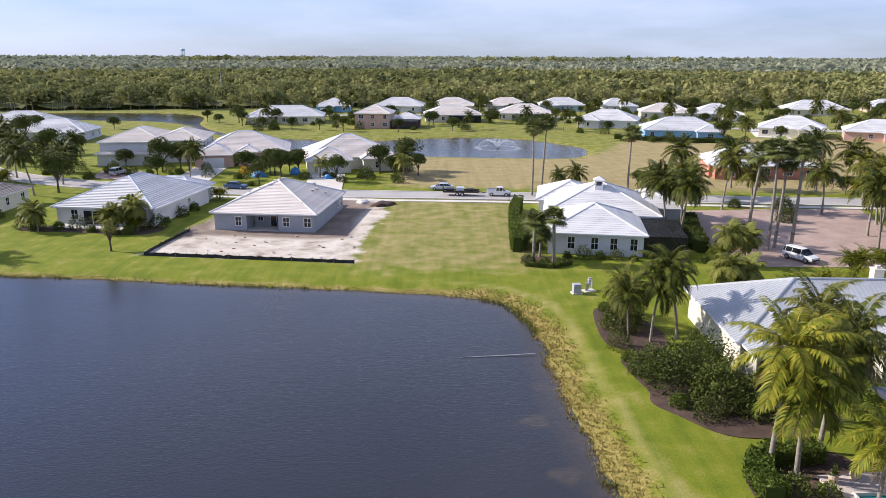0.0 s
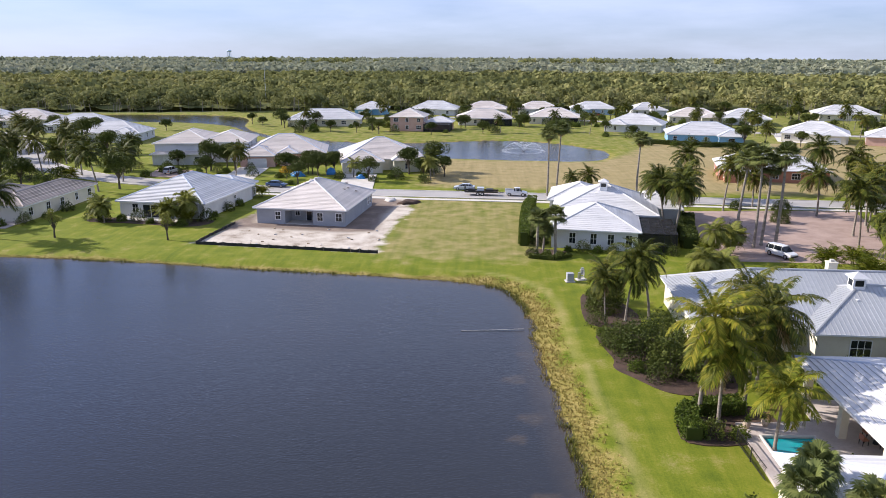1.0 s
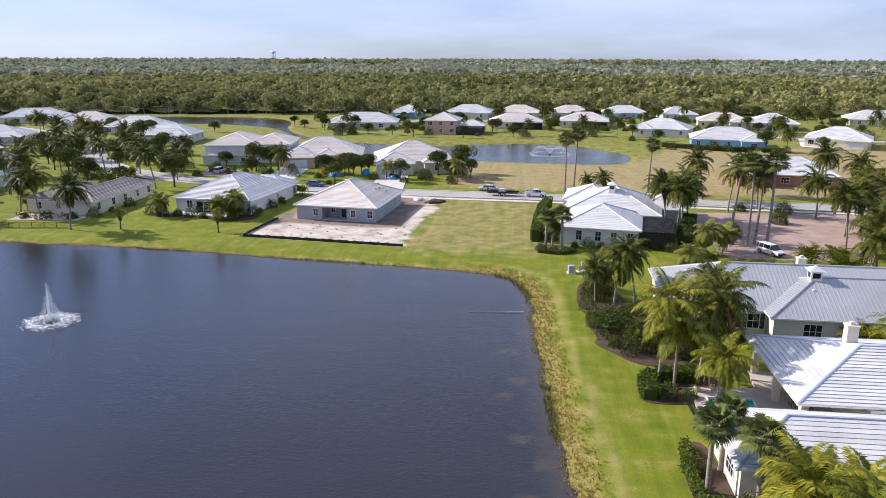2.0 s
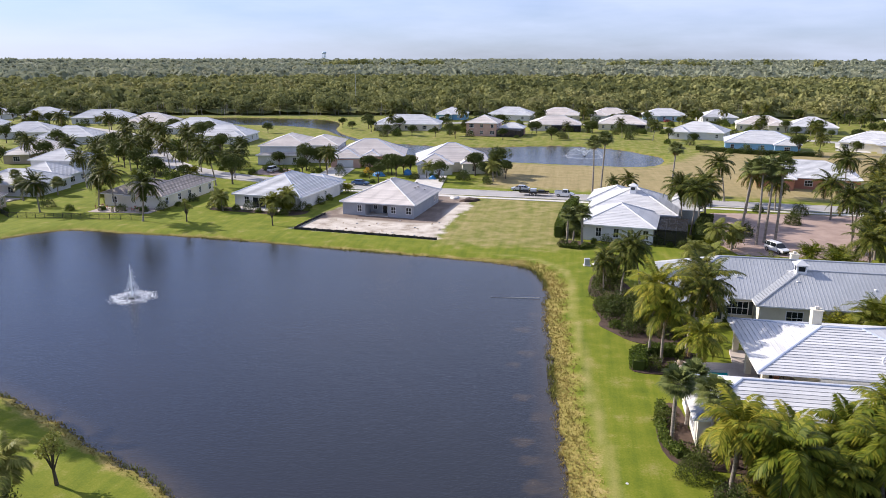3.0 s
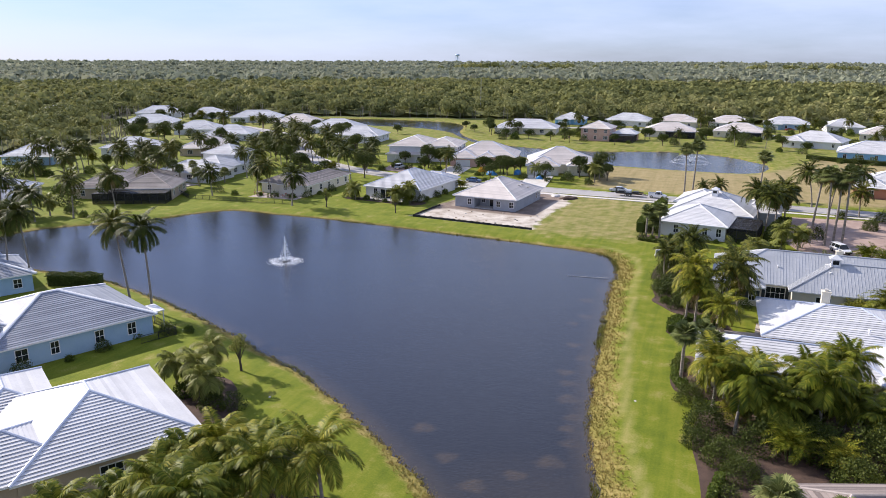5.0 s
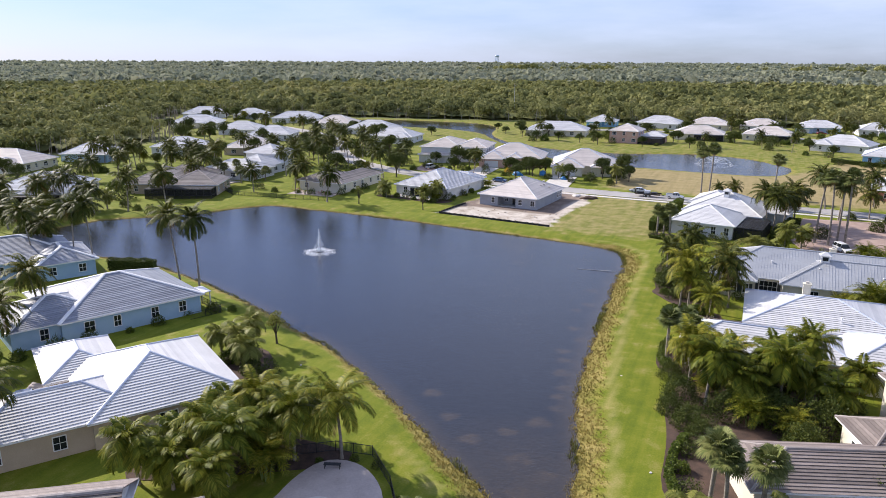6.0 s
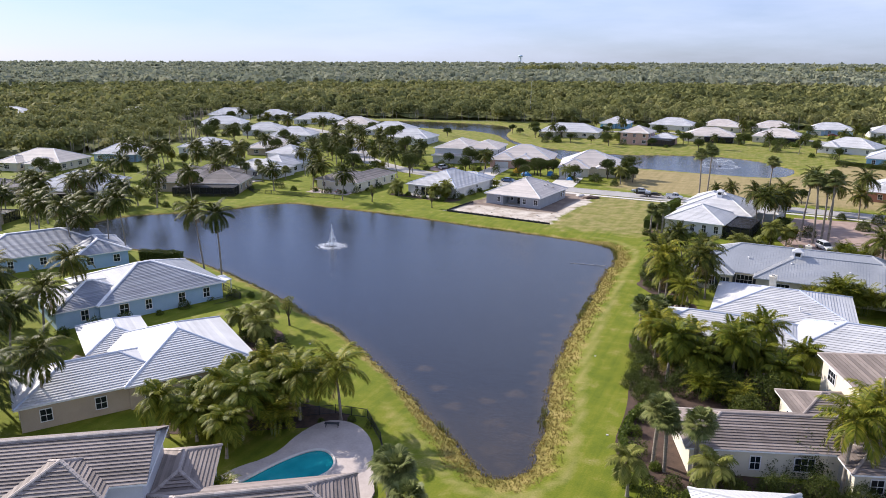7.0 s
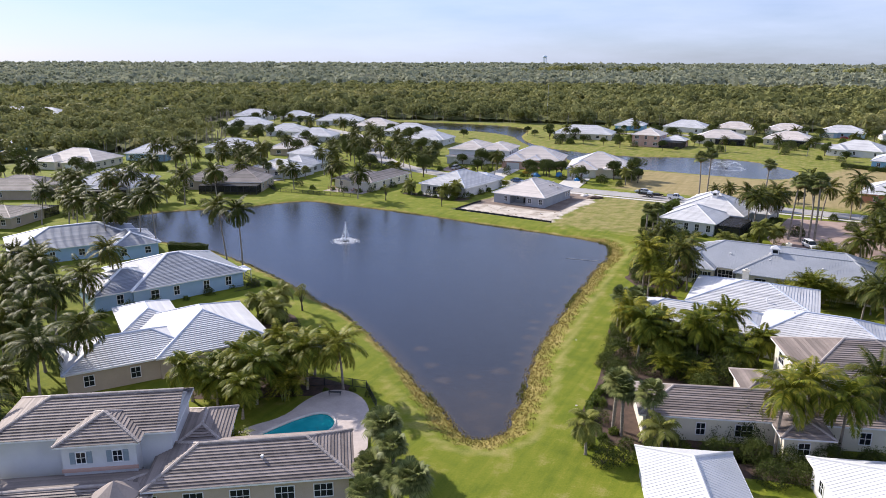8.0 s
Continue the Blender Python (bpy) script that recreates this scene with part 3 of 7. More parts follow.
def cap_line(bm, a, b, w=0.16, h=0.11, taper=1.0):
    """One half-round cap along a ridge or hip; taper: how much wider its lower end is."""
    a, b = Vector(a), Vector(b)
    d = b - a
    if d.length < 0.2:
        return
    d.normalize()
    s = d.cross(Vector((0, 0, 1))).normalized()
    t = s.cross(d)
    r0 = [bm.verts.new(a + s * x * w * taper + t * z * h * taper) for x, z in ((-1, -0.6), (-0.75, 0.55), (0, 1), (0.75, 0.55), (1, -0.6))]
    r1 = [bm.verts.new(b + s * x * w + t * z * h) for x, z in ((-1, -0.6), (-0.75, 0.55), (0, 1), (0.75, 0.55), (1, -0.6))]
    for j in range(4):
        bm.faces.new((r0[j], r0[j + 1], r1[j + 1], r1[j]))
    bm.faces.new(r0)
    bm.faces.new(list(reversed(r1)))


def roof(parent, x0, y0, x1, y1, eave, pitch, kind, material, ridge_mat, over=0.55, ends="hh", dv=0.42, lift=0.07, split=False, axis=None, fascia=None, cap_piece=0.0, cap_w=0.16):
    """A hipped or gabled roof over a rectangle. ends: h hip or g gable at the low and the high end of the long axis."""
    x0, y0, x1, y1 = x0 - over, y0 - over, x1 + over, y1 + over
    along_x = (x1 - x0) >= (y1 - y0) if axis is None else axis == "x"
    length, depth = (x1 - x0, y1 - y0) if along_x else (y1 - y0, x1 - x0)
    if along_x:
        m = Matrix.Translation((x0, y0, eave))
    else:
        m = Matrix.Translation((x1, y0, eave)) @ Matrix.Rotation(math.pi / 2, 4, "Z")
    half = depth / 2
    if ends == "hh":
        half_l = half_r = min(half, length / 2)
    else:
        half_l, half_r = (half if ends[0] == "h" else 0), (half if ends[1] == "h" else 0)
    rise = half * pitch
    sl = math.hypot(half, rise)
    c, s = half / sl, rise / sl
    X, Y, Z = Vector((1, 0, 0)), Vector((0, 1, 0)), Vector((0, 0, 1))
    top = part("roof", slab_bm(length, depth, 0.16), fascia or M_TRIM, parent, m=m)
    R = Vector
    todo = [("roof_slope", R((0, 0, 0)), X, R((0, c, s)), R((0, -s, c)), length, sl, half_l / sl, half_r / sl),
            ("roof_slope", R((length, depth, 0)), -X, R((0, -c, s)), R((0, s, c)), length, sl, half_r / sl, half_l / sl)]
    if ends[0] == "h":
        e = math.hypot(half_l, rise)
        todo.append(("roof_slope", R((0, depth, 0)), -Y, R((half_l / e, 0, rise / e)), R((-rise / e, 0, half_l / e)), depth, e, half / e, half / e))
    if ends[1] == "h":
        e = math.hypot(half_r, rise)
        todo.append(("roof_slope", R((length, 0, 0)), Y, R((-half_r / e, 0, rise / e)), R((rise / e, 0, half_r / e)), depth, e, half / e, half / e))
    for nm, *args in todo:
        bm = bmesh.new()
        if split and kind == "tile":
            sheet = bmesh.new()
            count = max(2, int(round(args[5] / dv)))
            p0, u, v, n_, wd, ln, il, ir = args
            q = [p0, p0 + u * wd, p0 + u * (wd - ir * ln) + v * ln, p0 + u * (il * ln) + v * ln]
            if (q[2] - q[3]).length < 0.02:
                q.pop()
            sheet.faces.new([sheet.verts.new(p - n_ * 0.025) for p in q])
            bm.free()
            under = part(nm, sheet, material, top)
            for k in range(count):
                row = bmesh.new()
                slope_faces(row, *args, kind, dv, lift, only=k)
                ob = part("tile_course", row, material, top)
            continue
        slope_faces(bm, *args, kind, dv, lift)
        tagged(part(nm, bm, material, top), kind="stuff")
    lines = []
    ra, rb = R((half_l, half, rise + 0.03)), R((length - half_r, half, rise + 0.03))
    lines.append((ra, rb))
    for flag, apex, corners in ((ends[0], ra, ((0, 0), (0, depth))), (ends[1], rb, ((length, 0), (length, depth)))):
        if flag == "h":
            for cx, cy in corners:
                lines.append((R((cx, cy, 0.05)), apex))
    caps = bmesh.new()
    for a, b in lines:
        if not cap_piece:
            cap_line(caps, a, b, w=cap_w)
            continue
        count = max(1, int((b - a).length / cap_piece))
        for k in range(count if (b - a).length > 0.2 else 0):
            one = bmesh.new()
            cap_line(one, a.lerp(b, k / count), a.lerp(b, (k + 1) / count + 0.04 / (b - a).length), w=cap_w, taper=1.12)
            part("ridge_tile", one, ridge_mat, top)
    if len(caps.verts):
        part("ridge_cap", caps, ridge_mat, top)
    else:
        caps.free()
    gables = bmesh.new()
    for flag, gx in ((ends[0], over), (ends[1], length - over)):
        if flag == "g":
            gables.faces.new([gables.verts.new(p) for p in ((gx, over, -0.02), (gx, depth - over, -0.02), (gx, half, rise * (1 - over / half) - 0.02))])
    if len(gables.verts):
        part("gable", gables, M_W_WHITE, top)
    else:
        gables.free()
    return top, m, rise


def slab_bm(length, depth, t):
    """Fascia boards and soffit closing a roof below."""
    bm = boxes((0, 0, -t, length, 0.05, 0.02), (0, depth - 0.05, -t, length, depth, 0.02), (0, 0.05, -t, 0.05, depth - 0.05, 0.02), (length - 0.05, 0.05, -t, length, depth - 0.05, 0.02),
               (0.05, 0.05, -t + 0.02, length - 0.05, depth - 0.05, -t + 0.05))
    return bm


def cone_bm(x, y, z, r, h):
    bm = bmesh.new()
    ring = [bm.verts.new((x + r * math.cos(math.pi * k / 4), y + r * math.sin(math.pi * k / 4), z)) for k in range(8)]
    low = [bm.verts.new((v.co.x, v.co.y, z - 0.15)) for v in ring]
    top = bm.verts.new((x, y, z + h))
    for k in range(8):
        bm.faces.new((ring[k], ring[(k + 1) % 8], top))
        bm.faces.new((low[k], low[(k + 1) % 8], ring[(k + 1) % 8], ring[k]))
    return bm


FOOTPRINTS = [(-35.4, 111.2, -6, [(0, 0, 16.1, 22)])]


def house(label, x, y, rz, wings, wall, roof_mat, ridge_mat, kind="tile", pitch=0.42, group="", dv=0.42, lift=0.07, split=False, windows=1.0, seed=1, shutters=None,
          name="house", fascia=None, cap_piece=0.0, cap_w=0.16, garage=None):
    """wings: rows of x0, y0, x1, y1, eave height and, if not hipped at both ends, the ends."""
    rnd = random.Random(seed)
    FOOTPRINTS.append((x, y, rz, wings))
    ob = thing(name, pose(x, y, 0, 0, 0, rz), label, "house", group)
    for k, w in enumerate(wings):
        x0, y0, x1, y1, eave = w[:5]
        ends = w[5] if len(w) > 5 else "hh"
        axis = w[6] if len(w) > 6 else None
        inset = 0.012 * k
        bm = boxes((x0 + inset, y0 + inset, -0.25, x1 - inset, y1 - inset, eave - 0.12 - 0.004 * k))
        body = part("wall", bm, wall, ob)
        roof(ob, x0, y0, x1, y1, eave + 0.003 * k, pitch, kind, roof_mat, ridge_mat, ends=ends, dv=dv, lift=lift, split=split, axis=axis, fascia=fascia, cap_piece=cap_piece, cap_w=cap_w)
        if not windows:
            continue
        sides = ((x0, y0, 1, 0, x1 - x0, 0), (x1, y0, 0, 1, y1 - y0, 90), (x1, y1, -1, 0, x1 - x0, 180), (x0, y1, 0, -1, y1 - y0, 270))
        for sx, sy, dx, dy, ln, rot in sides:
            n_ = max(1, int(ln / 4.2 * windows))
            for j in range(n_):
                d = ln * (j + 0.5) / n_ + rnd.uniform(-0.4, 0.4)
                if rnd.random() < 0.18:
                    continue
                wx, wy = sx + dx * d, sy + dy * d
                ox, oy = wx + dy * 0.5, wy - dx * 0.5
                if any(a[0] - 0.9 < ox < a[2] + 0.9 and a[1] - 0.9 < oy < a[3] + 0.9 for i, a in enumerate(wings) if i != k):
                    continue
                if garage and abs(wx - garage[0]) < garage[2] / 2 + 1.2 and abs(wy - garage[1]) < 1.0:
                    continue
                for level in ([0.9] if eave < 4.6 else [0.9, 3.7]):
                    wide = rnd.choice((0.9, 1.1, 1.1, 1.8))
                    add_window(ob, pose(wx, wy, level, 0, 0, rot) , wide, 1.35, 2 if wide < 1.5 else 3, shutters)
    if garage:
        gx, gy, gw = garage
        rows = [(gx - gw / 2, gy - 0.06, 0, gx + gw / 2, gy + 0.02, 2.3)]
        for r in range(4):
            for c in range(6):
                px = gx - gw / 2 + 0.12 + c * (gw - 0.12) / 6
                rows.append((px, gy - 0.085, 0.08 + r * 0.56, px + (gw - 0.9) / 6, gy - 0.05, 0.54 + r * 0.56))
        part("garage_door", boxes(*rows), M_GARAGE, ob, "white panelled garage door")
    return ob


def screen_cage(parent, x0, y0, x1, y1, h, label="black insect-screen enclosure", step=2.0):
    """Thin dark aluminium posts and beams with screen between."""
    rows = []
    t = 0.05
    nx, ny = max(1, round((x1 - x0) / step)), max(1, round((y1 - y0) / step))
    xs, ys = [x0 + (x1 - x0) * k / nx for k in range(nx + 1)], [y0 + (y1 - y0) * k / ny for k in range(ny + 1)]
    for px in xs:
        rows += [(px - t, y0 - t, 0, px + t, y0 + t, h), (px - t, y1 - t, 0, px + t, y1 + t, h), (px - t, y0 + t, h - 0.1, px + t, y1 - t, h)]
    for py in ys[1:-1]:
        rows += [(x0 - t, py - t, 0, x0 + t, py + t, h), (x1 - t, py - t, 0, x1 + t, py + t, h), (x0 + t, py - t, h - 0.102, x1 - t, py + t, h - 0.002)]
    for z in (1.0, h):
        rows += [(x0, y0 - t * 0.9, z - 0.05, x1, y0 + t * 0.9, z + 0.003), (x0, y1 - t * 0.9, z - 0.05, x1, y1 + t * 0.9, z + 0.003),
                 (x0 - t * 0.9, y0, z - 0.05, x0 + t * 0.9, y1, z + 0.004), (x1 - t * 0.9, y0, z - 0.05, x1 + t * 0.9, y1, z + 0.004)]
    cage = part("screen_cage", boxes(*rows), M_DARK, parent, label)
    bm = bmesh.new()
    for a, b in (((x0, y0), (x1, y0)), ((x1, y0), (x1, y1)), ((x1, y1), (x0, y1)), ((x0, y1), (x0, y0))):
        bm.faces.new([bm.verts.new(p) for p in ((*a, 0), (*b, 0), (*b, h), (*a, h))])
    bm.faces.new([bm.verts.new(p) for p in ((x0, y0, h + 0.01), (x1, y0, h + 0.01), (x1, y1, h + 0.01), (x0, y1, h + 0.01))])
    part("screen", bm, M_SCREEN, cage, "black insect screen")
    return cage


def glass_doors(parent, m, w, h=2.3, panels=3):
    rows = [(0, -0.06, 0, 0.08, 0.04, h), (w - 0.08, -0.06, 0, w, 0.04, h), (0.08, -0.06, h - 0.08, w - 0.08, 0.04, h)]
    for k in range(1, panels):
        rows.append((w * k / panels - 0.04, -0.05, 0, w * k / panels + 0.04, 0.04, h - 0.08))
    d = part("sliding_door", boxes(*rows), M_TRIM, parent, m=m)
    part("pane", boxes((0.06, -0.02, 0.03, w - 0.06, 0.02, h - 0.06)), M_GLASS, d, "dark reflecting door glass")
    return d


def cupola(parent, x, y, z, roof_mat):
    """A small square roof lantern with louvred openings and a pyramid cap."""
    c = part("cupola", boxes((x - 0.62, y - 0.62, z - 1.0, x + 0.62, y + 0.62, z + 0.95), (x - 0.72, y - 0.72, z + 0.95, x + 0.72, y + 0.72, z + 1.05)), M_TRIM, parent, "small white roof lantern")
    rows = []
    for k in range(2):
        rows += [(x - 0.42, y - 0.64, z + 0.18, x + 0.42, y + 0.64, z + 0.8), (x - 0.64, y - 0.42, z + 0.179, x + 0.64, y + 0.42, z + 0.799)][k:k + 1]
    part("louvre", boxes(*rows), M_GLASS, c, "dark lantern window")
    bm = bmesh.new()
    q = [bm.verts.new((x + a * 0.95, y + b * 0.95, z + 1.05)) for a, b in ((-1, -1), (1, -1), (1, 1), (-1, 1))]
    t = bm.verts.new((x, y, z + 1.62))
    bm.faces.new(list(reversed(q)))
    for k in range(4):
        bm.faces.new((q[k], q[(k + 1) % 4], t))
    part("cap", bm, roof_mat, c)
    return c


def chimney(parent, x, y, top):
    c = part("chimney", boxes((x - 0.5, y - 0.45, 0, x + 0.5, y + 0.45, top), (x - 0.58, y - 0.53, top, x + 0.58, y + 0.53, top + 0.14)), M_W_CREAM, parent, "cream stucco chimney")
    part("flue", boxes((x - 0.2, y - 0.2, top + 0.16, x + 0.2, y + 0.2, top + 0.42)), M_CONC, c)
    return c


def vents(parent, rows):
    """Small roof vents: a pipe stub with a cap."""
    for x, y, z in rows:
        bm = tube(bmesh.new(), [(x, y, z - 0.3), (x, y, z + 0.22)], [0.10, 0.10], 8)
        tube(bm, [(x, y, z + 0.22), (x, y, z + 0.30)], [0.19, 0.15], 8)
        part("roof_vent", bm, M_TRIM, parent, "small roof vent")


# the new house under construction
nh = thing("house", pose(-35.4, 111.2, 0, 0, 0, -6), "unfinished grey block house with pale underlay roof and half-laid tiles", "house")
part("wall", boxes((0, 0, -0.2, 5.2, 18.7, 2.78), (10.3, 0.004, -0.2, 16.1, 18.696, 2.776), (5.2, 3.4, -0.2, 10.3, 18.69, 2.772), (5.2, 0.02, 2.42, 10.3, 0.35, 2.77)), M_W_GREY, nh)
part("porch_floor", boxes((5.2, 0.05, -0.2, 10.3, 3.4, 0.06)), M_CONC, nh, "bare concrete porch slab")
part("porch_wall", boxes((5.25, 3.36, 0.06, 10.25, 3.39, 2.42)), M_W_GREY, nh, "shaded porch back wall")
roof(nh, 0, 0, 16.1, 18.7, 2.9, 0.44, "tile", M_TILE_CREAM, M_RIDGE, dv=0.40, lift=0.04)
for wx, ww in ((3.9, 0.9), (11.6, 0.95), (15.0, 1.05)):
    add_window(nh, pose(wx, 0, 0.85), ww, 1.35, 2)
glass_doors(nh, pose(7.9, 3.35, 0.06), 2.2, 2.2, 2)
add_window(nh, pose(6.3, 3.35, 0.9), 0.8, 1.3, 2)
for wy in (15.5, 17.2):
    add_window(nh, pose(16.1, wy, 0.9, 0, 0, 90), 0.9, 1.35, 2)
roof(nh, 5.0, 17.2, 11.2, 21.6, 2.95, 0.44, "tile", M_TILE_CREAM, M_RIDGE, axis="y", dv=0.40, lift=0.04)
part("wall", boxes((5.0, 18.65, -0.2, 11.2, 21.6, 2.79)), M_W_GREY, nh)


def tile_pile(m, n, seed):
    """A loose pile of spare roof tiles."""
    rnd = random.Random(seed)
    bm = bmesh.new()
    for k in range(n):
        mm = pose(rnd.uniform(-0.08, 0.08), rnd.uniform(-0.08, 0.08), 0.05 + 0.055 * k, rnd.uniform(-4, 4), rnd.uniform(-4, 4), rnd.uniform(-14, 14))
        box(bm, -0.24, -0.2, -0.024, 0.24, 0.2, 0.024, mm)
    ob = tagged(part("tile_stack", bm, M_TILE_CREAM), "small stack of loose cream roof tiles on the slope", "roof tiles", "tile stacks on the roof")
    ob.matrix_basis = m
    return ob


NH_M = pose(-35.4, 111.2, 0, 0, 0, -6)


def on_nh(x, y):
    """A point on the hip roof of the new house."""
    e = min(x + 0.55, 16.65 - x, y + 0.55, 19.25 - y)
    return NH_M @ pose(x, y, 2.9 + 0.44 * e + 0.03)


for k, (rx_, ry_, rn) in enumerate(((8.2, 8.6, 6), (7.2, 8.9, 5), (13.0, 10.5, 5), (13.2, 12.4, 6), (14.6, 12.9, 5), (12.1, 14.8, 7), (11.3, 15.8, 7), (10.2, 16.4, 6), (9.0, 16.2, 6), (8.1, 16.9, 5),
                                    (2.1, 7.0, 3), (3.0, 8.5, 3), (4.2, 9.8, 4), (5.2, 11.0, 3), (5.8, 7.1, 2), (6.9, 6.9, 2), (4.4, 5.4, 2), (13.6, 2.4, 1))):
    tile_pile(on_nh(rx_, ry_), rn, k)

# the white house next to it
h2 = house("white single-storey house with white tile roof behind palms", -62.2, 115.2, -7, [(0, 0, 16.6, 20.5, 2.9), (5, 17, 15.6, 24.5, 2.85)], M_W_WHITE, M_TILE_WHITE, M_RIDGE_BLUE, pitch=0.43,
           windows=0, dv=0.45, lift=0.09)
glass_doors(h2, pose(4.6, -0.02, 0.05), 4.8, 2.35, 3)
add_window(h2, pose(3.1, 0, 0.9), 1.1, 1.5, 2)
for wx in (11.2, 13.2):
    add_window(h2, pose(wx, 0, 0.9), 1.0, 1.4, 2)
add_window(h2, pose(16.6, 12.5, 1.6, 0, 0, 90), 0.9, 0.6, 2)
part("gutter_pipe", boxes((15.6, -0.12, 0, 15.72, 0.0, 2.7)), M_TRIM, h2)

# tan-tiled house by the bank
house("cream house with grey-brown tile roof and shaded patio", -91.6, 108.8, -1, [(6.5, 0.4, 15, 24, 2.9), (0, 1.5, 9, 17, 2.95)], M_W_CREAM, M_TILE_GREY, M_RIDGE_TAN, pitch=0.36, seed=4, dv=0.42)
# two-storey white house with low front wing
house("white two-storey house with pale roof and low front wing", -132, 116, 3, [(1, 22, 13, 34, 5.7), (0, 0, 18, 13, 2.9), (2, 10, 16, 24, 2.95)], M_W_WHITE, M_TILE_WHITE, M_RIDGE, pitch=0.40, seed=7)
# grey-tan house with screened patio
hd = house("grey-tan tiled house with large black screened patio", -131, 82, 24, [(0, 2, 16, 20, 2.95), (12, 0, 26, 14, 3.0), (4, 14, 20, 26, 2.95)], M_W_TAN, M_TILE_GREY, M_RIDGE_TAN, pitch=0.42, seed=5)
screen_cage(hd, 8, -5.5, 26, -0.6, 2.7)
# blue-grey roof with lanai
hc = house("cream house with blue-grey roof and covered patio", -157, 62, 24, [(0, 0, 21, 17, 2.95), (9, -5, 21, 3, 2.7)], M_W_CREAM, M_TILE_BLUE, M_RIDGE, pitch=0.40, seed=6)
screen_cage(hc, 10, -8.0, 20.5, -5.6, 2.4)
house("cream house with arched entry, garage and cream tile roof", -217, 94, 14, [(0, 0, 24, 17, 3.0), (2, -4, 10, 6, 3.0), (14, -5, 22, 4, 3.0)], M_W_CREAM, M_TILE_CREAM, M_RIDGE, pitch=0.42, seed=8,
      garage=(18, -5, 5.2))
house("long house with grey-brown tile roof and roof lantern", -181, 38, 28, [(0, 0, 29, 13, 2.95), (8, 8, 24, 20, 3.0)], M_W_TAN, M_TILE_GREY, M_RIDGE_TAN, pitch=0.34, seed=9)
hb2 = house("low grey-roofed house with screened patio", -150, 16, 18, [(0, 0, 24, 12, 2.9)], M_W_TAN, M_TILE_GREY, M_RIDGE_TAN, pitch=0.25, seed=10)
screen_cage(hb2, 14, 12.5, 24, 18, 2.5)

# the white house with the lantern on the point
hr = house("white house with white tile roof, roof lantern and screened porch", 15.2, 97.6, -9, [(0, 0, 13, 13.5, 3.1), (-0.5, 12.3, 16.4, 29, 3.25), (-2, 24, 8.5, 36, 3.0), (13, 20, 21, 32, 3.0)], M_W_WHITE,
           M_TILE_WHITE, M_RIDGE, pitch=0.42, windows=0, dv=0.5, lift=0.035)
for wx in (3.2, 6.4, 9.0, 11.7):
    add_window(hr, pose(wx, 0, 0.9), 0.9, 1.6, 2)
cupola(hr, 7.6, 18.8, 6.5, M_RIDGE)
screen_cage(hr, 13.2, 0.4, 18.8, 11.6, 2.9)
for wy in (3, 6.5, 10):
    add_window(hr, pose(0, wy, 0.9, 0, 0, 270), 0.9, 1.6, 2)

# the grey standing-seam house
cg = house("cream house with grey standing-seam metal roof and lantern", 0, 0, -1.5, [(24.6, 58.2, 60, 72.6, 3.1), (25.0, 55.6, 31.2, 66, 3.08), (35.4, 55.6, 60.4, 68, 3.12)], M_W_CREAM, M_METAL, M_METAL, kind="metal",
           pitch=0.45, windows=0, dv=0.45, lift=0.035)
for wx in (26.3, 28.2, 30.0):
    add_window(cg, pose(wx, 55.6, 0.9), 0.8, 1.5, 2, M_SHUTTER_DARK)
add_window(cg, pose(33.3, 58.2, 0.8), 2.6, 1.7, 4, M_SHUTTER_DARK)
for wx, ww in ((39.6, 1.9), (46.0, 0.9), (49.3, 0.9), (54, 1.1)):
    add_window(cg, pose(wx, 55.6, 0.8), ww, 1.6, 3 if ww > 1.5 else 2)
for wy in (58, 61):
    add_window(cg, pose(25.0, wy, 0.5, 0, 0, 270), 0.8, 2.0, 2)
cupola(cg, 41.3, 61.7, 6.0, M_METAL_WHITE)
chimney(cg, 43.0, 71.5, 5.8)
vents(cg, ((33.5, 61.5, 4.9), (40.6, 59.6, 5.0), (49.5, 58.8, 4.7), (50.2, 57.4, 4.1)))

# the white tiled house with the big covered patio
wr = house("white house with white flat-tile roof and wide covered patio", 0, 0, 0, [(24.6, 22.8, 44, 31.4, 3.0), (43, 21.8, 60, 33, 3.4)], M_W_CREAM, M_TILE_WHITE, M_RIDGE_BLUE, pitch=0.40, seed=12,
           dv=0.46, lift=0.055)
part("wall", boxes((37, 31.5, -0.2, 50, 46, 3.5)), M_W_CREAM, wr)
roof(wr, 31.9, 32.2, 50.2, 46.6, 3.72, 0.30, "tile", M_TILE_WHITE, M_RIDGE_BLUE, dv=0.46, lift=0.08)
for cx, cy in ((32.4, 33.0), (32.4, 45.8), (32.4, 39.5)):
    part("column", boxes((cx - 0.3, cy - 0.3, 0, cx + 0.3, cy + 0.3, 3.55)), M_W_CREAM, wr, "square stucco patio column")
chimney(wr, 39.3, 41.9, 7.0)
vents(wr, ((43.2, 34.0, 4.9), (47.2, 27.6, 5.3), (50.5, 25.0, 4.5)))

# the tan-tiled house with an upper storey
rt = house("cream house with tan tile roof, upper storey and flat patio roofs", 33.4, -9.0, 19.5, [(0, 0, 30, 7.4, 3.1), (19, 6, 34, 17.5, 5.9), (12.8, 6.5, 19.4, 12.6, 3.3), (14, -3.2, 18.5, 1.5, 3.0)], M_W_CREAM,
           M_TILE_TAN, M_RIDGE_TAN, pitch=0.42, seed=14, dv=0.36, lift=0.08, split=True)
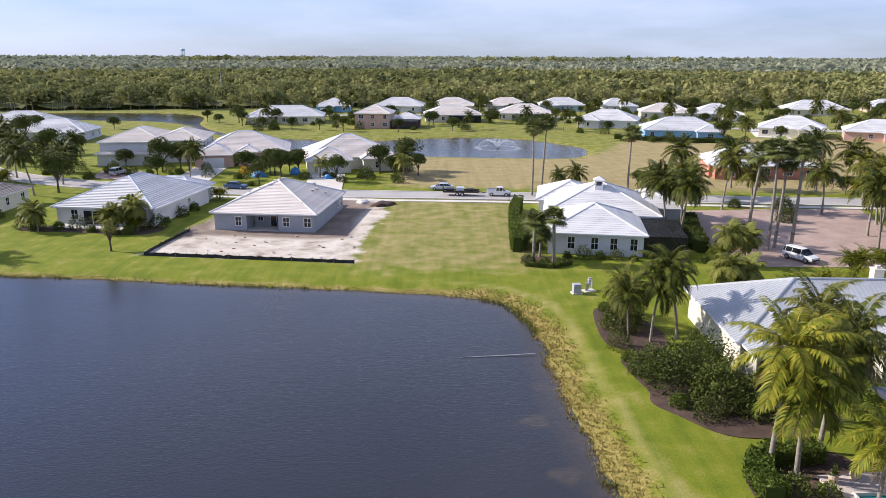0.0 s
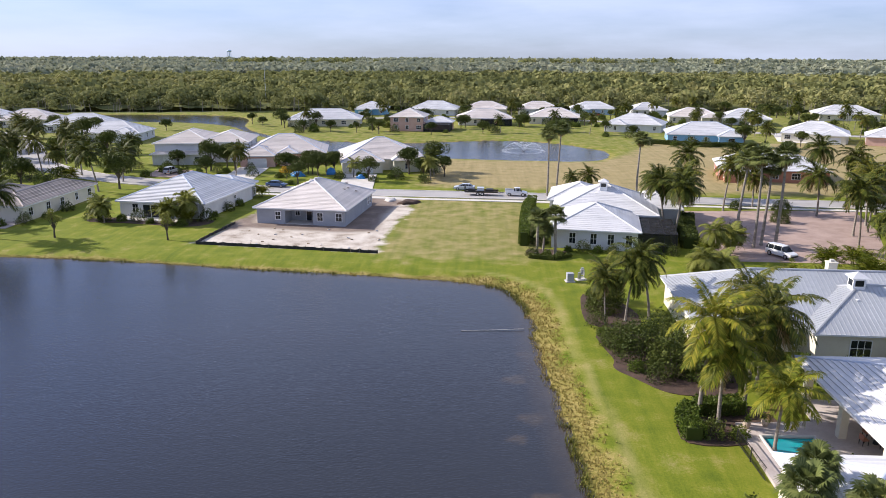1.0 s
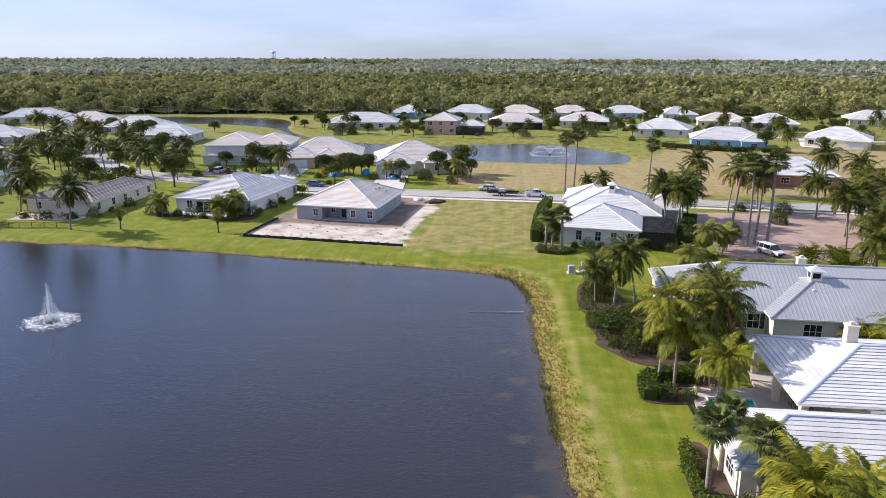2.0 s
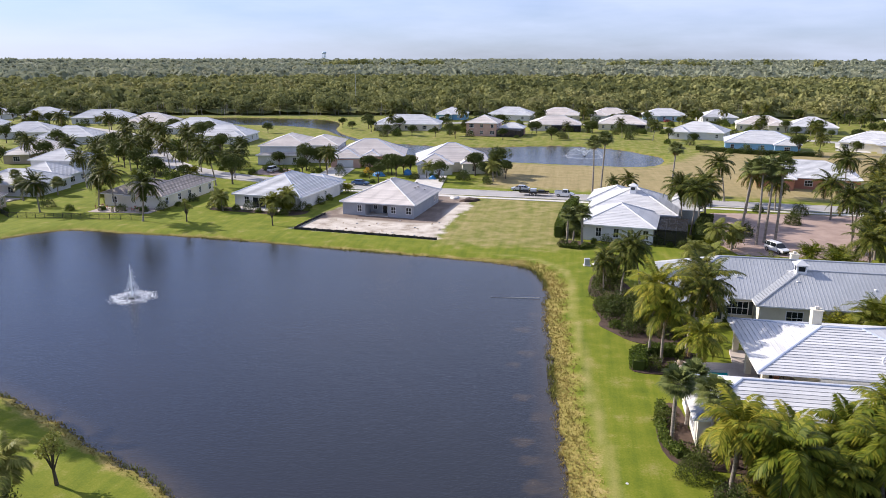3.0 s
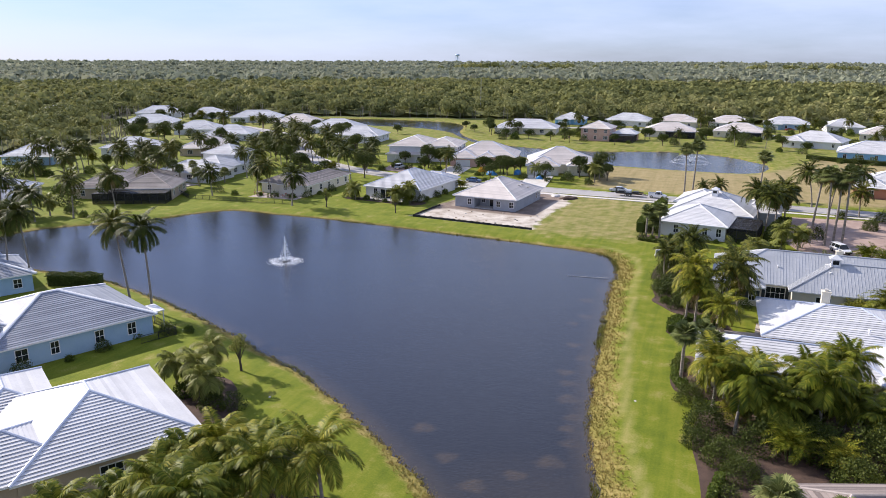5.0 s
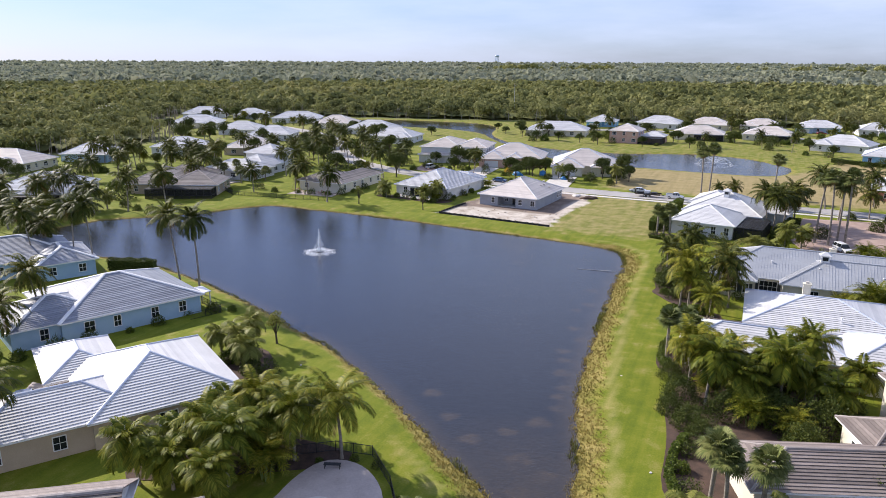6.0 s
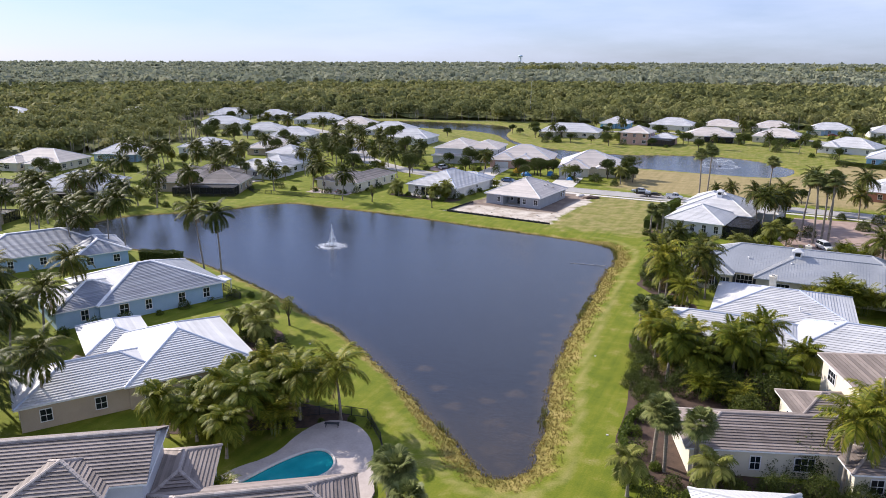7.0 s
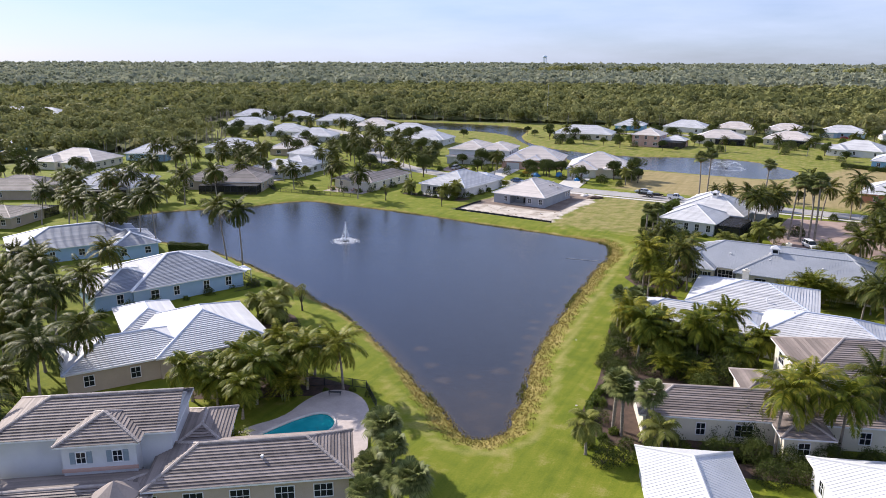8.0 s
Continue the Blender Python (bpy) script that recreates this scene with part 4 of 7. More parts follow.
# the white metal roofs at the near end of the row
rb = house("white house with white standing-seam metal roof", 34.3, -16.6, 19, [(0.4, -15, 8.8, -0.4, 3.0, "gh", "y"), (8.6, -17, 26, -9.5, 3.05), (17, -12, 29, -0.2, 3.02, "gh", "y")], M_W_WHITE, M_METAL_WHITE,
           M_METAL_WHITE, kind="metal", pitch=0.40, seed=15, dv=0.5, lift=0.03)

# left bank: two-storey tan-tiled house
tl = house("white two-storey house with ribbed tan tile roof and long low wing", -19.4, -49.2, 35, [(0, 0.5, 16.5, 9.1, 5.9, "hg"), (6.9, -1.3, 13.6, 4.5, 5.92, "hh", "y"), (15.4, -5.2, 33.6, 2.8, 3.0), (16.4, 2, 21, 10, 3.02)],
           M_W_WHITE, M_TILE_TAN, M_RIDGE_TAN, pitch=0.46, dv=0.36, lift=0.09, split=True, windows=0, cap_piece=0.42, cap_w=0.19)
for wx in (8.6, 11.9):
    add_window(tl, pose(wx, -1.3, 3.9), 0.8, 1.1, 2, M_SHUTTER)
for wx in (15.2, 19.3, 23.5, 27.6, 31.2):
    add_window(tl, pose(wx, -5.2, 0.9), 1.7, 1.3, 3)
part("wall", boxes((-1, -7.5, -0.2, 15.36, -1.36, 2.4)), M_W_TAN, tl)
roof(tl, -1, -7.5, 15.3, -1.5, 2.5, 0.22, "tile", M_TILE_TAN, M_RIDGE_TAN, dv=0.36, lift=0.09, split=True, cap_piece=0.42, cap_w=0.19)
part("turret_roof", cone_bm(12.6, -5.4, 2.9, 2.3, 1.3), M_TILE_TAN, tl, "small eight-sided tan turret roof")
part("lower_wall_band", boxes((15.38, -5.22, -0.1, 33.62, -5.19, 2.86), (33.59, -5.19, -0.1, 33.62, 2.8, 2.86)), M_W_TAN, tl, "tan stucco lower walls")
part("belt_course", boxes((6.8, -1.42, 3.0, 13.7, -1.3, 3.35)), M_W_PINK, tl, "brick-red band under the upper windows")
vents(tl, ((25.5, -3.2, 4.2),))
# left bank: white-tiled house
house("grey-white tiled house on the bank with cream walls", -29.8, -28.6, 57, [(7, 0.4, 21.6, 17.4, 3.1), (-4, 0.8, 12, 11, 3.05), (4.5, 13, 12, 24, 3.0)], M_W_TAN, M_TILE_WHITE, M_RIDGE_BLUE, pitch=0.40, seed=18,
      dv=0.40, lift=0.08, split=True)
# left bank: light blue house with slate roof
bl = house("light blue house with slate-grey roof and white hip caps", -54.5, -8.6, 65, [(5, 0.4, 24.4, 17.6, 3.0), (-1, 1.2, 12, 13, 2.95)], M_W_BLUE, M_TILE_SLATE, M_TRIM, pitch=0.36, windows=0, dv=0.40, lift=0.05, cap_w=0.3)
for wx, ww in ((8.5, 1.3), (12.2, 0.9), (17.5, 1.0), (21.6, 1.0)):
    add_window(bl, pose(wx, 0.4, 0.9), ww, 1.5, 2)
add_window(bl, pose(3.0, 1.2, 0.9), 1.0, 1.5, 2)
for wy in (4, 9, 14):
    add_window(bl, pose(24.4, wy, 0.9, 0, 0, 90), 1.1, 1.5, 2)
part("awning_roof", boxes((24.5, 2.2, 2.35, 27.0, 5.6, 2.47)), M_TRIM, bl, "flat white porch roof")
for py in (2.4, 5.4):
    part("porch_post", boxes((26.75, py - 0.06, 0, 26.87, py + 0.06, 2.35)), M_TRIM, bl)
house("light blue house with slate roof beyond the hedge", -93.5, 1.5, 60, [(0, 0.4, 25, 16, 3.0), (18, -5, 27, 8, 2.95)], M_W_BLUE, M_TILE_SLATE, M_TRIM, pitch=0.36, seed=20, dv=0.40, lift=0.05, cap_w=0.3)

# across the street
ht = house("white two-storey house with cream tile roof and garage", -84, 179.5, 8, [(0, 0, 15, 20, 5.7), (12, 3, 24, 20, 5.65), (-0.5, -1.5, 14, 5, 2.95)], M_W_WHITE, M_TILE_CREAM, M_RIDGE, pitch=0.36, seed=22, garage=(5, -1.5, 5.2))
house("pink house with cream tile roof and arched entry", -60, 178, 10, [(0, 3, 22, 21, 3.0), (0, -2, 9, 8, 3.0), (10, 0, 14.5, 8, 3.4)], M_W_PINK, M_TILE_CREAM, M_RIDGE_BLUE, pitch=0.46, seed=23, garage=(4.4, -2, 4.9))
house("cream house with pale tile roof beside the dry lot", -31, 169, 12, [(0, 3, 21, 22, 3.0), (0, -2, 10, 8, 3.0), (13, -1, 20, 8, 3.05)], M_W_CREAM, M_TILE_CREAM, M_RIDGE_BLUE, pitch=0.46, seed=24, garage=(5, -2, 5.2))


def plain_house(label, cx, cy, w, d, rz, wall, roof_mat, ridge_mat, seed, eave=2.95, extra=True, pitch=0.42, garage=False):
    rnd = random.Random(seed)
    rows = [(-w / 2, -d / 2, w / 2, d / 2, eave)]
    if extra:
        s = rnd.choice((-1, 1))
        rows.append((-w / 2 + 0.8, -d / 2 - 3.6, -w / 2 + 8.6, -d / 2 + 5, 2.95) if s < 0 else (w / 2 - 8.6, -d / 2 - 3.4, w / 2 - 0.8, -d / 2 + 5, 2.95))
        rows.append((-w / 2 + 3, d / 2 - 4, w / 2 - 4, d / 2 + 4.0, 2.9))
    g = None
    if garage and extra:
        g = ((rows[1][0] + rows[1][2]) / 2, rows[1][1], 4.9)
    return house(label, cx, cy, rz, rows, wall, roof_mat, ridge_mat, pitch=pitch, seed=seed, dv=0.6, group="far houses", garage=g)


F_ = "distant single-storey house with "
plain_house(F_ + "pale cyan-white roof and cream walls", -63, 301, 30, 17, 6, M_W_CREAM, M_TILE_WHITE, M_RIDGE, 31)
plain_house("small distant blue house with white roof", -52, 362, 16, 15, 2, M_W_CYAN, M_TILE_WHITE, M_RIDGE, 32, garage=True)
hk3 = plain_house("distant two-storey pink house with pale roof", -25, 282, 13, 14, -4, M_W_PINK, M_TILE_CREAM, M_RIDGE, 33, eave=5.6, extra=False)
screen_cage(hk3, 6.8, -8, 17, 2, 2.9)
roof(hk3, 6.6, -1, 17, 8, 3.2, 0.4, "tile", M_TILE_WHITE, M_RIDGE, dv=0.6)
part("wall", boxes((6.5, -0.9, -0.2, 16.9, 7.9, 3.08)), M_W_PINK, hk3)
plain_house(F_ + "white hip roof", -20, 366, 24, 16, -4, M_W_WHITE, M_TILE_WHITE, M_RIDGE, 34)
hk5 = plain_house(F_ + "cream roof and dark screened patio", 5, 311, 23, 16, 3, M_W_CREAM, M_TILE_CREAM, M_RIDGE, 35, extra=False)
screen_cage(hk5, -2, -11.5, 11, -8.6, 2.8)
plain_house(F_ + "cream hip roof", 6, 370, 21, 15, 0, M_W_CREAM, M_TILE_CREAM, M_RIDGE, 36)
plain_house(F_ + "cream tile roof", 33, 372, 21, 15, -3, M_W_WHITE, M_TILE_CREAM, M_RIDGE, 37)
hk8 = plain_house(F_ + "cream roof and screened patio", 36.5, 320, 22, 16, -6, M_W_CREAM, M_TILE_CREAM, M_RIDGE, 38, extra=False)
screen_cage(hk8, -2, -11.5, 10, -8.6, 2.8)
plain_house("distant blue house with white roof and garage", 61, 374, 22, 15, -4, M_W_BLUE, M_TILE_WHITE, M_RIDGE, 39, garage=True)
plain_house("white house with grey gables and pale roof", 87, 369, 17, 15, 5, M_W_WHITE, M_TILE_WHITE, M_RIDGE, 40, garage=True)
plain_house("bright blue house with long white roof", 82, 250, 25, 17, -10, M_W_CYAN, M_TILE_WHITE, M_RIDGE_BLUE, 41)
plain_house(F_ + "white roof behind palms", 66, 288, 22, 16, -20, M_W_WHITE, M_TILE_WHITE, M_RIDGE, 42)
plain_house("terracotta-walled house with white roof beyond the lawn", 75, 170, 24, 16, -12, M_W_BRICK, M_TILE_WHITE, M_RIDGE, 43)
plain_house("large white house with cream roof", 100, 328, 22, 16, -10, M_W_CREAM, M_TILE_CREAM, M_RIDGE, 44)
plain_house("white house with white roof and wide garage", 120, 322, 20, 17, -10, M_W_WHITE, M_TILE_WHITE, M_RIDGE, 45, garage=True)
plain_house(F_ + "white roof on the street bend", 177, 350, 27, 17, -14, M_W_CREAM, M_TILE_WHITE, M_RIDGE, 46)
plain_house("cream house with white roof and garage wing", 123, 256, 21, 17, -24, M_W_CREAM, M_TILE_WHITE, M_RIDGE, 47, garage=True)
plain_house(F_ + "white roof and pink walls", 146, 244, 20, 16, -26, M_W_PINK, M_TILE_WHITE, M_RIDGE, 48)
plain_house("orange-walled distant house with pale roof", 222, 368, 20, 15, -14, M_W_TAN, M_TILE_WHITE, M_RIDGE, 49)
for k, (cx, cy, w, d, rz, wall, rf) in enumerate((
        (-200, 134, 18, 15, 30, M_W_BLUE, M_TILE_WHITE), (-185, 165, 20, 15, 25, M_W_WHITE, M_TILE_WHITE), (-300, 314, 26, 17, 30, M_W_WHITE, M_TILE_WHITE), (-256, 256, 26, 17, 28, M_W_CREAM, M_TILE_WHITE),
        (-268, 319, 20, 15, 25, M_W_WHITE, M_TILE_WHITE), (-211, 237, 20, 15, 22, M_W_WHITE, M_TILE_WHITE), (-160, 178, 17, 17, 20, M_W_TAN, M_TILE_CREAM), (-181, 222, 20, 16, 18, M_W_WHITE, M_TILE_WHITE),
        (-224, 306, 28, 16, 24, M_W_WHITE, M_TILE_WHITE), (-186, 288, 22, 17, 14, M_W_CREAM, M_TILE_CREAM))):
    plain_house(F_ + ("pale hip roof among palms" if k % 2 else "white roof and clipped lawn"), cx, cy, w, d, rz, wall, rf, M_RIDGE, 60 + k)
for k, (cx, cy, w, d, rz, wall, rf) in enumerate((
        (-151, 267, 24, 17, 10, M_W_WHITE, M_TILE_WHITE), (-124, 238, 21, 16, 6, M_W_WHITE, M_TILE_WHITE), (-460, 246, 30, 18, 30, M_W_BLUE, M_TILE_WHITE), (-440, 256, 24, 16, 30, M_W_WHITE, M_TILE_WHITE),
        (-443, 290, 12, 12, 20, M_W_WHITE, M_TILE_WHITE), (-362, 293, 24, 16, 40, M_W_TAN, M_TILE_CREAM), (-540, 545, 30, 18, 35, M_W_BLUE, M_TILE_WHITE), (-274, 117, 16, 12, 20, M_W_CYAN, M_TILE_WHITE))):
    plain_house(F_ + ("white roof in the woods" if k > 1 else "white roof by the pond"), cx, cy, w, d, rz, wall, rf, M_RIDGE, 80 + k)


# ---- plants ----
RNG = np.random.default_rng(7)


def unit(v):
    return v / np.maximum(np.linalg.norm(v, axis=-1, keepdims=True), 1e-9)


def leaf_quads(centres, size, rng, flat=0.0):
    """Small leaves facing every way at the given points."""
    n = len(centres)
    a = unit(rng.normal(size=(n, 3)))
    b = unit(np.cross(a, rng.normal(size=(n, 3))))
    if flat:
        a[:, 2] *= 1 - flat
        b[:, 2] *= 1 - flat
    s = size * rng.uniform(0.6, 1.35, (n, 1))
    v = np.stack([centres - a * s, centres - b * s * 0.5, centres + a * s, centres + b * s * 0.5], 1).reshape(-1, 3)
    return v, np.arange(4 * n).reshape(n, 4)


def frond_arrays(rng, length, azimuth, rise, droop, count, leaf, hang, spread=0.95, curl=0.0):
    """One feather-shaped frond: a bowed midrib with two rows of narrow leaflets."""
    steps = 14
    e = rise - droop * (np.linspace(0, 1, steps) ** 1.3)
    az = azimuth + curl * np.linspace(0, 1, steps)
    d = np.stack([np.cos(e) * np.cos(az), np.cos(e) * np.sin(az), np.sin(e)], 1)
    p = np.vstack([np.zeros(3), np.cumsum(d * length / steps, 0)])
    d = np.vstack([d[:1], d])
    side = unit(np.cross(d, np.array([0.0, 0, 1.0]) + 1e-3))
    up = np.cross(side, d)
    w = 0.05 * (1 - np.linspace(0, 1, steps + 1) * 0.85)[:, None] * length / 4
    rib = np.concatenate([p + side * w, p - side * w, p - up * w * 1.2])
    k = np.arange(steps)
    n1 = steps + 1
    rq = np.concatenate([np.stack([k, k + 1, k + 1 + n1, k + n1], 1), np.stack([k + n1, k + 1 + n1, k + 1 + 2 * n1, k + 2 * n1], 1)])
    s = np.repeat(np.linspace(0.14, 0.99, count), 2)
    sg = np.tile([1.0, -1.0], count)
    f = s * steps
    i = np.minimum(f.astype(int), steps - 1)
    t = (f - i)[:, None]
    base = p[i] * (1 - t) + p[i + 1] * t
    dd, ss, uu = d[i], side[i] * sg[:, None], up[i]
    ln = (leaf * (np.sin(np.pi * (0.12 + 0.86 * s)) ** 0.7 * 0.85 + 0.2) * rng.uniform(0.85, 1.15, len(s)))[:, None]
    out = unit(ss * spread + dd * (0.35 + 0.5 * s[:, None]) + uu * 0.18 + rng.normal(size=ss.shape) * 0.07)
    tip = base + out * ln - np.array([0, 0, 1.0]) * ln * hang * rng.uniform(0.7, 1.2, (len(s), 1))
    mid = base + out * ln * 0.5 - np.array([0, 0, 1.0]) * ln * hang * 0.22
    wd = unit(np.cross(out, uu)) * ln * 0.075
    q = np.stack([base, mid + wd, tip, mid - wd], 1).reshape(-1, 3)
    lq = np.arange(len(q)).reshape(-1, 4) + len(rib)
    return np.concatenate([rib, q]), np.concatenate([rq, lq])


def gather(rows):
    vs, qs, n = [], [], 0
    for v, q in rows:
        vs.append(v)
        qs.append(q + n)
        n += len(v)
    return np.concatenate(vs), np.concatenate(qs)


def trunk_bm(height, lean, r0, r1, sides=8, swell=1.0, bend=0.5, rings=9):
    pts, rad = [], []
    for k in range(rings):
        s = k / (rings - 1)
        off = lean * (s ** (1 + bend))
        pts.append((off, 0.12 * lean * math.sin(3 * s), -0.3 + (height + 0.3) * s))
        rad.append((r0 * (1 - s) + r1 * s) * (swell if s < 0.08 else 1.0))
    return tube(bmesh.new(), pts, rad, sides), pts[-1]


def coconut(height, lean, seed, fronds=24, length=4.3, leaf_mat=M_PALM, name="coconut_palm", label="slender coconut palm with grey trunk and drooping green fronds", group="coconut palms"):
    """Coconut palm: slim bent grey trunk, long drooping feather fronds, wind-swept to one side."""
    rng = np.random.default_rng(seed)
    ob = thing(name, Matrix(), label, "palm tree", group)
    bm, tip = trunk_bm(height, lean, 0.19, 0.11, 8, 1.5)
    part("trunk", bm, M_BARK, ob, "ringed grey palm trunk", smooth=True)
    rows = []
    for k in range(fronds):
        s = k / (fronds - 1)
        rise = math.radians(78 - 108 * s + rng.uniform(-8, 8))
        az = k * 2.39996 + rng.uniform(-0.25, 0.25)
        v, q = frond_arrays(rng, length * rng.uniform(0.85, 1.1), az, rise, math.radians(56 + rng.uniform(0, 34)), 42, 0.95, 0.62, curl=rng.uniform(-0.25, 0.25) - 0.35 * math.sin(az))
        rows.append((v + np.array(tip), q))
    v, q = gather(rows)
    part("crown", array_mesh("crown", v, q, leaf_mat), None, ob)
    if name != "coconut_palm":
        return ob
    rows = []
    for k in range(3):
        v, q = frond_arrays(rng, length * 0.8, k * 2.2 + rng.uniform(0, 1), math.radians(-35), math.radians(45), 16, 0.7, 0.6)
        rows.append((v + np.array(tip) - np.array([0, 0, 0.15]), q))
    v, q = gather(rows)
    part("dry_frond_skirt", array_mesh("dry_fronds", v, q, M_DEAD), None, ob, "yellow-brown dying fronds")
    bm = bmesh.new()
    for k in range(7):
        m = pose(tip[0] + 0.28 * math.cos(k * 0.9), tip[1] + 0.28 * math.sin(k * 0.9), tip[2] - 0.15 - 0.1 * (k % 2))
        bmesh.ops.create_icosphere(bm, subdivisions=1, radius=0.13, matrix=m @ Matrix.Diagonal((1, 1, 1.25, 1)))
    part("coconut_cluster", bm, M_SHAFT, ob)
    return ob


def fan_arrays(rng, radius, azimuth, rise, petiole, segs=22):
    """One fan leaf: a stalk and pointed blades spread round its tip."""
    d = np.array([math.cos(rise) * math.cos(azimuth), math.cos(rise) * math.sin(azimuth), math.sin(rise)])
    side = unit(np.cross(d, np.array([0, 0, 1.0]) + 1e-3))
    up = np.cross(side, d)
    hub = d * petiole
    rib = np.array([side * 0.03, -side * 0.03, hub - side * 0.02, hub + side * 0.02])
    a = np.linspace(-2.15, 2.15, segs) + rng.uniform(-0.05, 0.05, segs)
    blade = np.cos(a)[:, None] * d + np.sin(a)[:, None] * side
    r = radius * (0.72 + 0.28 * np.cos(a * 0.6))[:, None] * rng.uniform(0.9, 1.1, (segs, 1))
    tip = hub + blade * r - np.array([0, 0, 1.0]) * r * 0.28 + up * 0.02
    wide = unit(np.cross(blade, up))
    mid = hub + blade * r * 0.6 + up * r * 0.05
    w = wide * r * 0.07
    q = np.stack([np.repeat(hub[None], segs, 0), mid + w, tip, mid - w], 1).reshape(-1, 3)
    return np.concatenate([rib, q]), np.concatenate([[[0, 1, 2, 3]], np.arange(4 * segs).reshape(-1, 4) + 4])


def fan_palm(height, seed, leaves=44, radius=0.95, slim=False):
    rng = np.random.default_rng(seed)
    label = "very tall thin fan palm with small round crown" if slim else "stout fan palm with rough trunk and round crown"
    ob = thing("fan_palm", Matrix(), label, "palm tree", "tall fan palms" if slim else "stout fan palms")
    bm, tip = trunk_bm(height, 0.9 if slim else 0.25, 0.24 if slim else 0.2, 0.15 if slim else 0.19, 8, 1.25)
    part("trunk", bm, M_BARK, ob, "grey-brown fibrous trunk", smooth=True)
    rows = []
    for k in range(leaves):
        s = (k + 0.5) / leaves
        v, q = fan_arrays(rng, radius * rng.uniform(0.85, 1.15), k * 2.39996, math.asin(1 - 1.55 * s) + rng.uniform(-0.1, 0.1), radius * rng.uniform(0.8, 1.3))
        rows.append((v + np.array(tip), q))
    v, q = gather(rows)
    part("crown", array_mesh("crown", v, q, M_FAN), None, ob)
    if slim:
        rows = []
        for k in range(14):
            v, q = fan_arrays(rng, radius * 0.8, k * 2.39996, -1.15 + rng.uniform(-0.15, 0.2), 0.5, 10)
            rows.append((v + np.array(tip) - np.array([0, 0, 0.25]), q))
        v, q = gather(rows)
        part("dry_skirt", array_mesh("dry_skirt", v, q, M_DEAD), None, ob, "brown hanging dead leaves")
    return ob


def areca(height, seed, stems=9):
    """Clumping feather palm: many thin stems and arching yellow-green fronds."""
    rng = np.random.default_rng(seed)
    ob = thing("areca_palm", Matrix(), "bushy clumping palm with arching yellow-green fronds", "palm tree", "clumping palms")
    bm, rows = bmesh.new(), []
    for k in range(stems):
        az, r = k * 2.4, 0.25 + 0.9 * (k / stems)
        h = height * rng.uniform(0.45, 0.85)
        base = Vector((r * 0.5 * math.cos(az), r * 0.5 * math.sin(az), -0.2))
        tip = base + Vector((r * 0.7 * math.cos(az), r * 0.7 * math.sin(az), h * 0.62))
        tube(bm, [base, (base + tip) / 2, tip], [0.06, 0.05, 0.045], 5)
        for j in range(8):
            v, q = frond_arrays(rng, height * rng.uniform(0.42, 0.6), az + j * 2.39996, math.radians(80 - 9 * j + rng.uniform(-8, 8)), math.radians(62 + rng.uniform(0, 30)), 17, height * 0.125, 0.25, curl=rng.uniform(-0.3, 0.3))
            rows.append((v + np.array(tip), q))
    part("stem_clump", bm, M_SHAFT, ob, "thin green ringed stems")
    v, q = gather(rows)
    part("crown", array_mesh("crown", v, q, M_ARECA), None, ob)
    return ob


def broad_tree(height, width, seed, leaves=3600, material=None, name="broadleaf_tree", label="rounded broadleaf tree with dense dark green crown", leaf=0.21, low=0.28, group="broadleaf trees"):
    rng = np.random.default_rng(seed)
    ob = thing(name, Matrix(), label, "tree", group)
    bm = bmesh.new()
    fork = height * low
    tube(bm, [(0, 0, -0.3), (0.05, 0.02, fork * 0.6), (0.1, 0, fork)], [0.035 * height, 0.026 * height, 0.022 * height], 8)
    clumps = []
    for k in range(11):
        az, el = k * 2.39996, rng.uniform(0.25, 1.35)
        r = rng.uniform(0.55, 0.95)
        end = np.array([math.cos(az) * math.cos(el) * width / 2 * r, math.sin(az) * math.cos(el) * width / 2 * r, fork + (height - fork) * (0.25 + 0.6 * math.sin(el) * r)])
        tube(bm, [(0.1, 0, fork * 0.95), tuple(end * 0.5 + np.array([0.05, 0, fork * 0.55])), tuple(end)], [0.014 * height, 0.010 * height, 0.004 * height], 5)
        clumps.append((end, width * rng.uniform(0.17, 0.27)))
    clumps.append((np.array([0, 0, height * 0.8]), width * 0.25))
    part("trunk", bm, M_BARK_DARK, ob, "brown branching trunk")
    pts = []
    for c, r in clumps:
        n = leaves // len(clumps)
        d = unit(rng.normal(size=(n, 3))) * (rng.uniform(0.35, 1.0, (n, 1)) ** 0.5) * r * np.array([1, 1, 0.8])
        pts.append(c + d)
    v, q = leaf_quads(np.concatenate(pts), leaf, rng)
    part("crown", array_mesh("crown", v, q, material or M_LEAF), None, ob)
    return ob


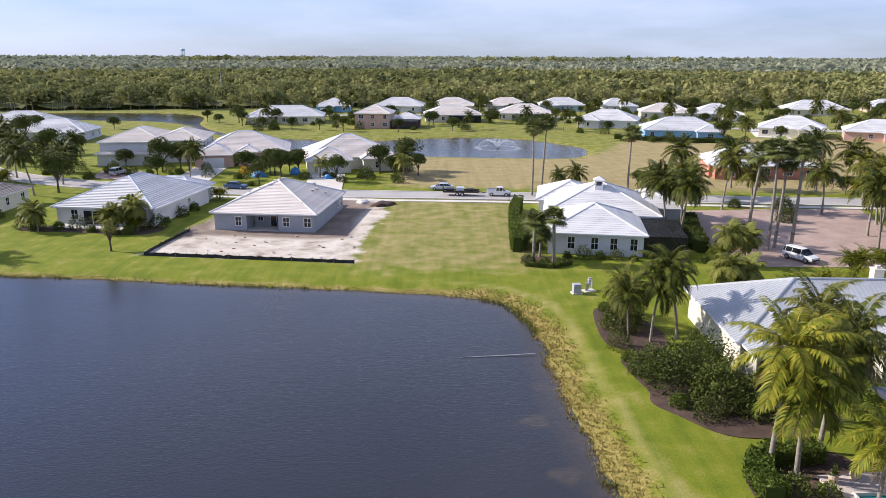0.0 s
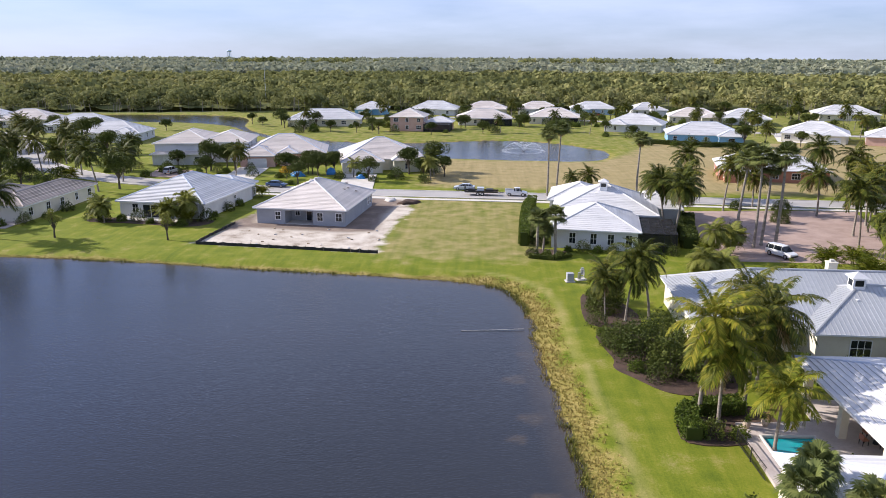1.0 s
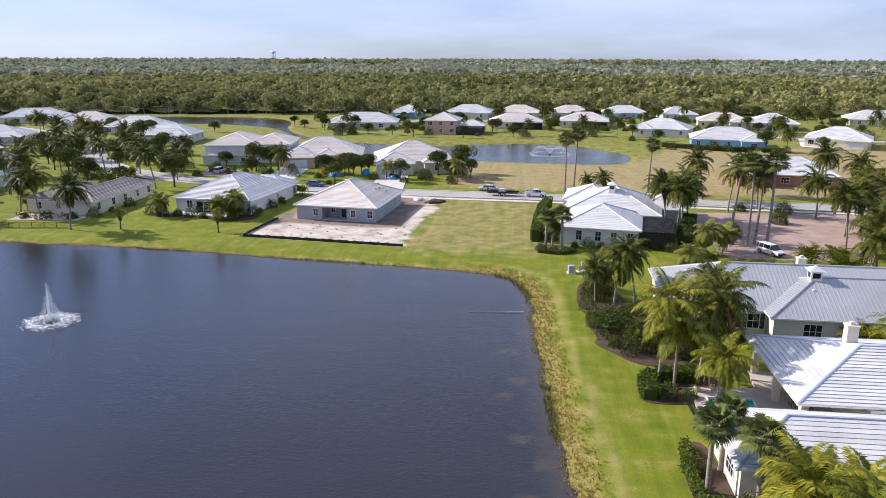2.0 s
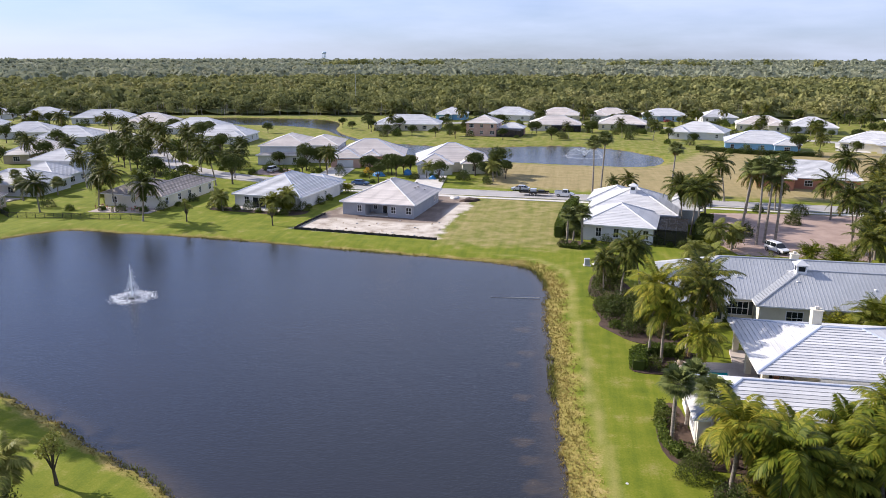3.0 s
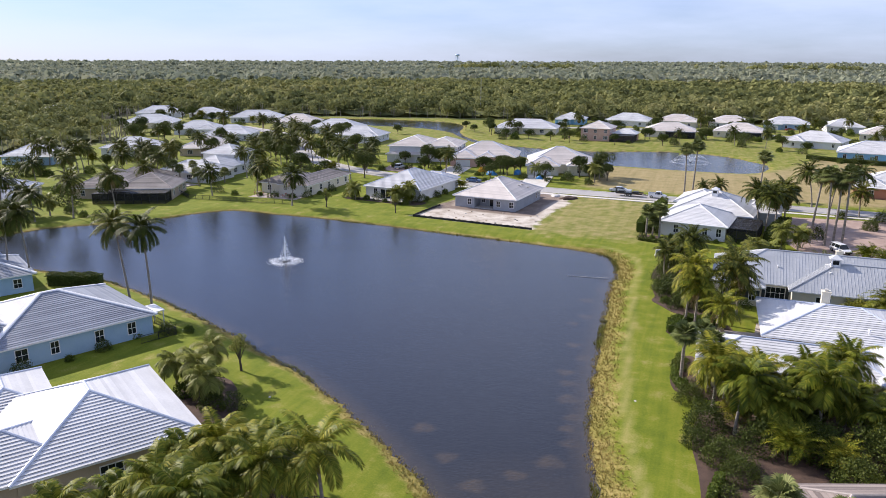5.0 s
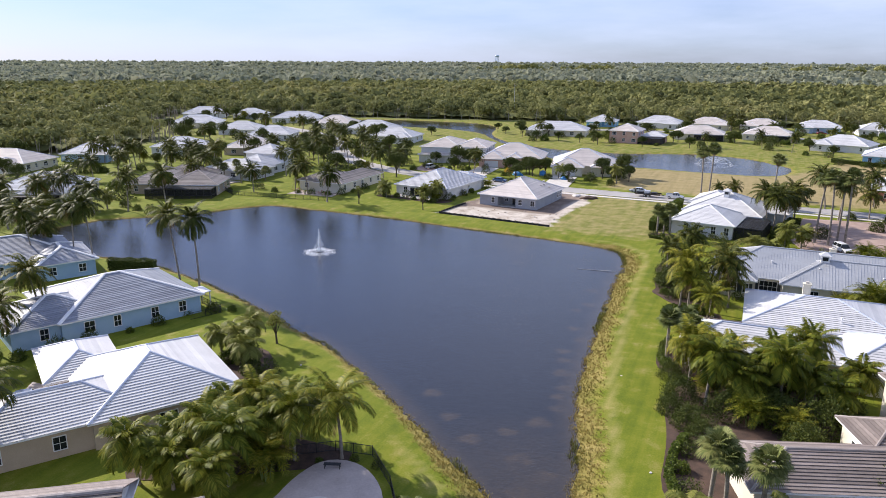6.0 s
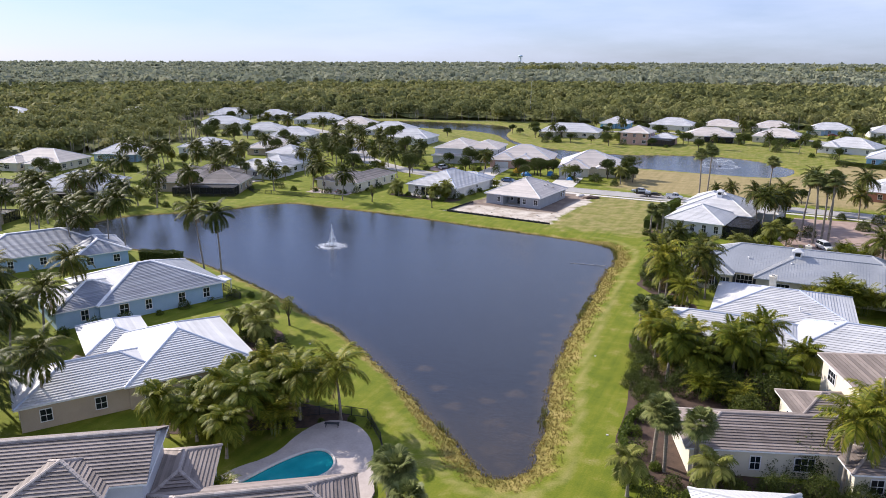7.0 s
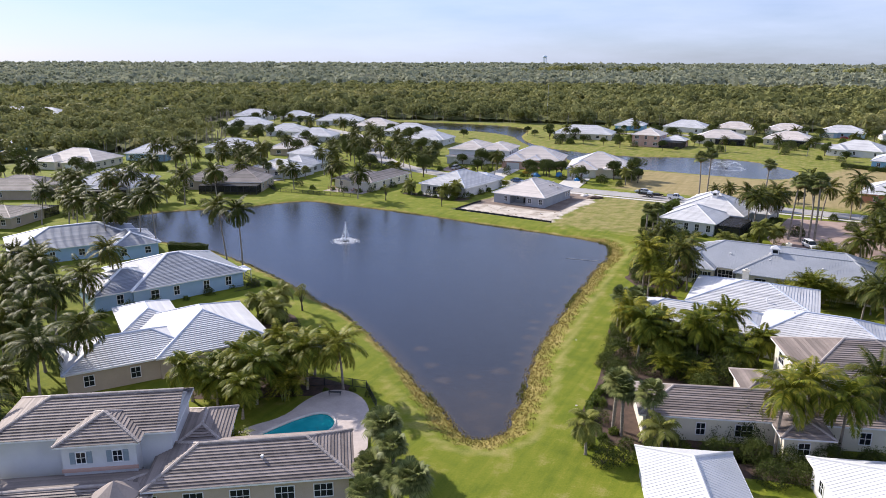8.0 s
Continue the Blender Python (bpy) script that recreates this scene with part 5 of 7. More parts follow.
def shrub(width, height, seed, material, name="shrub", label="rounded leafy green shrub", leaves=900, leaf=0.11, group="garden shrubs"):
    rng = np.random.default_rng(seed)
    ob = thing(name, Matrix(), label, "shrub", group)
    bm = bmesh.new()
    for k in range(6):
        az = k * 1.05
        tube(bm, [(0, 0, -0.1), (math.cos(az) * width * 0.2, math.sin(az) * width * 0.2, height * 0.4), (math.cos(az) * width * 0.34, math.sin(az) * width * 0.34, height * 0.75)], [0.04, 0.03, 0.012], 4)
    part("branch_frame", bm, M_BARK_DARK, ob)
    d = unit(rng.normal(size=(leaves, 3)))
    d[:, 2] = np.abs(d[:, 2])
    bump = 1 + 0.18 * np.sin(d[:, :1] * 7 + seed) * np.sin(d[:, 1:2] * 6) + 0.1 * rng.normal(size=(leaves, 1))
    v, q = leaf_quads(d * rng.uniform(0.72, 1.0, (leaves, 1)) * bump * np.array([width / 2, width / 2, height]), leaf, rng)
    part("foliage", array_mesh("leaves", v, q, material), None, ob)
    return ob


def hedge(points, width, height, seed, material=None, label="clipped green hedge", leaf=0.13, density=70):
    """A clipped hedge along plan points: a dark twig core and leaves over its faces."""
    rng = np.random.default_rng(seed)
    ob = thing("hedge", pose(*points[0], 0), label, "hedge", "garden hedges")
    core, pts = bmesh.new(), []
    o = np.array([*points[0], 0])
    for (x0, y0), (x1, y1) in zip(points, points[1:]):
        a, b = np.array([x0, y0, 0.0]) - o, np.array([x1, y1, 0.0]) - o
        ln = np.linalg.norm(b - a)
        d = (b - a) / ln
        s = np.array([-d[1], d[0], 0])
        m = Matrix.Translation(a) @ Matrix.Rotation(math.atan2(d[1], d[0]), 4, "Z")
        box(core, 0.05, -width * 0.38, -0.05, ln - 0.05, width * 0.38, height * 0.88, m)
        n = int(density * ln * (width + 2 * height))
        u, face = rng.uniform(0, 1, n), rng.uniform(0, width + 2 * height, n)
        x = np.where(face < height, -width / 2, np.where(face < height + width, face - height - width / 2, width / 2))
        z = np.where(face < height, face, np.where(face < height + width, height, face - height - width))
        wave = 0.06 * np.sin(u * ln * 2.1 + seed)
        pts.append(a + d * (u * ln)[:, None] + s * (x * (1 + wave))[:, None] + np.array([0, 0, 1]) * (z * (1 + wave * 0.8))[:, None] + rng.normal(size=(n, 3)) * 0.06)
    part("twig_core", core, M_LEAF, ob)
    v, q = leaf_quads(np.concatenate(pts), leaf, rng)
    part("foliage", array_mesh("leaves", v, q, material or M_HEDGE), None, ob)
    return ob


class Nursery:
    """Grows each kind once and sets out copies."""
    def __init__(self, grow, kinds):
        self.kinds, self.grow, self.first = kinds, grow, {}
        self.rnd, self.count = random.Random(len(kinds) * 7 + 3), 0

    def plant(self, x, y, scale=1.0, turn=None, kind=None, z=0.0):
        k = self.count % len(self.kinds) if kind is None else kind
        self.count += 1
        turn = self.rnd.uniform(0, 360) if turn is None else turn
        if k not in self.first:
            self.first[k] = self.grow(*self.kinds[k])
            self.first[k].matrix_basis = pose(x, y, z, 0, 0, turn)
            return self.first[k]
        return copy_thing(self.first[k], pose(x, y, z, 0, 0, turn) @ Matrix.Scale(scale * self.rnd.uniform(0.93, 1.07), 4))

    def all(self, rows, scale=1.0, kind=None):
        for r in rows:
            self.plant(r[0], r[1], r[2] if len(r) > 2 else scale, kind=kind)


COCO = Nursery(coconut, [(7.5, 1.0, 11), (8.5, 1.6, 12), (6.5, 0.6, 13), (9.0, 1.2, 14)])
# coconut palms in the brighter areca green: sunlight put into the frond colour
SUNNY = Nursery(coconut, [(k_, l_, s_, 24, 4.2, M_ARECA, "coconut_palm", "coconut palm with pale trunk and sunlit yellow-green fronds", "coconut palms") for k_, l_, s_ in ((7.5, 0.8, 74), (8.6, 0.5, 75), (6.4, 0.6, 76))])
TALL = Nursery(coconut, [(12.2, 1.4, 15, 22, 3.9), (12.8, 0.9, 16, 22, 3.9)])
DWARF = Nursery(coconut, [(3.3, 0.3, 17, 14, 2.3, M_LIGHT_LEAF, "dwarf_palm", "small garden palm with bright yellow-green arching fronds", "small garden palms"), (4.0, 0.2, 18, 14, 2.4, M_LIGHT_LEAF, "dwarf_palm", "small garden palm with bright yellow-green arching fronds", "small garden palms")])
QUEEN = Nursery(coconut, [(4.6, 0.5, 71, 26, 3.0, M_ARECA, "feather_palm", "feather palm with arching bright yellow-green crown", "feather palms"), (5.6, 0.7, 72, 26, 3.2, M_ARECA, "feather_palm", "feather palm with arching bright yellow-green crown", "feather palms"), (3.8, 0.3, 73, 24, 2.8, M_ARECA, "feather_palm", "feather palm with arching bright yellow-green crown", "feather palms")])
SLIM = Nursery(fan_palm, [(13.2, 21, 40, 1.1, True), (14.2, 22, 40, 1.1, True), (12.4, 23, 38, 1.1, True)])
SABAL = Nursery(fan_palm, [(4.0, 24, 46, 1.05), (4.8, 25, 46, 1.05), (3.2, 26, 44, 1.0), (5.4, 27, 40, 0.85)])
ARECA = Nursery(areca, [(5.2, 31), (4.4, 32), (6.0, 33)])
TREE = Nursery(broad_tree, [(7.5, 7.5, 41), (6.5, 7.0, 42), (8.5, 8.0, 43)])
YOUNG = Nursery(broad_tree, [(5.2, 2.3, 44, 800, M_LIGHT_LEAF, "young_tree", "young thin tree with sparse light green leaves", 0.12, 0.25, "young trees")])
BUSH = Nursery(shrub, [(2.6, 1.8, 51, M_LEAF), (2.0, 1.3, 52, M_HEDGE), (3.2, 2.2, 53, M_LEAF), (1.6, 1.0, 54, M_HEDGE)])
BIG_BUSH = Nursery(shrub, [(6.0, 4.2, 55, M_LEAF, "large_shrub", "large dense dark green shrub", 4200, 0.13), (5.0, 3.6, 56, M_LEAF, "large_shrub", "large dense dark green shrub", 3800, 0.13)])

# lake palms and the left bank
TALL.all([(-56.8, 22.8), (-51.1, 20.9)])
TALL.all([(-83, 24), (-78, 24), (-88, 20)], 0.95)
COCO.all([(-77, -8.6), (-70, -10.5), (-61.8, -18.6), (-63, -11.8), (-53.2, -18.3), (-51.8, -23.6), (-57.5, -10), (-60.8, -0.4), (-66, -17), (-72, -18), (-82, -12)], 1.0)
COCO.all([(-33.3, -28.4), (-38.4, -32.9), (-30.5, -36.4), (-33, -40), (-42, -28), (-46, -31), (-41, -38), (-27, -45, 0.9), (-23, -50.5, 0.8)], 0.95)
COCO.all([(-96.6, 26), (-101, 29.6)], 0.95)
SUNNY.all([(-3.3, -14.2), (-7.4, -16.2)], 0.95, kind=2)
QUEEN.all([(-15, -15.4), (-12.6, -14.6), (-11.4, -12.6), (-9.2, -12.2), (-8.8, -14.6), (-14.5, -24.7), (-18, -25.3), (-13.4, -20.6), (-15, -18), (-11, -18), (-10.4, -22.4), (-16.4, -21.6), (-9.4, -26)], 1.0)
ARECA.all([(-13, -17, 0.8), (-12, -24, 0.8), (-8, -20, 0.8), (-16.6, -24, 0.7), (-9, -17.6, 0.7), (-4.1, -32.4, 0.62)])
SABAL.all([(9.2, -25.8), (10.9, -27.6), (12.6, -32.6), (14.4, -31.2), (16.2, -33.6), (18.2, -34.8), (14.2, -36.4)], 0.95)
YOUNG.all([(-26.6, 7.9), (-46, 98), (-65, 98.4)], 1.0)

DWARF.all([(-63.8, 111.6), (-47.4, 110.2), (-50.6, 109.4), (-48.6, 112.6), (-62.6, 109.8), (-28.4, 4.6), (-30.9, 1.8), (-27, 0.8), (-25, -0.8), (-8, 160), (-27, 162)], 1.0)
DWARF.all([(48.2, 51), (51.6, 52.4), (58.6, 49.4), (36.2, -12.4), (28.8, -15.4), (35, 78.4), (32.6, 77), (41.4, 94), (38.2, 92.4), (-136, 61), (-168, 66), (-120, 66)], 1.0)

# far bank and street on the left
COCO.all([(-158.5, 96.4), (-163, 118.5), (-145.7, 116), (-147.5, 126.8), (-147.8, 141.7), (-99.5, 119.7), (-74, 97), (-116, 158.9), (-117, 170), (-103.5, 159.1), (-108.9, 179.2), (-79, 139.2), (-79.6, 151.7), (-113, 66)], 1.0)
COCO.all([(-93, 110), (-86, 106.2), (-101, 101), (-110, 130)], 0.95)
COCO.all([(-123, 152), (-138, 189), (-125, 182), (-124, 191), (-120, 202), (-94, 160), (-160, 241), (-130, 150), (-118, 168), (-131, 199), (-98, 157)], 1.0)
COCO.all([(-146, 206), (-143, 168), (-150, 160), (-150, 222)], 0.95)
COCO.all([(-177, 113), (-188, 128), (-152, 100), (-177, 134), (-156, 125), (-166, 140), (-147, 130), (-142, 133), (-108, 74), (-122, 101), (-125, 107), (-138, 66), (-165, 118), (-140, 118)], 0.95)
COCO.all([(-91, 23), (-95, 26), (-106, 26), (-122, 40), (-128, 52), (-118, 60), (-112, 28), (-135, 58), (-125, 30), (-140, 42)], 0.95)
SABAL.all([(-120, 118), (-114, 112), (-126, 116), (-111, 120), (-118, 109)], 1.0)
ARECA.all([(-64, 111.5, 0.8), (-47.5, 110, 0.85), (-51, 109.5, 0.8), (-49, 112, 0.7), (-136, 60, 0.8), (-146, 55, 0.9), (-63, 132, 0.8), (-42, 136, 0.8)])
TREE.all([(-59, 170, 0.8), (-62.5, 174, 0.8), (-65, 169, 0.75), (-33, 168, 0.8), (-38, 166, 1.0), (-36, 163, 0.8), (-14, 168, 0.9), (-10, 163, 0.8), (-8, 173, 0.9), (-5, 165, 0.7), (-64, 163, 0.7)])
TREE.all([(-35, 264, 0.7), (-15, 262, 0.7), (20, 302, 0.7), (22, 360, 0.8), (-30, 330, 0.8), (-5, 352, 0.8), (50, 350, 0.8), (-95, 300, 0.7), (-88, 292, 0.6), (48, 306, 0.7), (75, 352, 0.8)])
TREE.all([(-100, 200, 0.8), (-112, 210, 0.8), (-140, 255, 0.9), (-165, 270, 0.9), (-175, 205, 0.8), (-205, 215, 0.9), (-150, 192, 0.7), (-195, 268, 0.9), (-235, 285, 0.9), (-120, 270, 0.7), (-208, 190, 1.0), (-172, 185, 0.9)])
TREE.all([(108, 300, 0.7), (96, 312, 0.7), (138, 300, 0.8), (150, 320, 0.8), (164, 300, 0.7), (110, 236, 0.7), (60, 262, 0.7), (52, 276, 0.6), (160, 262, 0.8), (190, 320, 0.9), (200, 290, 0.9), (45, 148, 0.6), (42, 152, 0.5)])
BUSH.all([(-63, 110.5), (-60, 111), (-57, 111.4), (-54, 109.5), (-50, 107.6), (-47.8, 108), (-45, 112.5), (-44.8, 116), (-44, 121), (-43.5, 126), (-66, 112), (-89, 105.5), (-84, 104.8), (-79, 105.6), (-76, 108), (-75, 113), (-74.6, 119)], 1.0)
BUSH.all([(-96, 104), (-103, 106), (-108, 99), (-118, 70), (-112, 68), (-106, 66.5), (-121, 72), (-128, 64), (-10, 160), (-16, 160), (-24, 161), (-30, 160), (-45, 160), (-52, 162), (-60, 161), (-70, 164)], 1.1)
BUSH.all([(-66, 292), (-58, 290), (-50, 288), (-75, 288), (-40, 280), (-30, 272), (-10, 270), (12, 300), (20, 298), (32, 309), (42, 308), (60, 236), (68, 234), (78, 232), (88, 231), (96, 230), (50, 262), (58, 258)], 1.3)

# right-hand row
SLIM.all([(18.2, 141.0), (20.2, 142.2), (36.4, 138.2)], 0.95)
SLIM.all([(44.2, 100.5), (46.7, 99.2), (48.4, 100.8), (49.6, 98.4)], 1.08)
SABAL.all([(12.7, 93.2), (15.4, 92.9), (22.7, 23.8), (25.8, 22.2), (30.0, -8.4), (31.3, -9.7), (34.0, -9.8)], 1.05, kind=3)
SABAL.all([(24.4, 27.0, 0.9), (13.8, 95.4, 0.8)])
COCO.all([(36, 105), (38.5, 112), (35, 108), (41, 119), (39, 116), (61, 150, 1.1), (49, 142, 1.0), (58, 132), (51, 128), (37, 122, 0.9), (22, 138, 0.6), (27, 140, 0.7)])
COCO.all([(77, 146), (67, 124), (83, 147), (82, 138), (63, 100), (66, 108), (72, 116), (64, 92), (70, 98), (60, 84), (66, 78), (58, 78), (73, 88), (78, 108)], 1.05)
SUNNY.all([(22.4, 42.6, 1.0)], kind=1)
SUNNY.all([(23.7, 41.5, 0.95), (26.6, 37.4, 0.75)], kind=2)
COCO.all([(26.8, 44.7, 0.95), (29.2, 48.6, 0.9), (27.2, 50.0, 0.9), (20.6, 65, 0.8), (23.4, 65.8, 0.8), (18.6, 68.6, 0.75), (18.2, 64, 0.6)])
SUNNY.all([(46.9, -6.6, 0.95), (49.7, -2.6, 1.0), (53.0, -3.2, 0.95)], kind=0)
COCO.all([(57, 1, 1.0), (60, 36, 1.0), (57, 44, 0.9), (62, 50, 1.0)])
QUEEN.all([(26.1, 16), (27.4, 20), (30.6, 16.7), (39.3, 19.4), (38.5, 16.2), (43.3, 17.2), (28.3, 12), (31.8, 12.6), (34.5, 19), (36, 13.4), (41, 13)], 1.05)
ARECA.all([(30, 18.6, 0.8), (36.6, 18.8, 0.8), (28.6, 14.6, 0.8), (33, 8.5, 0.8), (37, 8, 0.8), (45.5, 52, 1.1), (49.5, 50.5, 1.2), (53, 51, 1.1), (57, 52.5, 1.1), (40, 27.5, 0.4), (39, 75, 1.0)])
BIG_BUSH.all([(33.2, 15.6, 0.8), (35.4, 10.4, 0.8), (30.4, 9.8, 0.75), (42.7, 14.6, 0.7)])
ARECA.all([(36, 76.5, 0.8), (33, 78, 0.8), (44, 77, 0.9), (48, 78, 1.0), (53, 76, 1.1), (52, 86, 1.0), (57, 88, 1.1), (42, 95.5, 0.8), (38, 93, 0.7), (62, 70, 1.2), (63, 60, 1.2)])
BIG_BUSH.all([(20.2, 55.2, 0.95), (22.4, 52.0, 1.0), (23, 57, 0.95), (25.4, 50.6, 1.0), (18.6, 57.6, 0.6), (18.6, 68.5, 0.8), (19.6, 72, 0.7), (27, 6, 0.75), (28.6, 3.6, 0.6), (40.5, -4.5, 0.9), (43.6, -4, 0.85), (34, 14, 0.9), (40, 10, 0.9), (38, 5.5, 0.8), (37, -10.6, 0.5), (41, -9.6, 0.55), (45, -8.4, 0.6), (48.5, -7.2, 0.55), (52, -6, 0.6), (56, -4.6, 0.6), (47, -12, 0.6), (50, -10.6, 0.6)])
BIG_BUSH.all([(13.5, 100, 0.6), (14, 104, 0.55), (46, 106, 0.6), (58, 118, 0.7), (62, 128, 0.6), (54, 130, 0.5), (25.5, 12, 0.7), (24.8, 8.5, 0.6), (23.8, 18, 0.5)])
BUSH.all([(17.4, 60.6), (17.9, 57.6), (19.2, 51.6), (20.8, 49.6), (18.0, 74), (22.6, 39.6), (24.6, 39.2), (17.2, 63.4), (22.6, 29), (22.4, 26.6), (23, 21.6), (24.8, 20.6), (16, 92), (12, 92.4), (14, 91.6)], 0.85)
BUSH.all([(29, 96), (31, 94.8), (33, 94), (35.6, 93), (37.8, 92.4), (26.4, 94), (24.2, 94.4), (22, 94.8), (19.8, 95), (17.6, 95.4), (27.6, 0), (27.2, -3.4), (28.2, -7.4), (30.4, -9.6), (32.4, -12.2), (28.6, -13.6), (31, -16.4), (29.6, -11.4), (30.6, -13.8), (34.2, -13.6), (32.8, -15.2), (35.6, -15.4)], 0.8)
BUSH.all([(35, -11.8), (38.4, -10.4), (42, -9), (46, -7.6), (50, -6), (54, -4.6), (58, -3.4), (37, 52.8), (40, 52.6), (44, 52.4), (47.6, 52.2), (27, 53.4), (30.4, 53.2), (33.4, 55)], 0.9)
BUSH.all([(-27.6, 3.2, 1.1), (-25.4, 0.8, 1.2), (-23.6, -1.6, 1.1), (-28.6, 0.2, 1.2), (-21.6, -0.6, 0.9), (-46, 12, 1.1), (-43, 14.6, 1.0), (-40.6, 16, 0.7), (-50, -2, 0.9), (-48, 3, 0.8), (-46.6, 7, 0.8), (-53.5, -10, 1.1), (-51.6, -6, 0.9), (-5, -15.6, 0.5), (-8, -18, 0.7), (-2, -14, 0.5), (0.6, -14.2, 0.4), (5, -18.6, 0.7)])
hedge([(11.0, 98), (11.6, 108), (12.6, 120), (14.2, 128)], 1.5, 2.4, 61, M_HEDGE, "tall bright green clipped hedge beside the lot")
hedge([(36.6, 98), (38.6, 108), (41.0, 117)], 2.4, 1.9, 62, M_LEAF, "wide dark clipped hedge by the paved court")
hedge([(-76, 25.6), (-67.6, 28.2)], 1.6, 2.0, 63, M_LEAF, "dark clipped hedge on the lake bank")
hedge([(23.0, 20.6), (22.0, 23), (21.9, 27), (22.4, 30.5)], 0.7, 0.7, 64, M_HEDGE, "low curved border hedge")
hedge([(27.4, -9), (26.2, -5), (26.2, -0.5), (27, 3)], 0.7, 0.8, 65, M_HEDGE, "low curved border hedge")
hedge([(21.0, 38.6), (21.0, 41.4), (22.2, 43.4), (26.4, 43.8)], 1.6, 1.2, 70, M_HEDGE, "bright green clipped hedge round the palm bed")
hedge([(34.6, 53.2), (34.8, 50.0), (42, 50)], 2.0, 1.5, 66, M_HEDGE, "rounded green hedge beside the metal-roofed house")
hedge([(17.6, 92.2), (15, 90.4), (11.4, 91.4)], 0.8, 0.6, 67, M_LEAF, "low dark green planting edge")
hedge([(34, 78), (40, 79.4), (47, 79.8)], 1.4, 1.3, 68, M_HEDGE, "clipped hedge behind the metal-roofed house")
hedge([(58, 243), (75, 234), (95, 231)], 1.6, 1.4, 69, M_LEAF, "long dark hedge before the blue house", 0.2, 30)
FLOWERS = broad_tree(3.2, 3.0, 71, 900, M_FLOWER, "flowering_tree", "small tree covered in yellow blossom", 0.16, 0.35, "")
FLOWERS.matrix_basis = pose(-42.5, 158, 0)

# gardens between the houses, thick with palms and shrubs
def free_spot(x, y, gap):
    if min(polygon_distance(np.array([x]), np.array([y]), p)[0] for p in (LAKE, FAR_LAKE)) < 4 + gap:
        return False
    if abs(polygon_distance(np.array([x]), np.array([y]), STREET_BAND)[0]) < 0 or polygon_distance(np.array([x]), np.array([y]), STREET_BAND)[0] < gap:
        return False
    for hx, hy, hz, wings in FOOTPRINTS:
        p = pose(hx, hy, 0, 0, 0, hz).inverted() @ Vector((x, y, 0))
        if any(w[0] - gap < p.x < w[2] + gap and w[1] - gap < p.y < w[3] + gap for w in wings):
            return False
    return True


STREET_BAND = [(x, y + 5) for x, y in STREET] + [(x, y - 5) for x, y in reversed(STREET)]


def gardens(area, rows, seed):
    rnd = random.Random(seed)
    xs, ys = [p[0] for p in area], [p[1] for p in area]
    for nursery, count, gap, lo, hi in rows:
        done = tries = 0
        while done < count and tries < count * 40:
            tries += 1
            x, y = rnd.uniform(min(xs), max(xs)), rnd.uniform(min(ys), max(ys))
            if polygon_distance(np.array([x]), np.array([y]), area)[0] < 0 and free_spot(x, y, gap):
                nursery.plant(x, y, rnd.uniform(lo, hi))
                done += 1


gardens([(-230, 70), (-118, 64), (-98, 100), (-72, 140), (-84, 190), (-130, 240), (-170, 300), (-300, 330), (-260, 235), (-215, 190), (-225, 130)],
        [(COCO, 8, 1.6, 0.85, 1.05), (TREE, 40, 2.5, 0.75, 1.1), (BUSH, 60, 1.0, 1.6, 2.8), (ARECA, 24, 1.2, 0.8, 1.2)], 1)
gardens([(-150, 0), (-118, 28), (-118, 62), (-165, 70), (-235, 70), (-220, 20)], [(COCO, 14, 1.6, 0.9, 1.05), (TREE, 14, 2.5, 0.5, 0.8), (ARECA, 16, 1.2, 0.8, 1.2), (BUSH, 16, 1.0, 1.0, 2.0)], 2)
gardens([(-100, -4), (-60, -24), (-38, -44), (-60, -60), (-110, -40)], [(COCO, 10, 2.0, 0.9, 1.1), (ARECA, 10, 1.2, 0.8, 1.1), (BUSH, 10, 1.0, 1.0, 1.8)], 3)
gardens([(-85, 262), (60, 270), (110, 300), (110, 384), (-40, 384), (-80, 330)], [(TREE, 34, 2.0, 0.5, 0.85), (COCO, 16, 1.6, 0.7, 0.95), (BUSH, 60, 0.8, 1.2, 2.2)], 4)
gardens([(60, 226), (240, 240), (250, 386), (110, 384), (96, 300)], [(TREE, 40, 2.0, 0.55, 0.95), (COCO, 26, 1.6, 0.7, 1.0), (BUSH, 40, 0.8, 1.2, 2.2)], 5)
gardens([(60, 40), (110, 40), (110, 150), (80, 152), (74, 130), (64, 90)], [(COCO, 26, 1.6, 0.9, 1.15), (ARECA, 20, 1.2, 0.9, 1.3), (TREE, 10, 2.0, 0.6, 0.9)], 6)
gardens([(-100, 148), (-5, 152), (-6, 182), (-60, 198), (-96, 190)], [(TREE, 10, 1.5, 0.5, 0.8), (BUSH, 30, 0.8, 0.9, 1.6), (COCO, 3, 1.5, 0.7, 0.9)], 7)

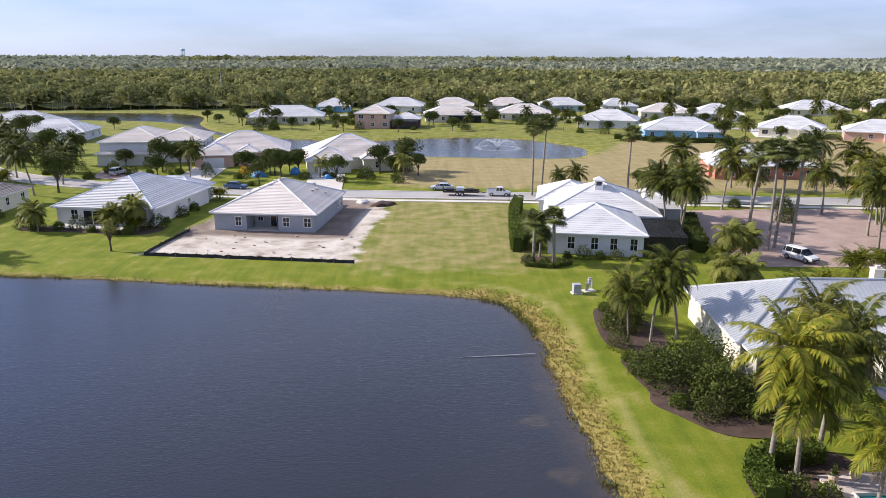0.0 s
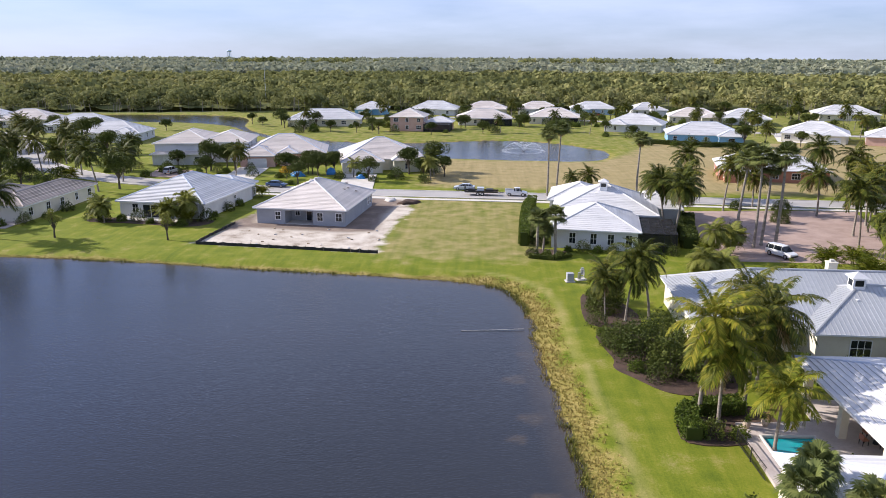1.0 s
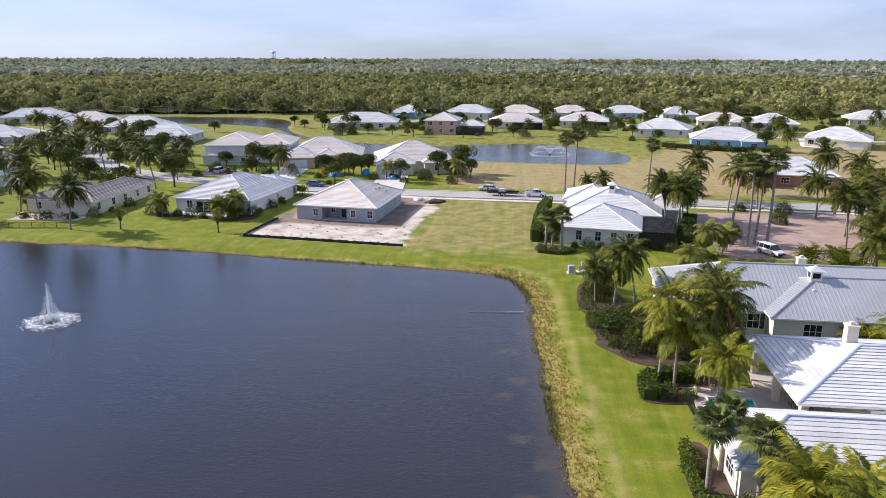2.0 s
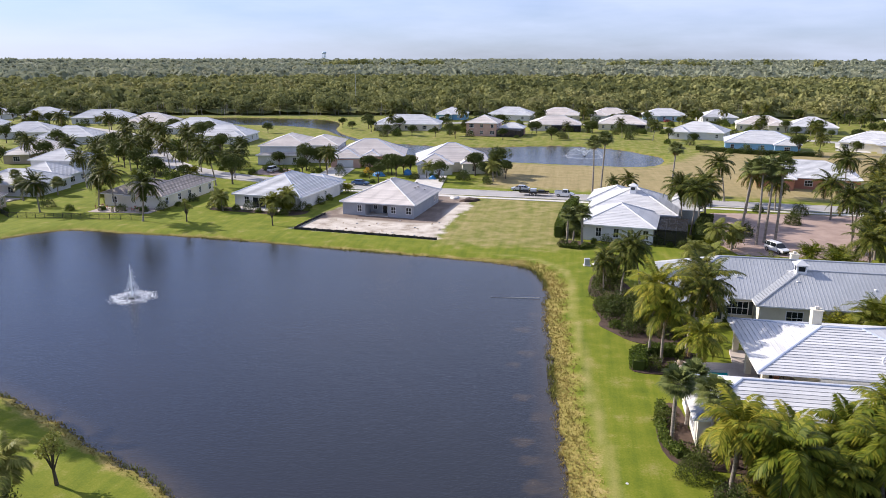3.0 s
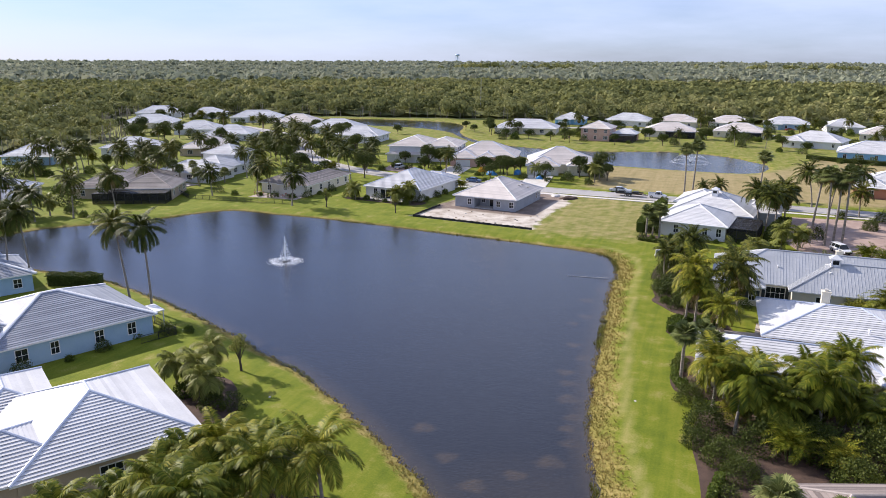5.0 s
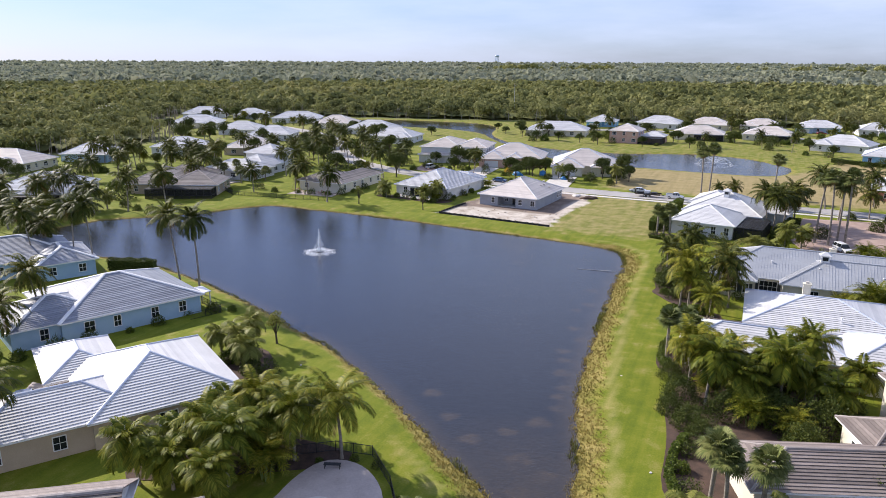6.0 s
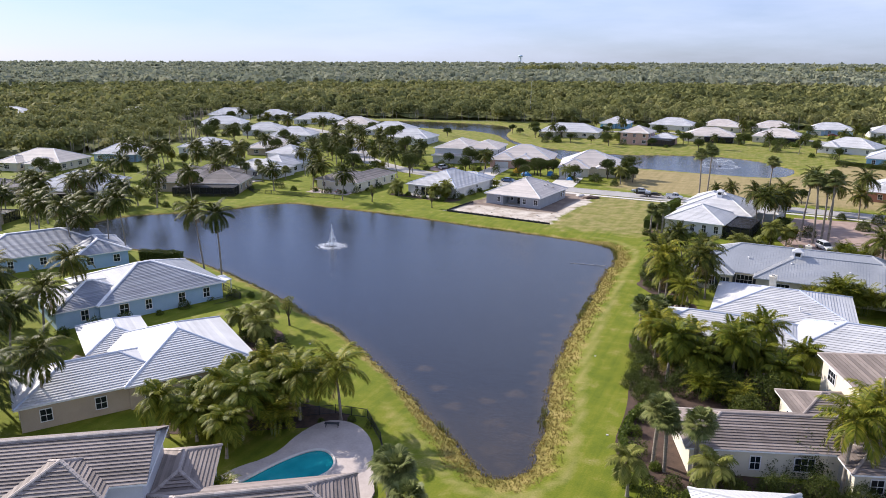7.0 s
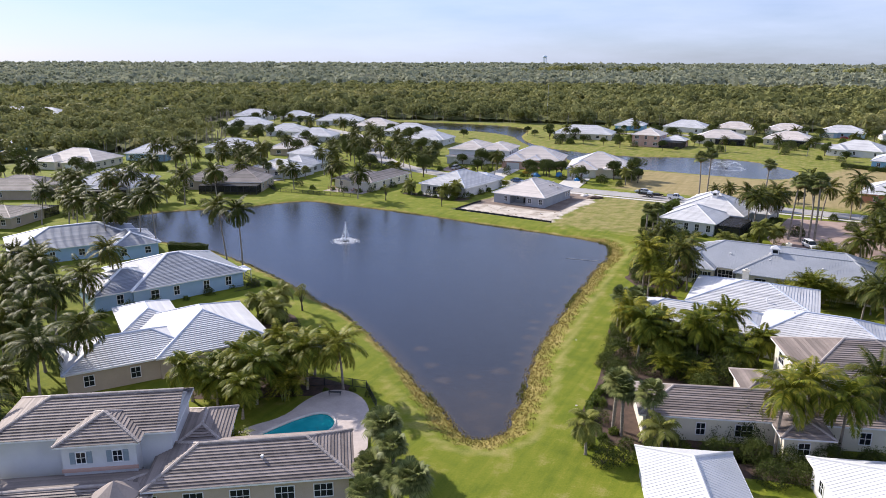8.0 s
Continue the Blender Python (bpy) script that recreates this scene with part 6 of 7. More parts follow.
# planting beds under the shrubs
for bed in ([(16.3, 62), (17.0, 56.5), (17.6, 54.0), (16.9, 52), (18.6, 50), (20.9, 46.8), (24, 46.4), (28, 47), (28, 58), (22, 62)], [(16.2, 63), (21, 62), (23, 66), (21, 73), (17, 76), (16, 68)],
            [(20.0, 37.4), (20.2, 41.8), (22.0, 44.6), (27.5, 45.2), (28.8, 43), (28.6, 39)],
            [(21.4, 20), (25, 19), (38, 19), (42, 21.6), (24.5, 22.6), (24.4, 32), (21.6, 30)], [(25.6, -9), (31.4, -13), (40, -11.4), (60, -4), (60, -1.6), (33.2, -9.4), (30, 2), (44, 10), (44, 21), (25.6, 20), (24, 10), (25.4, 2)],
            [(10.8, 93), (14, 90.6), (18, 92.2), (17.6, 95.4), (11.6, 97)], [(-67, 110), (-58, 109.6), (-46, 106.6), (-43, 110), (-44, 114), (-66, 114)], [(-21, -27), (-5, -17), (-1, -14), (-3, -12.6), (-12, -12.6), (-20, -20)],
            [(-31, 2), (-27, 7), (-19.6, -2), (-22, -5), (-27, -4)], [(33.4, -11.6), (60, -2.4), (66, -2), (66, -7), (50, -11.4), (44, -12.6), (35, -15.8)]):
    slab("planting_bed", rounded(bed, 2), 0.05, M_MULCH, "dark brown mulch planting bed", "planting bed", 0.14, kind="")


# ---- woods to the horizon ----
def build_woods():
    rng = np.random.default_rng(5)
    inner = [(x * 1.0, y * 1.0) for x, y in HOMES]

    def scatter(r0, r1, spacing):
        """Jittered sites in a wide sector ahead of the walk, outside the housing."""
        g = np.arange(-r1, r1, spacing)
        x, y = [a.ravel() for a in np.meshgrid(g, np.arange(40, r1, spacing))]
        x = x + rng.uniform(-0.8, 0.8, x.shape) * spacing
        y = y + rng.uniform(-0.8, 0.8, y.shape) * spacing
        r = np.hypot(x - 20, y + 40)
        az = np.degrees(np.arctan2(x - 20, y + 40))
        keep = (r > r0) & (r <= r1) & (az > -66) & (az < 40)
        x, y, r = x[keep], y[keep], r[keep]
        keep = polygon_distance(x, y, inner) > 3
        for hx, hy in ((-460, 246), (-440, 256), (-362, 293), (-540, 545), (-274, 117), (-443, 290)):
            keep &= np.hypot(x - hx, y - hy) > 17
        return x[keep], y[keep]

    def tones(x, y):
        patch = 0.5 + 0.28 * np.sin(x * 0.011 + 1.7 * np.sin(y * 0.007)) + 0.22 * np.sin(y * 0.017 + x * 0.005)
        return np.clip(0.26 + 0.36 * patch + 0.13 * rng.normal(size=x.shape), 0.03, 1)

    def woods(name, x, y, leaves, leaf, size, label, material=M_FOREST):
        n = len(x)
        tone = tones(x, y)
        w = size * np.clip(rng.lognormal(0.02, 0.3, n), 0.55, 2.0)
        h = np.clip(w * rng.uniform(0.6, 0.95, n), 0.4 * size, 1.25 * size)
        lobes = 7 if leaves >= 60 else 4
        up = unit(rng.normal(size=(n, lobes, 3)) + np.array([0, 0, 0.7]))
        c = up * np.array([0.34, 0.34, 0.24]) * rng.uniform(0.6, 1.1, (n, lobes, 1)) + np.array([0, 0, 0.58])
        fat = rng.uniform(0.20, 0.30, (n, lobes))
        pick = rng.integers(0, lobes, (n, leaves))
        d = unit(rng.normal(size=(n, leaves, 3)) + np.array([0, 0, 0.45]))
        p = np.take_along_axis(c, pick[..., None].repeat(3, 2), 1) + d * np.take_along_axis(fat, pick, 1)[..., None]
        p = p * np.stack([w, w, h], 1)[:, None, :] + np.stack([x, y, np.zeros(n)], 1)[:, None, :]
        p[..., 2] = np.maximum(p[..., 2], 0.2)
        ls = leaf * (w / size)[:, None].repeat(leaves, 1).ravel()
        cen, dd = p.reshape(-1, 3), d.reshape(-1, 3)
        nrm = unit(dd + 0.42 * rng.normal(size=dd.shape))
        a = unit(np.cross(nrm, rng.normal(size=dd.shape)))
        b = np.cross(nrm, a)
        s = (ls * rng.uniform(0.6, 1.3, len(ls)))[:, None]
        v = np.stack([cen - a * s, cen - b * s * 0.85, cen + a * s, cen + b * s * 0.85], 1).reshape(-1, 3)
        t = np.repeat(np.clip(tone[:, None] + 0.05 * rng.normal(size=(n, leaves)), 0, 1).ravel(), 4)
        q = np.arange(len(v)).reshape(-1, 4)
        ob = new(name, array_mesh(name, v, q, material, t))
        return tagged(ob, label, "woods", kind="stuff")

    def canopy(name, r0, r1, step, low, high, label, material, skip):
        """The closed lower canopy between the crowns: one bumpy sheet of foliage, coloured darker for the shade there.
        """
        gx, gy = np.arange(-r1, r1 * 0.75, step), np.arange(40, r1, step)
        x, y = np.meshgrid(gx, gy)
        x, y = x + rng.uniform(-0.35, 0.35, x.shape) * step, y + rng.uniform(-0.35, 0.35, y.shape) * step
        d = polygon_distance(x.ravel(), y.ravel(), inner).reshape(x.shape)
        for hx, hy in ((-460, 246), (-440, 256), (-362, 293), (-540, 545), (-274, 117), (-443, 290)):
            d = np.minimum(d, np.hypot(x - hx, y - hy) - 15)
        r, az = np.hypot(x - 20, y + 40), np.degrees(np.arctan2(x - 20, y + 40))
        z = (low + (high - low) * rng.random(x.shape)) * np.clip(d / 9, 0, 1)
        ok = (r > r0) & (r < r1) & (az > -66) & (az < 40) & (d > skip)
        i = np.arange(x.size).reshape(x.shape)
        q = np.stack([i[:-1, :-1], i[:-1, 1:], i[1:, 1:], i[1:, :-1]], -1).reshape(-1, 4)
        q = q[(ok[:-1, :-1] & ok[:-1, 1:] & ok[1:, 1:] & ok[1:, :-1]).ravel()]
        used, back = np.unique(q, return_inverse=True)
        v = np.stack([x.ravel(), y.ravel(), z.ravel()], 1)[used]
        # halved tint paints the shade between crowns into the sheet
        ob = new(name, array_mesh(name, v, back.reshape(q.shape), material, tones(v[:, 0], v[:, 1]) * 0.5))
        tagged(ob, label, "woods", kind="stuff")

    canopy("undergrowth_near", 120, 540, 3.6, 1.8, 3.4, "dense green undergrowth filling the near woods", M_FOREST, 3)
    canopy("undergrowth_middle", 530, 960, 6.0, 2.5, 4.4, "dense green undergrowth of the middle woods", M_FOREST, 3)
    canopy("undergrowth_distant", 950, 2320, 13.0, 3.5, 6.5, "dense green undergrowth of the distant woods", M_FOREST_HAZED, 3)
    canopy("undergrowth_horizon", 2300, 4720, 40.0, 6, 10, "dense green cover towards the horizon", M_FOREST_HAZED, 3)
    x, y = scatter(120, 520, 7.6)
    woods("woods_near", x, y, 230, 0.52, 8.4, "mixed green subtropical woods behind the houses")
    x, y = scatter(520, 950, 9.5)
    woods("woods_middle", x, y, 72, 1.1, 9.5, "mixed green scrubby woods further off")
    # from here outwards the crowns carry distance haze in their base colour
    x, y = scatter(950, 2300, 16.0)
    woods("woods_distant", x, y, 22, 2.6, 11.0, "distant woods with haze mixed into their grey-green leaf colour", M_FOREST_HAZED)
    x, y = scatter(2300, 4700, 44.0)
    woods("woods_horizon", x, y, 14, 7.0, 10.0, "woods on the horizon", M_FOREST_HAZED)
    # a few dark tall stands that break the skyline
    hx = np.concatenate([rng.normal(-560, 28, 70), rng.normal(-380, 60, 60), rng.normal(300, 160, 60)])
    hy = np.concatenate([rng.normal(1780, 18, 70), rng.normal(1820, 24, 60), rng.normal(1900, 30, 60)])
    woods("pine_stand", hx, hy, 40, 2.6, 18.0, "tall dark stand of trees on the skyline")
    # bare stems along the wood's near edge
    edge = []
    for (x0, y0), (x1, y1) in zip(HOMES[3:15], HOMES[4:16]):
        ln = math.hypot(x1 - x0, y1 - y0)
        for k in range(int(ln / 2.2)):
            s = rng.random()
            edge.append((x0 + (x1 - x0) * s + rng.normal() * 1.5, y0 + (y1 - y0) * s + 4 + abs(rng.normal()) * 3))
    vs, qs = [], []
    for x_, y_ in edge:
        if y_ < 60:
            continue
        h, lx, w = rng.uniform(3.5, 8), rng.normal() * 0.6, rng.uniform(0.07, 0.16)
        n = 8 * len(vs)
        vs.append([(x_ - w, y_ - w, -0.2), (x_ + w, y_ - w, -0.2), (x_ + w, y_ + w, -0.2), (x_ - w, y_ + w, -0.2), (x_ + lx - w / 3, y_ - w / 3, h), (x_ + lx + w / 3, y_ - w / 3, h), (x_ + lx + w / 3, y_ + w / 3, h), (x_ + lx - w / 3, y_ + w / 3, h)])
        qs += [(n, n + 1, n + 5, n + 4), (n + 1, n + 2, n + 6, n + 5), (n + 2, n + 3, n + 7, n + 6), (n + 3, n, n + 4, n + 7)]
    ob = new("woods_trunks", array_mesh("woods_trunks", np.array(vs).reshape(-1, 3), qs, M_BARK))
    tagged(ob, "pale thin trunks along the edge of the woods", "woods", kind="stuff")


build_woods()


def bank_grass():
    """Tall straw-coloured tussocks along the water."""
    rng = np.random.default_rng(9)
    x, y = rng.uniform(-118, 24, 330000), rng.uniform(-22, 94, 330000)
    d = polygon_distance(x, y, LAKE) + shore_wobble(x, y) * 0.35
    east = np.clip((x + 5) / 12, 0, 1)
    width = 1.2 + 2.1 * east
    keep = (d > -0.4) & (d < width * rng.random(len(x)) ** 0.6 + 0.1)
    x, y, d, east = x[keep], y[keep], d[keep], east[keep]
    k = np.clip(d / 3.6, 0, 1)
    z = np.where(d > 0, -0.5 + 0.5 * k * k * (3 - 2 * k), -0.6)
    n, blades = len(x), 5
    reed = (d < 0.35) & (np.sin(x * 0.23 + 1.1 * np.sin(y * 0.31)) + np.sin(y * 0.19 + x * 0.07) + np.clip((2 - y) / 14, 0, 1.2) > 0.75)
    h = rng.uniform(0.08, 0.24, (n, blades, 1)) * ((0.75 + 0.4 * east) * np.where(reed, 2.0, 1.0))[:, None, None]
    a = rng.uniform(0, 2 * np.pi, (n, blades))
    lean = np.stack([np.cos(a), np.sin(a), np.zeros_like(a)], 2)
    base = np.stack([x, y, z], 1)[:, None, :] + lean * 0.06
    tip = base + lean * h * 0.55 + np.array([0, 0, 1.0]) * h
    side = np.stack([-np.sin(a), np.cos(a), np.zeros_like(a)], 2) * 0.03
    v = np.stack([base - side, base + side, tip], 2).reshape(-1, 3)
    tone = np.clip(0.6 + 0.25 * np.sin(x * 0.5) * np.sin(y * 0.43) + 0.14 * rng.normal(size=n) + 0.12 * east, 0, 1) * np.where(reed, 0.25, 1.0)
    me = array_mesh("bank_grass", v, np.arange(len(v)).reshape(-1, 3), M_GRASS_TALL, np.repeat(tone, blades * 3), tris=True)
    tagged(new("bank_grass", me), "tall straw-coloured and green grass along the lake edge", "grass", kind="stuff")


bank_grass()


# ---- water features ----
def fountain(x, y, height, ring, label, seed, tall=True):
    """A floating fountain: a dark float, a jet, falling drops and a ring of foam."""
    rng = np.random.default_rng(seed)
    ob = thing("fountain", pose(x, y, -0.5), label, "fountain")
    part("float", tube(bmesh.new(), [(0, 0, -0.1), (0, 0, 0.12)], [0.7, 0.6], 14), M_DARK, ob)
    if tall:
        bm = tube(bmesh.new(), [(0, 0, 0.1), (0.02, 0, height * 0.5), (0.06, 0.02, height)], [0.14, 0.10, 0.02], 7)
        part("jet", bm, M_FOAM, ob, "thin upright jet of white water")
    n = 2600
    if tall:
        t = rng.random(n)
        r = 0.12 + 1.15 * t ** 1.6 + 0.12 * rng.normal(size=n)
        a = rng.uniform(0, 2 * np.pi, n)
        z = height * 0.95 * (1 - t) ** 0.8 * rng.uniform(0.45, 1.0, n) + 0.1
        low = rng.random(n) < 0.45
        r = np.where(low, rng.uniform(0, ring * 0.5, n), r)
        z = np.where(low, 1.1 * (1 - r / (ring * 0.5)) * rng.random(n) + 0.05, z)
        p = np.stack([r * np.cos(a) + 0.14 * z * 0.4, r * np.sin(a), z], 1)
    else:
        s = rng.random(n)
        a = rng.uniform(0, 2 * np.pi, n)
        r = ring * 0.5 * s
        z = height * 4 * s * (1 - s) * rng.uniform(0.85, 1.05, n) + 0.1
        p = np.stack([r * np.cos(a), r * np.sin(a), z], 1)
    v, q = leaf_quads(p, 0.05 if tall else 0.075, rng)
    tagged(part("spray", array_mesh("spray", v, q, M_FOAM), None, ob, "fine falling white drops"), kind="stuff")
    m = 900
    a = rng.uniform(0, 2 * np.pi, m)
    r = ring * 0.5 * (np.clip(rng.normal(0.8, 0.22, m), 0, 1.25) if tall else np.clip(rng.normal(0.98, 0.08, m), 0, 1.2))
    p = np.stack([r * np.cos(a), r * np.sin(a), 0.012 + 0.02 * rng.random(m)], 1)
    v, q = leaf_quads(p, 0.17, rng, flat=0.93)
    tagged(part("foam", array_mesh("foam", v, q, M_FOAM), None, ob, "ring of white foam on the water"), kind="stuff")
    return ob


fountain(-48.6, 53.0, 4.9, 5.6, "floating lake fountain with tall white jet and foam ring", 81)
fountain(17.4, 221, 2.4, 13.0, "pond fountain with low round dome of spray", 82, tall=False)


# ---- pools, patios, paved courts ----
def pool_deck(outer, inner, z, label, soft=3):
    """A paved deck with a pool cut through it, coping round the edge and water below."""
    ob = thing("pool", Matrix(), label, "swimming pool")
    outer, inner = rounded(outer, min(soft, 2)), rounded(inner, soft)
    bm = bmesh.new()
    loops = [[bm.verts.new((x, y, z)) for x, y in ring] for ring in (outer, inner)]
    edges = [bm.edges.new((r[k], r[(k + 1) % len(r)])) for r in loops for k in range(len(r))]
    bmesh.ops.triangle_fill(bm, use_beauty=True, edges=edges)
    for r, d in ((loops[0], 0.4), (loops[1], 0.2)):
        low = [bm.verts.new((v.co.x, v.co.y, z - d)) for v in r]
        for k in range(len(r)):
            bm.faces.new((r[k], low[k], low[(k + 1) % len(r)], r[(k + 1) % len(r)]))
    bmesh.ops.recalc_face_normals(bm, faces=bm.faces[:])
    part("deck", bm, M_DECK, ob, "pinkish paved pool deck")
    bm = bmesh.new()
    bm.faces.new([bm.verts.new((x, y, z - 0.1)) for x, y in inner])
    part("pool_water", bm, M_POOL, ob, "clear turquoise pool water")
    c = np.array(inner).mean(0)
    bm = bmesh.new()
    pts = [(c[0] + (x - c[0]) * 1.0, c[1] + (y - c[1]) * 1.0, z + 0.02) for x, y in inner]
    tube(bm, pts + pts[:1], [0.15] * (len(pts) + 1), 6, cap=False)
    part("coping", bm, M_CONC, ob, "pale rounded pool coping")
    return ob


pool_deck([(-4.6, -15.2), (-1.2, -14.4), (2.6, -17), (5.4, -22), (8.6, -27), (4, -31.5), (-3, -36.5), (-8, -35), (-7.5, -28), (-5, -24), (-5.5, -19)],
          [(0.9, -21.6), (-1.6, -20.6), (-3.4, -23.4), (-4.6, -27.6), (-5.4, -31.6), (-2.6, -33), (1.0, -30), (0.6, -27), (2.0, -24)], 0.3, "kidney-shaped turquoise pool in a paved deck")
pool_deck([(24.8, 32.4), (31.6, 32.4), (37, 33.4), (37, 46), (31.8, 46), (31.4, 42), (25, 41.4)], [(26.2, 36.4), (30.2, 36.6), (30.4, 39.4), (26.2, 39.2)], 0.25, "small rectangular pool on the covered patio terrace", 0)
pool_deck([(-130, 106), (-117, 108), (-116, 114), (-129, 114)], [(-126.5, 109), (-119.5, 110), (-119.8, 112.4), (-126, 112)], 0.2, "small turquoise pool behind the white house", 0)


def bench(x, y, rz):
    """A low dark slatted pool lounger bench."""
    ob = thing("bench", pose(x, y, 0.3, 0, 0, rz), "dark metal bench on the pool deck", "bench")
    for k in range(5):
        part("slat", boxes((-0.8, -0.25 + k * 0.1, 0.42, 0.8, -0.17 + k * 0.1, 0.46)), M_DARK, ob)
    for sx in (-0.7, 0.7):
        for sy in (-0.2, 0.2):
            part("leg", boxes((sx - 0.03, sy - 0.03, 0, sx + 0.03, sy + 0.03, 0.42)), M_DARK, ob)
    return ob


bench(-3.0, -16.4, 20)
slab("paved_court", [(43.2, 126.5), (62, 128.5), (76, 128), (72, 112), (63, 90.5), (42, 91), (39.6, 100)], 0.06, M_PAVER, "wide brown brick-paved parking court", "driveway", 0.12)
slab("driveway_west", [(-78, 160), (-69, 158), (-70, 170), (-80, 172)], 0.1, M_PAVER, "brick-red paved driveway", "driveway", 0.14)
slab("driveway_middle", [(-58, 152), (-50, 151), (-52, 176), (-60, 176)], 0.1, M_CONC, "pale concrete driveway", "driveway", 0.14)
slab("driveway_east", [(-28, 146), (-20, 145.6), (-22, 167), (-30, 167)], 0.1, M_CONC, "pale concrete driveway", "driveway", 0.14)
slab("driveway_bend", [(116, 276), (124, 272), (118, 244), (108, 250)], 0.1, M_CONC, "pale concrete driveway by the street bend", "driveway", 0.14)
slab("driveway_lawn", [(-46, -14), (-40, -24), (-34, -22), (-38, -14)], 0.06, M_DECK, "paved driveway among palms", "driveway", 0.12)
slab("patio", [(-91, 103), (-77, 104), (-77, 109), (-91, 109)], 0.08, M_DECK, "pale paved back patio", "patio", 0.14)
slab("patio_small", [(-61, 112), (-50, 110.6), (-50, 114.6), (-61, 116)], 0.08, M_CONC, "pale concrete back patio", "patio", 0.14)


def pot(x, y, z, s=1.0):
    ob = thing("plant_pot", pose(x, y, z), "round clay pot with small green plant", "plant pot", "patio pots")
    part("pot", tube(bmesh.new(), [(0, 0, 0), (0, 0, 0.3 * s), (0, 0, 0.55 * s)], [0.2 * s, 0.32 * s, 0.28 * s], 12), M_W_TAN, ob)
    rng = np.random.default_rng(int(abs(x * 10)))
    v, q = leaf_quads(rng.normal(size=(60, 3)) * 0.16 * s + np.array([0, 0, 0.75 * s]), 0.13, rng)
    part("foliage", array_mesh("foliage", v, q, M_HEDGE), None, ob)


for px_, py_ in ((25.6, 40.6), (27.2, 41.0), (31.2, 35)):
    pot(px_, py_, 0.25)
for px_, py_ in ((-89, 104.4), (-85.6, 104), (-80, 104.6)):
    pot(px_, py_, 0.08, 1.2)


def patio_set(x, y, z, rz):
    """A round table with four chairs."""
    t = thing("patio_table", pose(x, y, z, 0, 0, rz), "round pale patio table beside the house", "table")
    part("tabletop", tube(bmesh.new(), [(0, 0, 0.70), (0, 0, 0.75)], [0.6, 0.6], 16), M_W_TAN, t)
    part("pedestal", tube(bmesh.new(), [(0, 0, 0), (0, 0, 0.70)], [0.22, 0.06], 8), M_DARK, t)
    for k in range(4):
        a = math.radians(rz + 90 * k)
        c = thing("patio_chair", pose(x + math.cos(a), y + math.sin(a), z, 0, 0, rz + 90 * k + 90), "red-cushioned patio chair at the table", "chair", "patio chairs")
        part("seat", boxes((-0.25, -0.25, 0.40, 0.25, 0.25, 0.48)), M_W_BRICK, c)
        part("backrest", boxes((-0.25, -0.27, 0.48, 0.25, -0.21, 0.9)), M_W_BRICK, c)
        for sx in (-0.22, 0.22):
            for sy in (-0.22, 0.22):
                part("leg", boxes((sx - 0.02, sy - 0.02, 0, sx + 0.02, sy + 0.02, 0.40)), M_DARK, c)


patio_set(-90, 106.6, 0.08, 20)
patio_set(-81, 106.2, 0.08, 50)
patio_set(34.6, 38.6, 0.25, 10)


# ---- fences and site clutter ----
def metal_fence(line, height=1.2, label="black metal picket fence on the lake bank"):
    ob = thing("fence", pose(*line[0], 0), label, "fence", "metal fences")
    o = Vector(line[0])
    for a, b in zip(line, line[1:]):
        a, b = Vector(a) - o, Vector(b) - o
        ln, rot = (b - a).length, math.atan2((b - a).y, (b - a).x)
        m = Matrix.Translation((*a, 0)) @ Matrix.Rotation(rot, 4, "Z")
        n = max(1, round(ln / 2.2))
        for k in range(n):
            x = ln * k / n
            part("post", boxes((x - 0.035, -0.035, -0.3, x + 0.035, 0.035, height)), M_DARK, ob, m=m)
        part("rail", boxes((0, -0.02, height - 0.12, ln, 0.02, height - 0.07)), M_DARK, ob, m=m)
        part("rail", boxes((0, -0.02, 0.12, ln, 0.02, 0.17)), M_DARK, ob, m=m)
        rows = [(0.13 * k - 0.009, -0.009, 0.05, 0.13 * k + 0.009, 0.009, height - 0.04) for k in range(1, int(ln / 0.13))]
        tagged(part("picket", boxes(*rows), M_DARK, ob, m=m), kind="stuff")


metal_fence([(-104, 95.2), (-94, 96.2), (-84, 97), (-75, 98.2)])
metal_fence([(-117, 104), (-110, 99.5), (-104, 95.2)])
metal_fence([(-56, 17.6), (-47.5, 17.2), (-41.6, 14.6), (-43.6, 10.2)])
metal_fence([(-7.6, -15.4), (-4.6, -13.2), (-0.8, -12.6), (3.2, -16.6), (8.4, -24.2), (12.4, -31)])
metal_fence([(24.2, 38.6), (24.4, 33.2)])
metal_fence([(-142, 60), (-131, 66), (-124, 62)])


